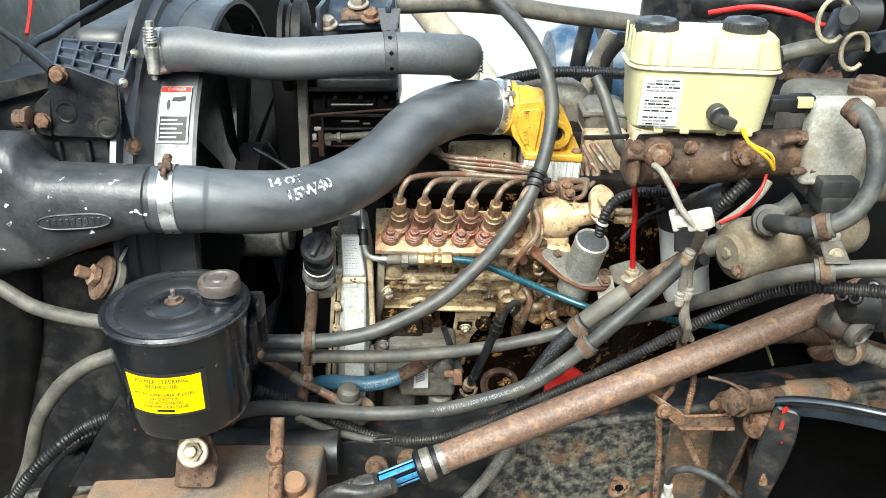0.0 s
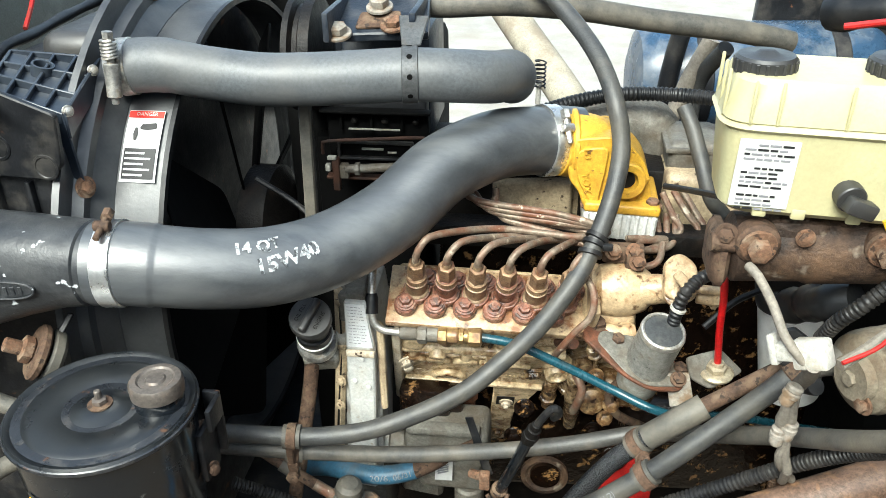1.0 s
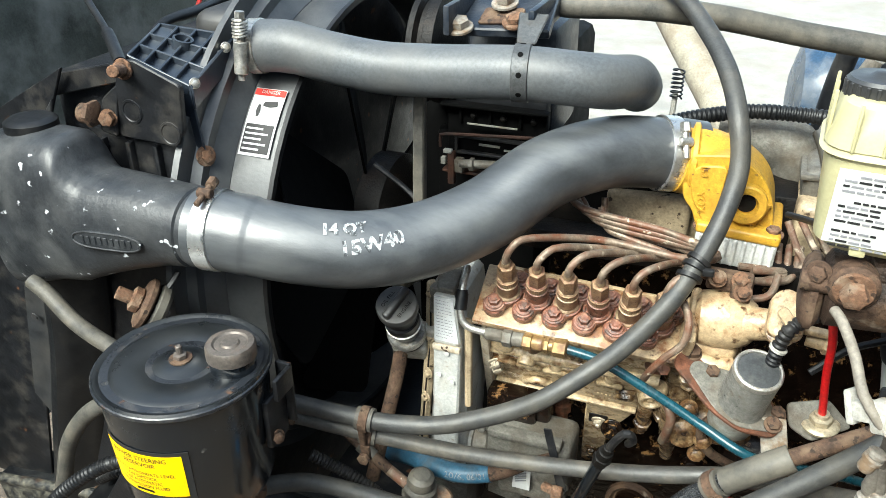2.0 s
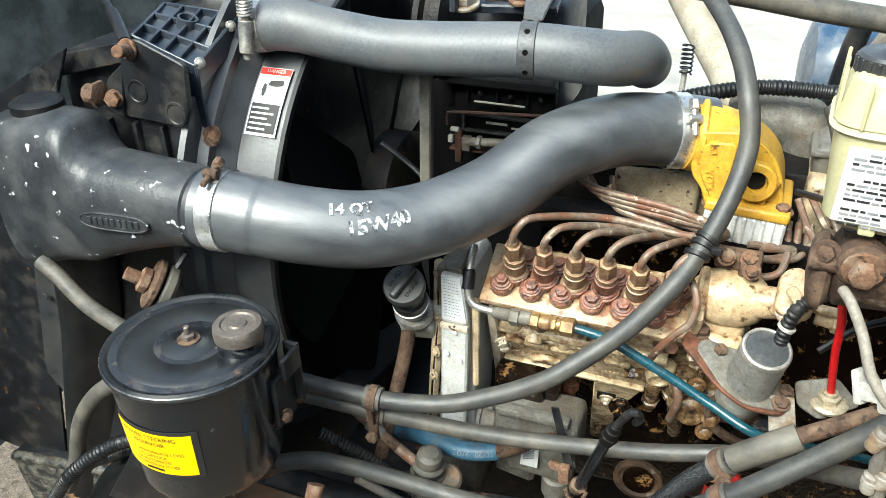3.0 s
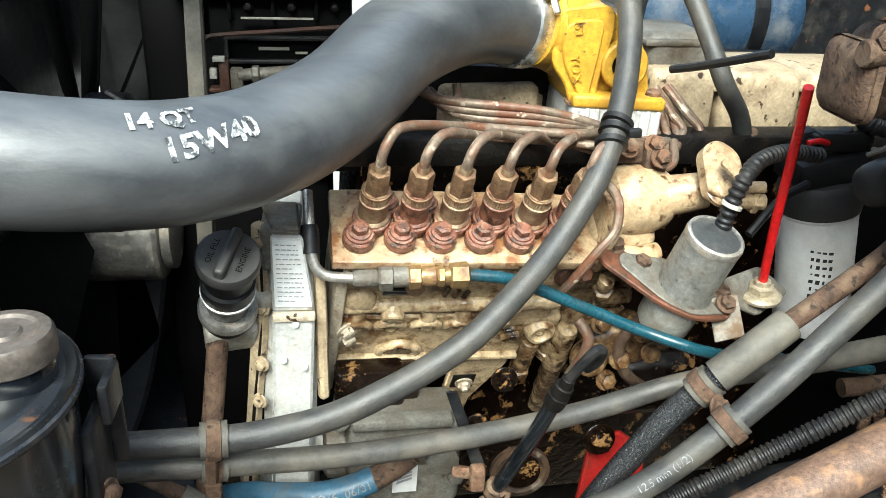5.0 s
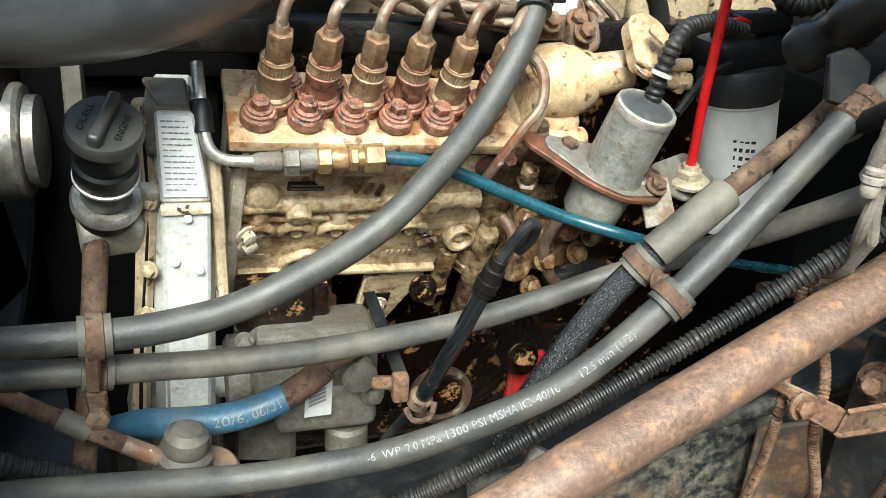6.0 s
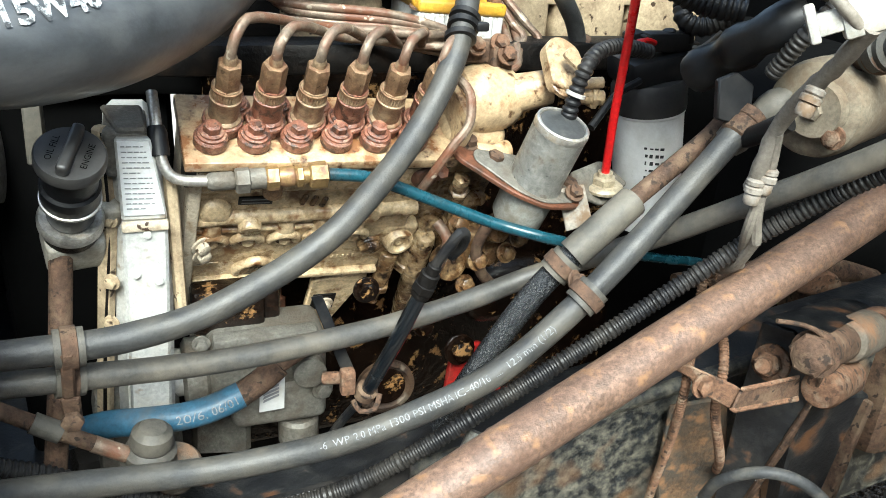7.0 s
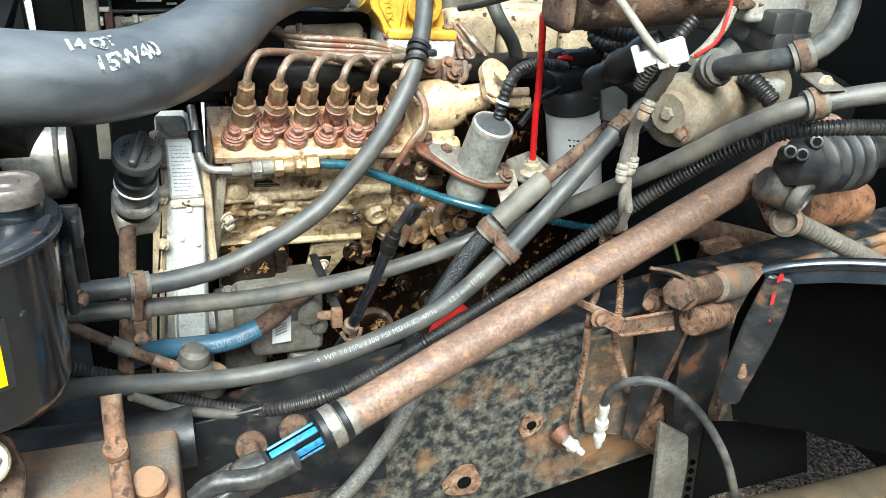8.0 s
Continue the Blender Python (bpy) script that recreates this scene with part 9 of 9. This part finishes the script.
part("arm", plate([(0.393, 0.832, 1.178), (0.417, 0.815, 1.172), (0.423, 0.825, 1.13), (0.422, 0.832, 1.09), (0.415, 0.845, 1.023), (0.415, 0.85, 1.005), (0.397, 0.852, 1.003), (0.385, 0.852, 1.02), (0.387, 0.84, 1.118)], 0.006, 0.002, 0.006), guard_paint, arm)
for q, w, h in (((0.403, 0.826, 1.175), 0.0042, 0.0050), ((0.406, 0.832, 1.149), 0.0030, 0.0080), ((0.414, 0.836, 1.124), 0.0030, 0.0060)):
    part("paint_mark", slab(rounded([(-w, -h), (w * 0.4, -h * 0.8), (w, h * 0.3), (w * 0.2, h), (-w * 0.7, h * 0.5)], 0.002), 0.0006, to_axis(V(q) + V(-0.004, -0.0075, 0.003), (0, -1, 0.1)), 0), red_paint, arm)
part("rusty_stud", slab(rounded([(-0.005, -0.010), (0.006, -0.009), (0.005, 0.004), (0.008, 0.010), (-0.004, 0.011)], 0.003), 0.004, to_axis(V(0.403, 0.843, 1.054), (0, -1, 0)), 0.001), rust, arm)

dusty_rod = surf("dusty_rod", (0.12, 0.107, 0.088), 0.8, vary=0.25, scale=70, stain=(0.10, 0.085, 0.07), stain_at=0.56, stain_scale=30, bump=0.3)
rust_orange = surf("rust_orange", (0.155, 0.070, 0.036), 0.7, vary=0.35, scale=60, stain=(0.22, 0.115, 0.055), stain_at=0.56, stain_scale=30, soft=0.1, spots=(0.05, 0.03, 0.02), spots_at=0.62, spots_scale=90, bump=0.5)
joint_steel = surf("joint_steel", (0.080, 0.076, 0.070), 0.45, metal=0.3, vary=0.35, scale=70, stain=(0.12, 0.075, 0.046), stain_at=0.52, stain_scale=30, soft=0.1, bump=0.3)
boot_rubber = surf("boot_rubber", (0.016, 0.016, 0.017), 0.45, vary=0.25, scale=60, stain=(0.05, 0.046, 0.04), stain_at=0.60, stain_scale=30, soft=0.12, bump=0.15, gloss=0.5)
# ---- steering column joint and boot ----
boot = thing("column_boot", (0.6112, 1.015, 1.2069), "black ribbed rubber steering column boot", "boot")
c0, c1 = V(0.5676, 0.9973, 1.2151), V(0.7351, 1.0504, 1.2033)
d0 = (c1 - c0).normalized()
prof = [(0.0118, -0.0401), (0.0201, -0.0378), (0.0248, -0.0236), (0.0283, -0.0047)]
for k in range(4):
    r = 0.0335 + 0.0014 * k
    prof += [(r - 0.012, 0.025 * k), (r - 0.002, 0.025 * k + 0.002), (r + 0.004, 0.025 * k + 0.007), (r + 0.005, 0.025 * k + 0.012), (r + 0.001, 0.025 * k + 0.018), (r - 0.011, 0.025 * k + 0.022)]
part("bellows", lathe(prof + [(0.0236, 0.1038), (0.0236, 0.1888)], c0, d0, 40), boot_rubber, boot)
for q in ((0.5168, 0.9737, 1.2423), (0.5345, 0.9737, 1.2376), (0.5617, 0.9855, 1.247)):
    part("boot_eyelet", lathe([(0.0034, 0.003), (0.0050, 0.0062), (0.0074, 0.0056), (0.0088, 0.0), (0.0105, -0.016)], q, (-0.5, -0.8, 0.45), 18), boot_rubber, boot)
    part("eyelet_hole", lathe([(0.0046, 0.0050), (0.0, 0.0054)], q, (-0.5, -0.8, 0.45), 16), shade_black, boot)
uj = thing("universal_joint", (0.5664, 1.015, 1.1656), "worn dusty universal joint on a grey rod", "joint")
part("fork", plate([(0.518, 1.0209, 1.1927), (0.5404, 1.0209, 1.1974), (0.5499, 1.015, 1.1915), (0.5522, 1.015, 1.1561), (0.5735, 1.015, 1.1361), (0.5723, 1.0209, 1.1172), (0.5534, 1.0268, 1.1302), (0.5322, 1.0245, 1.1585)], 0.022, 0.004, 0.006), rust, uj, "rusty forged fork")
part("body", lathe([(0.0142, -0.0189), (0.0207, -0.0142), (0.0218, 0.0000), (0.0218, 0.0236), (0.0195, 0.0354)], V(0.5345, 1.0056, 1.1856), V(0.5664, 0.9973, 1.1727) - V(0.5345, 1.0056, 1.1856), 26), joint_steel, uj)
part("bolt_end", join(lathe([(0.0195, -0.0071), (0.0212, -0.0047), (0.0212, 0.0071), (0.0153, 0.0094), (0.0136, 0.0047), (0.0000, 0.0047)], V(0.5546, 0.982, 1.1809), (0.45, -0.85, -0.25), 26)), worn_rubber, uj, "worn steel bolt end")
part("socket", lathe([(0.0153, -0.0047), (0.0195, 0.0000), (0.0195, 0.0142), (0.0142, 0.0177), (0.0118, 0.0094), (0.0000, 0.0094)], V(0.5617, 0.9973, 1.142), (-0.75, -0.55, 0.3), 24), rust_grey, uj)
part("rod", ribbed([(0.5782, 1.0091, 1.1361), (0.6289, 1.015, 1.1113), (0.6926, 1.0209, 1.0794), (0.787, 1.0327, 1.0334)], 0.0130, 0.0085, 0.06, 18), dusty_rod, uj, "dusty grey ribbed rod")
single("rusty_tube", lathe([(0.0236, -0.0236), (0.0319, -0.0118), (0.0342, 0.0236), (0.0342, 0.0885), (0.0307, 0.1062), (0.0212, 0.1156), (0.0000, 0.1180)], (0.7103, 1.1212, 1.096), V(0.8614, 1.1448, 1.0818) - V(0.7103, 1.1212, 1.096), 32), rust_orange, "short rusty round-ended tube behind the joint", "tube")
single("lower_link", sweep([(0.4668, 1.2532, 0.9938), (0.5447, 1.2508, 0.9993), (0.6426, 1.2477, 1.0043), (0.7149, 1.2462, 0.9867), (0.7804, 1.2450, 0.9650)], lambda s, w: 0.011 + 0.006 * (s > 0.5), 12), rust_dark, "rusty link behind the steering shaft", "link")
single("link_plate", plate([(0.6118, 1.2187, 1.0006), (0.6666, 1.2168, 1.0087), (0.6888, 1.2166, 0.9952), (0.7076, 1.2173, 0.9595), (0.6242, 1.2190, 0.9809)], 0.012, 0.003, 0.012), rust, "rusty drilled link plate", "plate")
single("cross_member", box((0.7148, 1.4495, 0.8975), (0.12, 0.75, 0.16), 0.02), rust_dark, "dark rusty chassis cross member", "cross member")
single("green_stem", sweep([(0.5074, 1.1495, 1.0642), (0.5189, 1.1501, 1.0384), (0.5304, 1.1506, 1.0137)], 0.0025, 6), surf("stem_green", (0.12, 0.14, 0.05), 0.7, bump=0.1), "thin greenish wire stub", "wire")

# axle parts and ground clutter under the guard
beam = single("axle_beam", sweep([(0.2674, 0.7989, 0.8721), (0.3950, 0.8099, 0.8644), (0.5380, 0.8209, 0.8468), (0.7019, 0.8319, 0.8391), (0.8526, 0.8429, 0.8358)], 0.026, 18), surf("beam_beige", (0.040, 0.029, 0.016), 0.7, vary=0.25, scale=40, stain=(0.066, 0.043, 0.022), stain_at=0.58, stain_scale=16, soft=0.1, bump=0.3), "beige-brown steel beam low behind the guard", "beam")

single("lower_splash_panel", plate([(0.4979, 0.9831, 0.8550), (0.6561, 0.9718, 0.8358), (0.6787, 0.9661, 0.7487), (0.5284, 0.9718, 0.7250), (0.5080, 0.9831, 0.6267)], 0.006, 0.002), shade_black, "black splash panel hanging under the mudguard", "splash panel")
# added sheet that paints the shaded ground below the rail
single("rail_shade_sheet", plate([(-0.10, 1.16, 0.70), (0.62, 1.18, 0.62), (0.62, 1.20, 0.30), (-0.10, 1.18, 0.30)], 0.006, 0.002), shade_black, "near-black sheet added below the frame rail in place of shade", "liner")
# added sheet that keeps light from coming in under the far rail
single("far_shade_sheet", plate([(-0.9, 2.05, 0.78), (1.0, 2.05, 0.78), (1.0, 2.05, 0.1), (-0.9, 2.05, 0.1)], 0.02), shade_black, "near-black sheet added under the far frame rail to close off light", "splash panel")

# loose gravel on the ground behind the guard
rng = random.Random(21)
stones, faces = [], []
for k in range(7000):
    r = rng.uniform(0.003, 0.009)
    c = V(rng.uniform(1.1, 1.9), rng.uniform(1.3, 1.9), r * 0.4)
    i = len(stones)
    turn = rng.uniform(0, 6.3)
    for j in range(5):
        a = turn + j * 1.2566
        stones.append(tuple(c + V(r * rng.uniform(0.7, 1.2) * math.cos(a), r * rng.uniform(0.7, 1.2) * math.sin(a), -r * 0.4)))
    for j in range(5):
        a = turn + 0.5 + j * 1.2566
        stones.append(tuple(c + V(r * 0.6 * math.cos(a), r * 0.6 * math.sin(a), r * rng.uniform(0.4, 0.9))))
    for j in range(5):
        faces += [(i + j, i + (j + 1) % 5, i + 5 + j), (i + (j + 1) % 5, i + 5 + (j + 1) % 5, i + 5 + j)]
    faces.append(tuple(i + 5 + j for j in range(5)))
me = bpy.data.meshes.new("gravel")
me.from_pydata(stones, [], faces)
me.materials.append(surf("gravel_stone", (0.14, 0.10, 0.07), 0.85, vary=0.6, scale=40, bump=0.3))
tagged(new("gravel", me), "loose brown gravel on the yard ground", "gravel", "", "stuff")
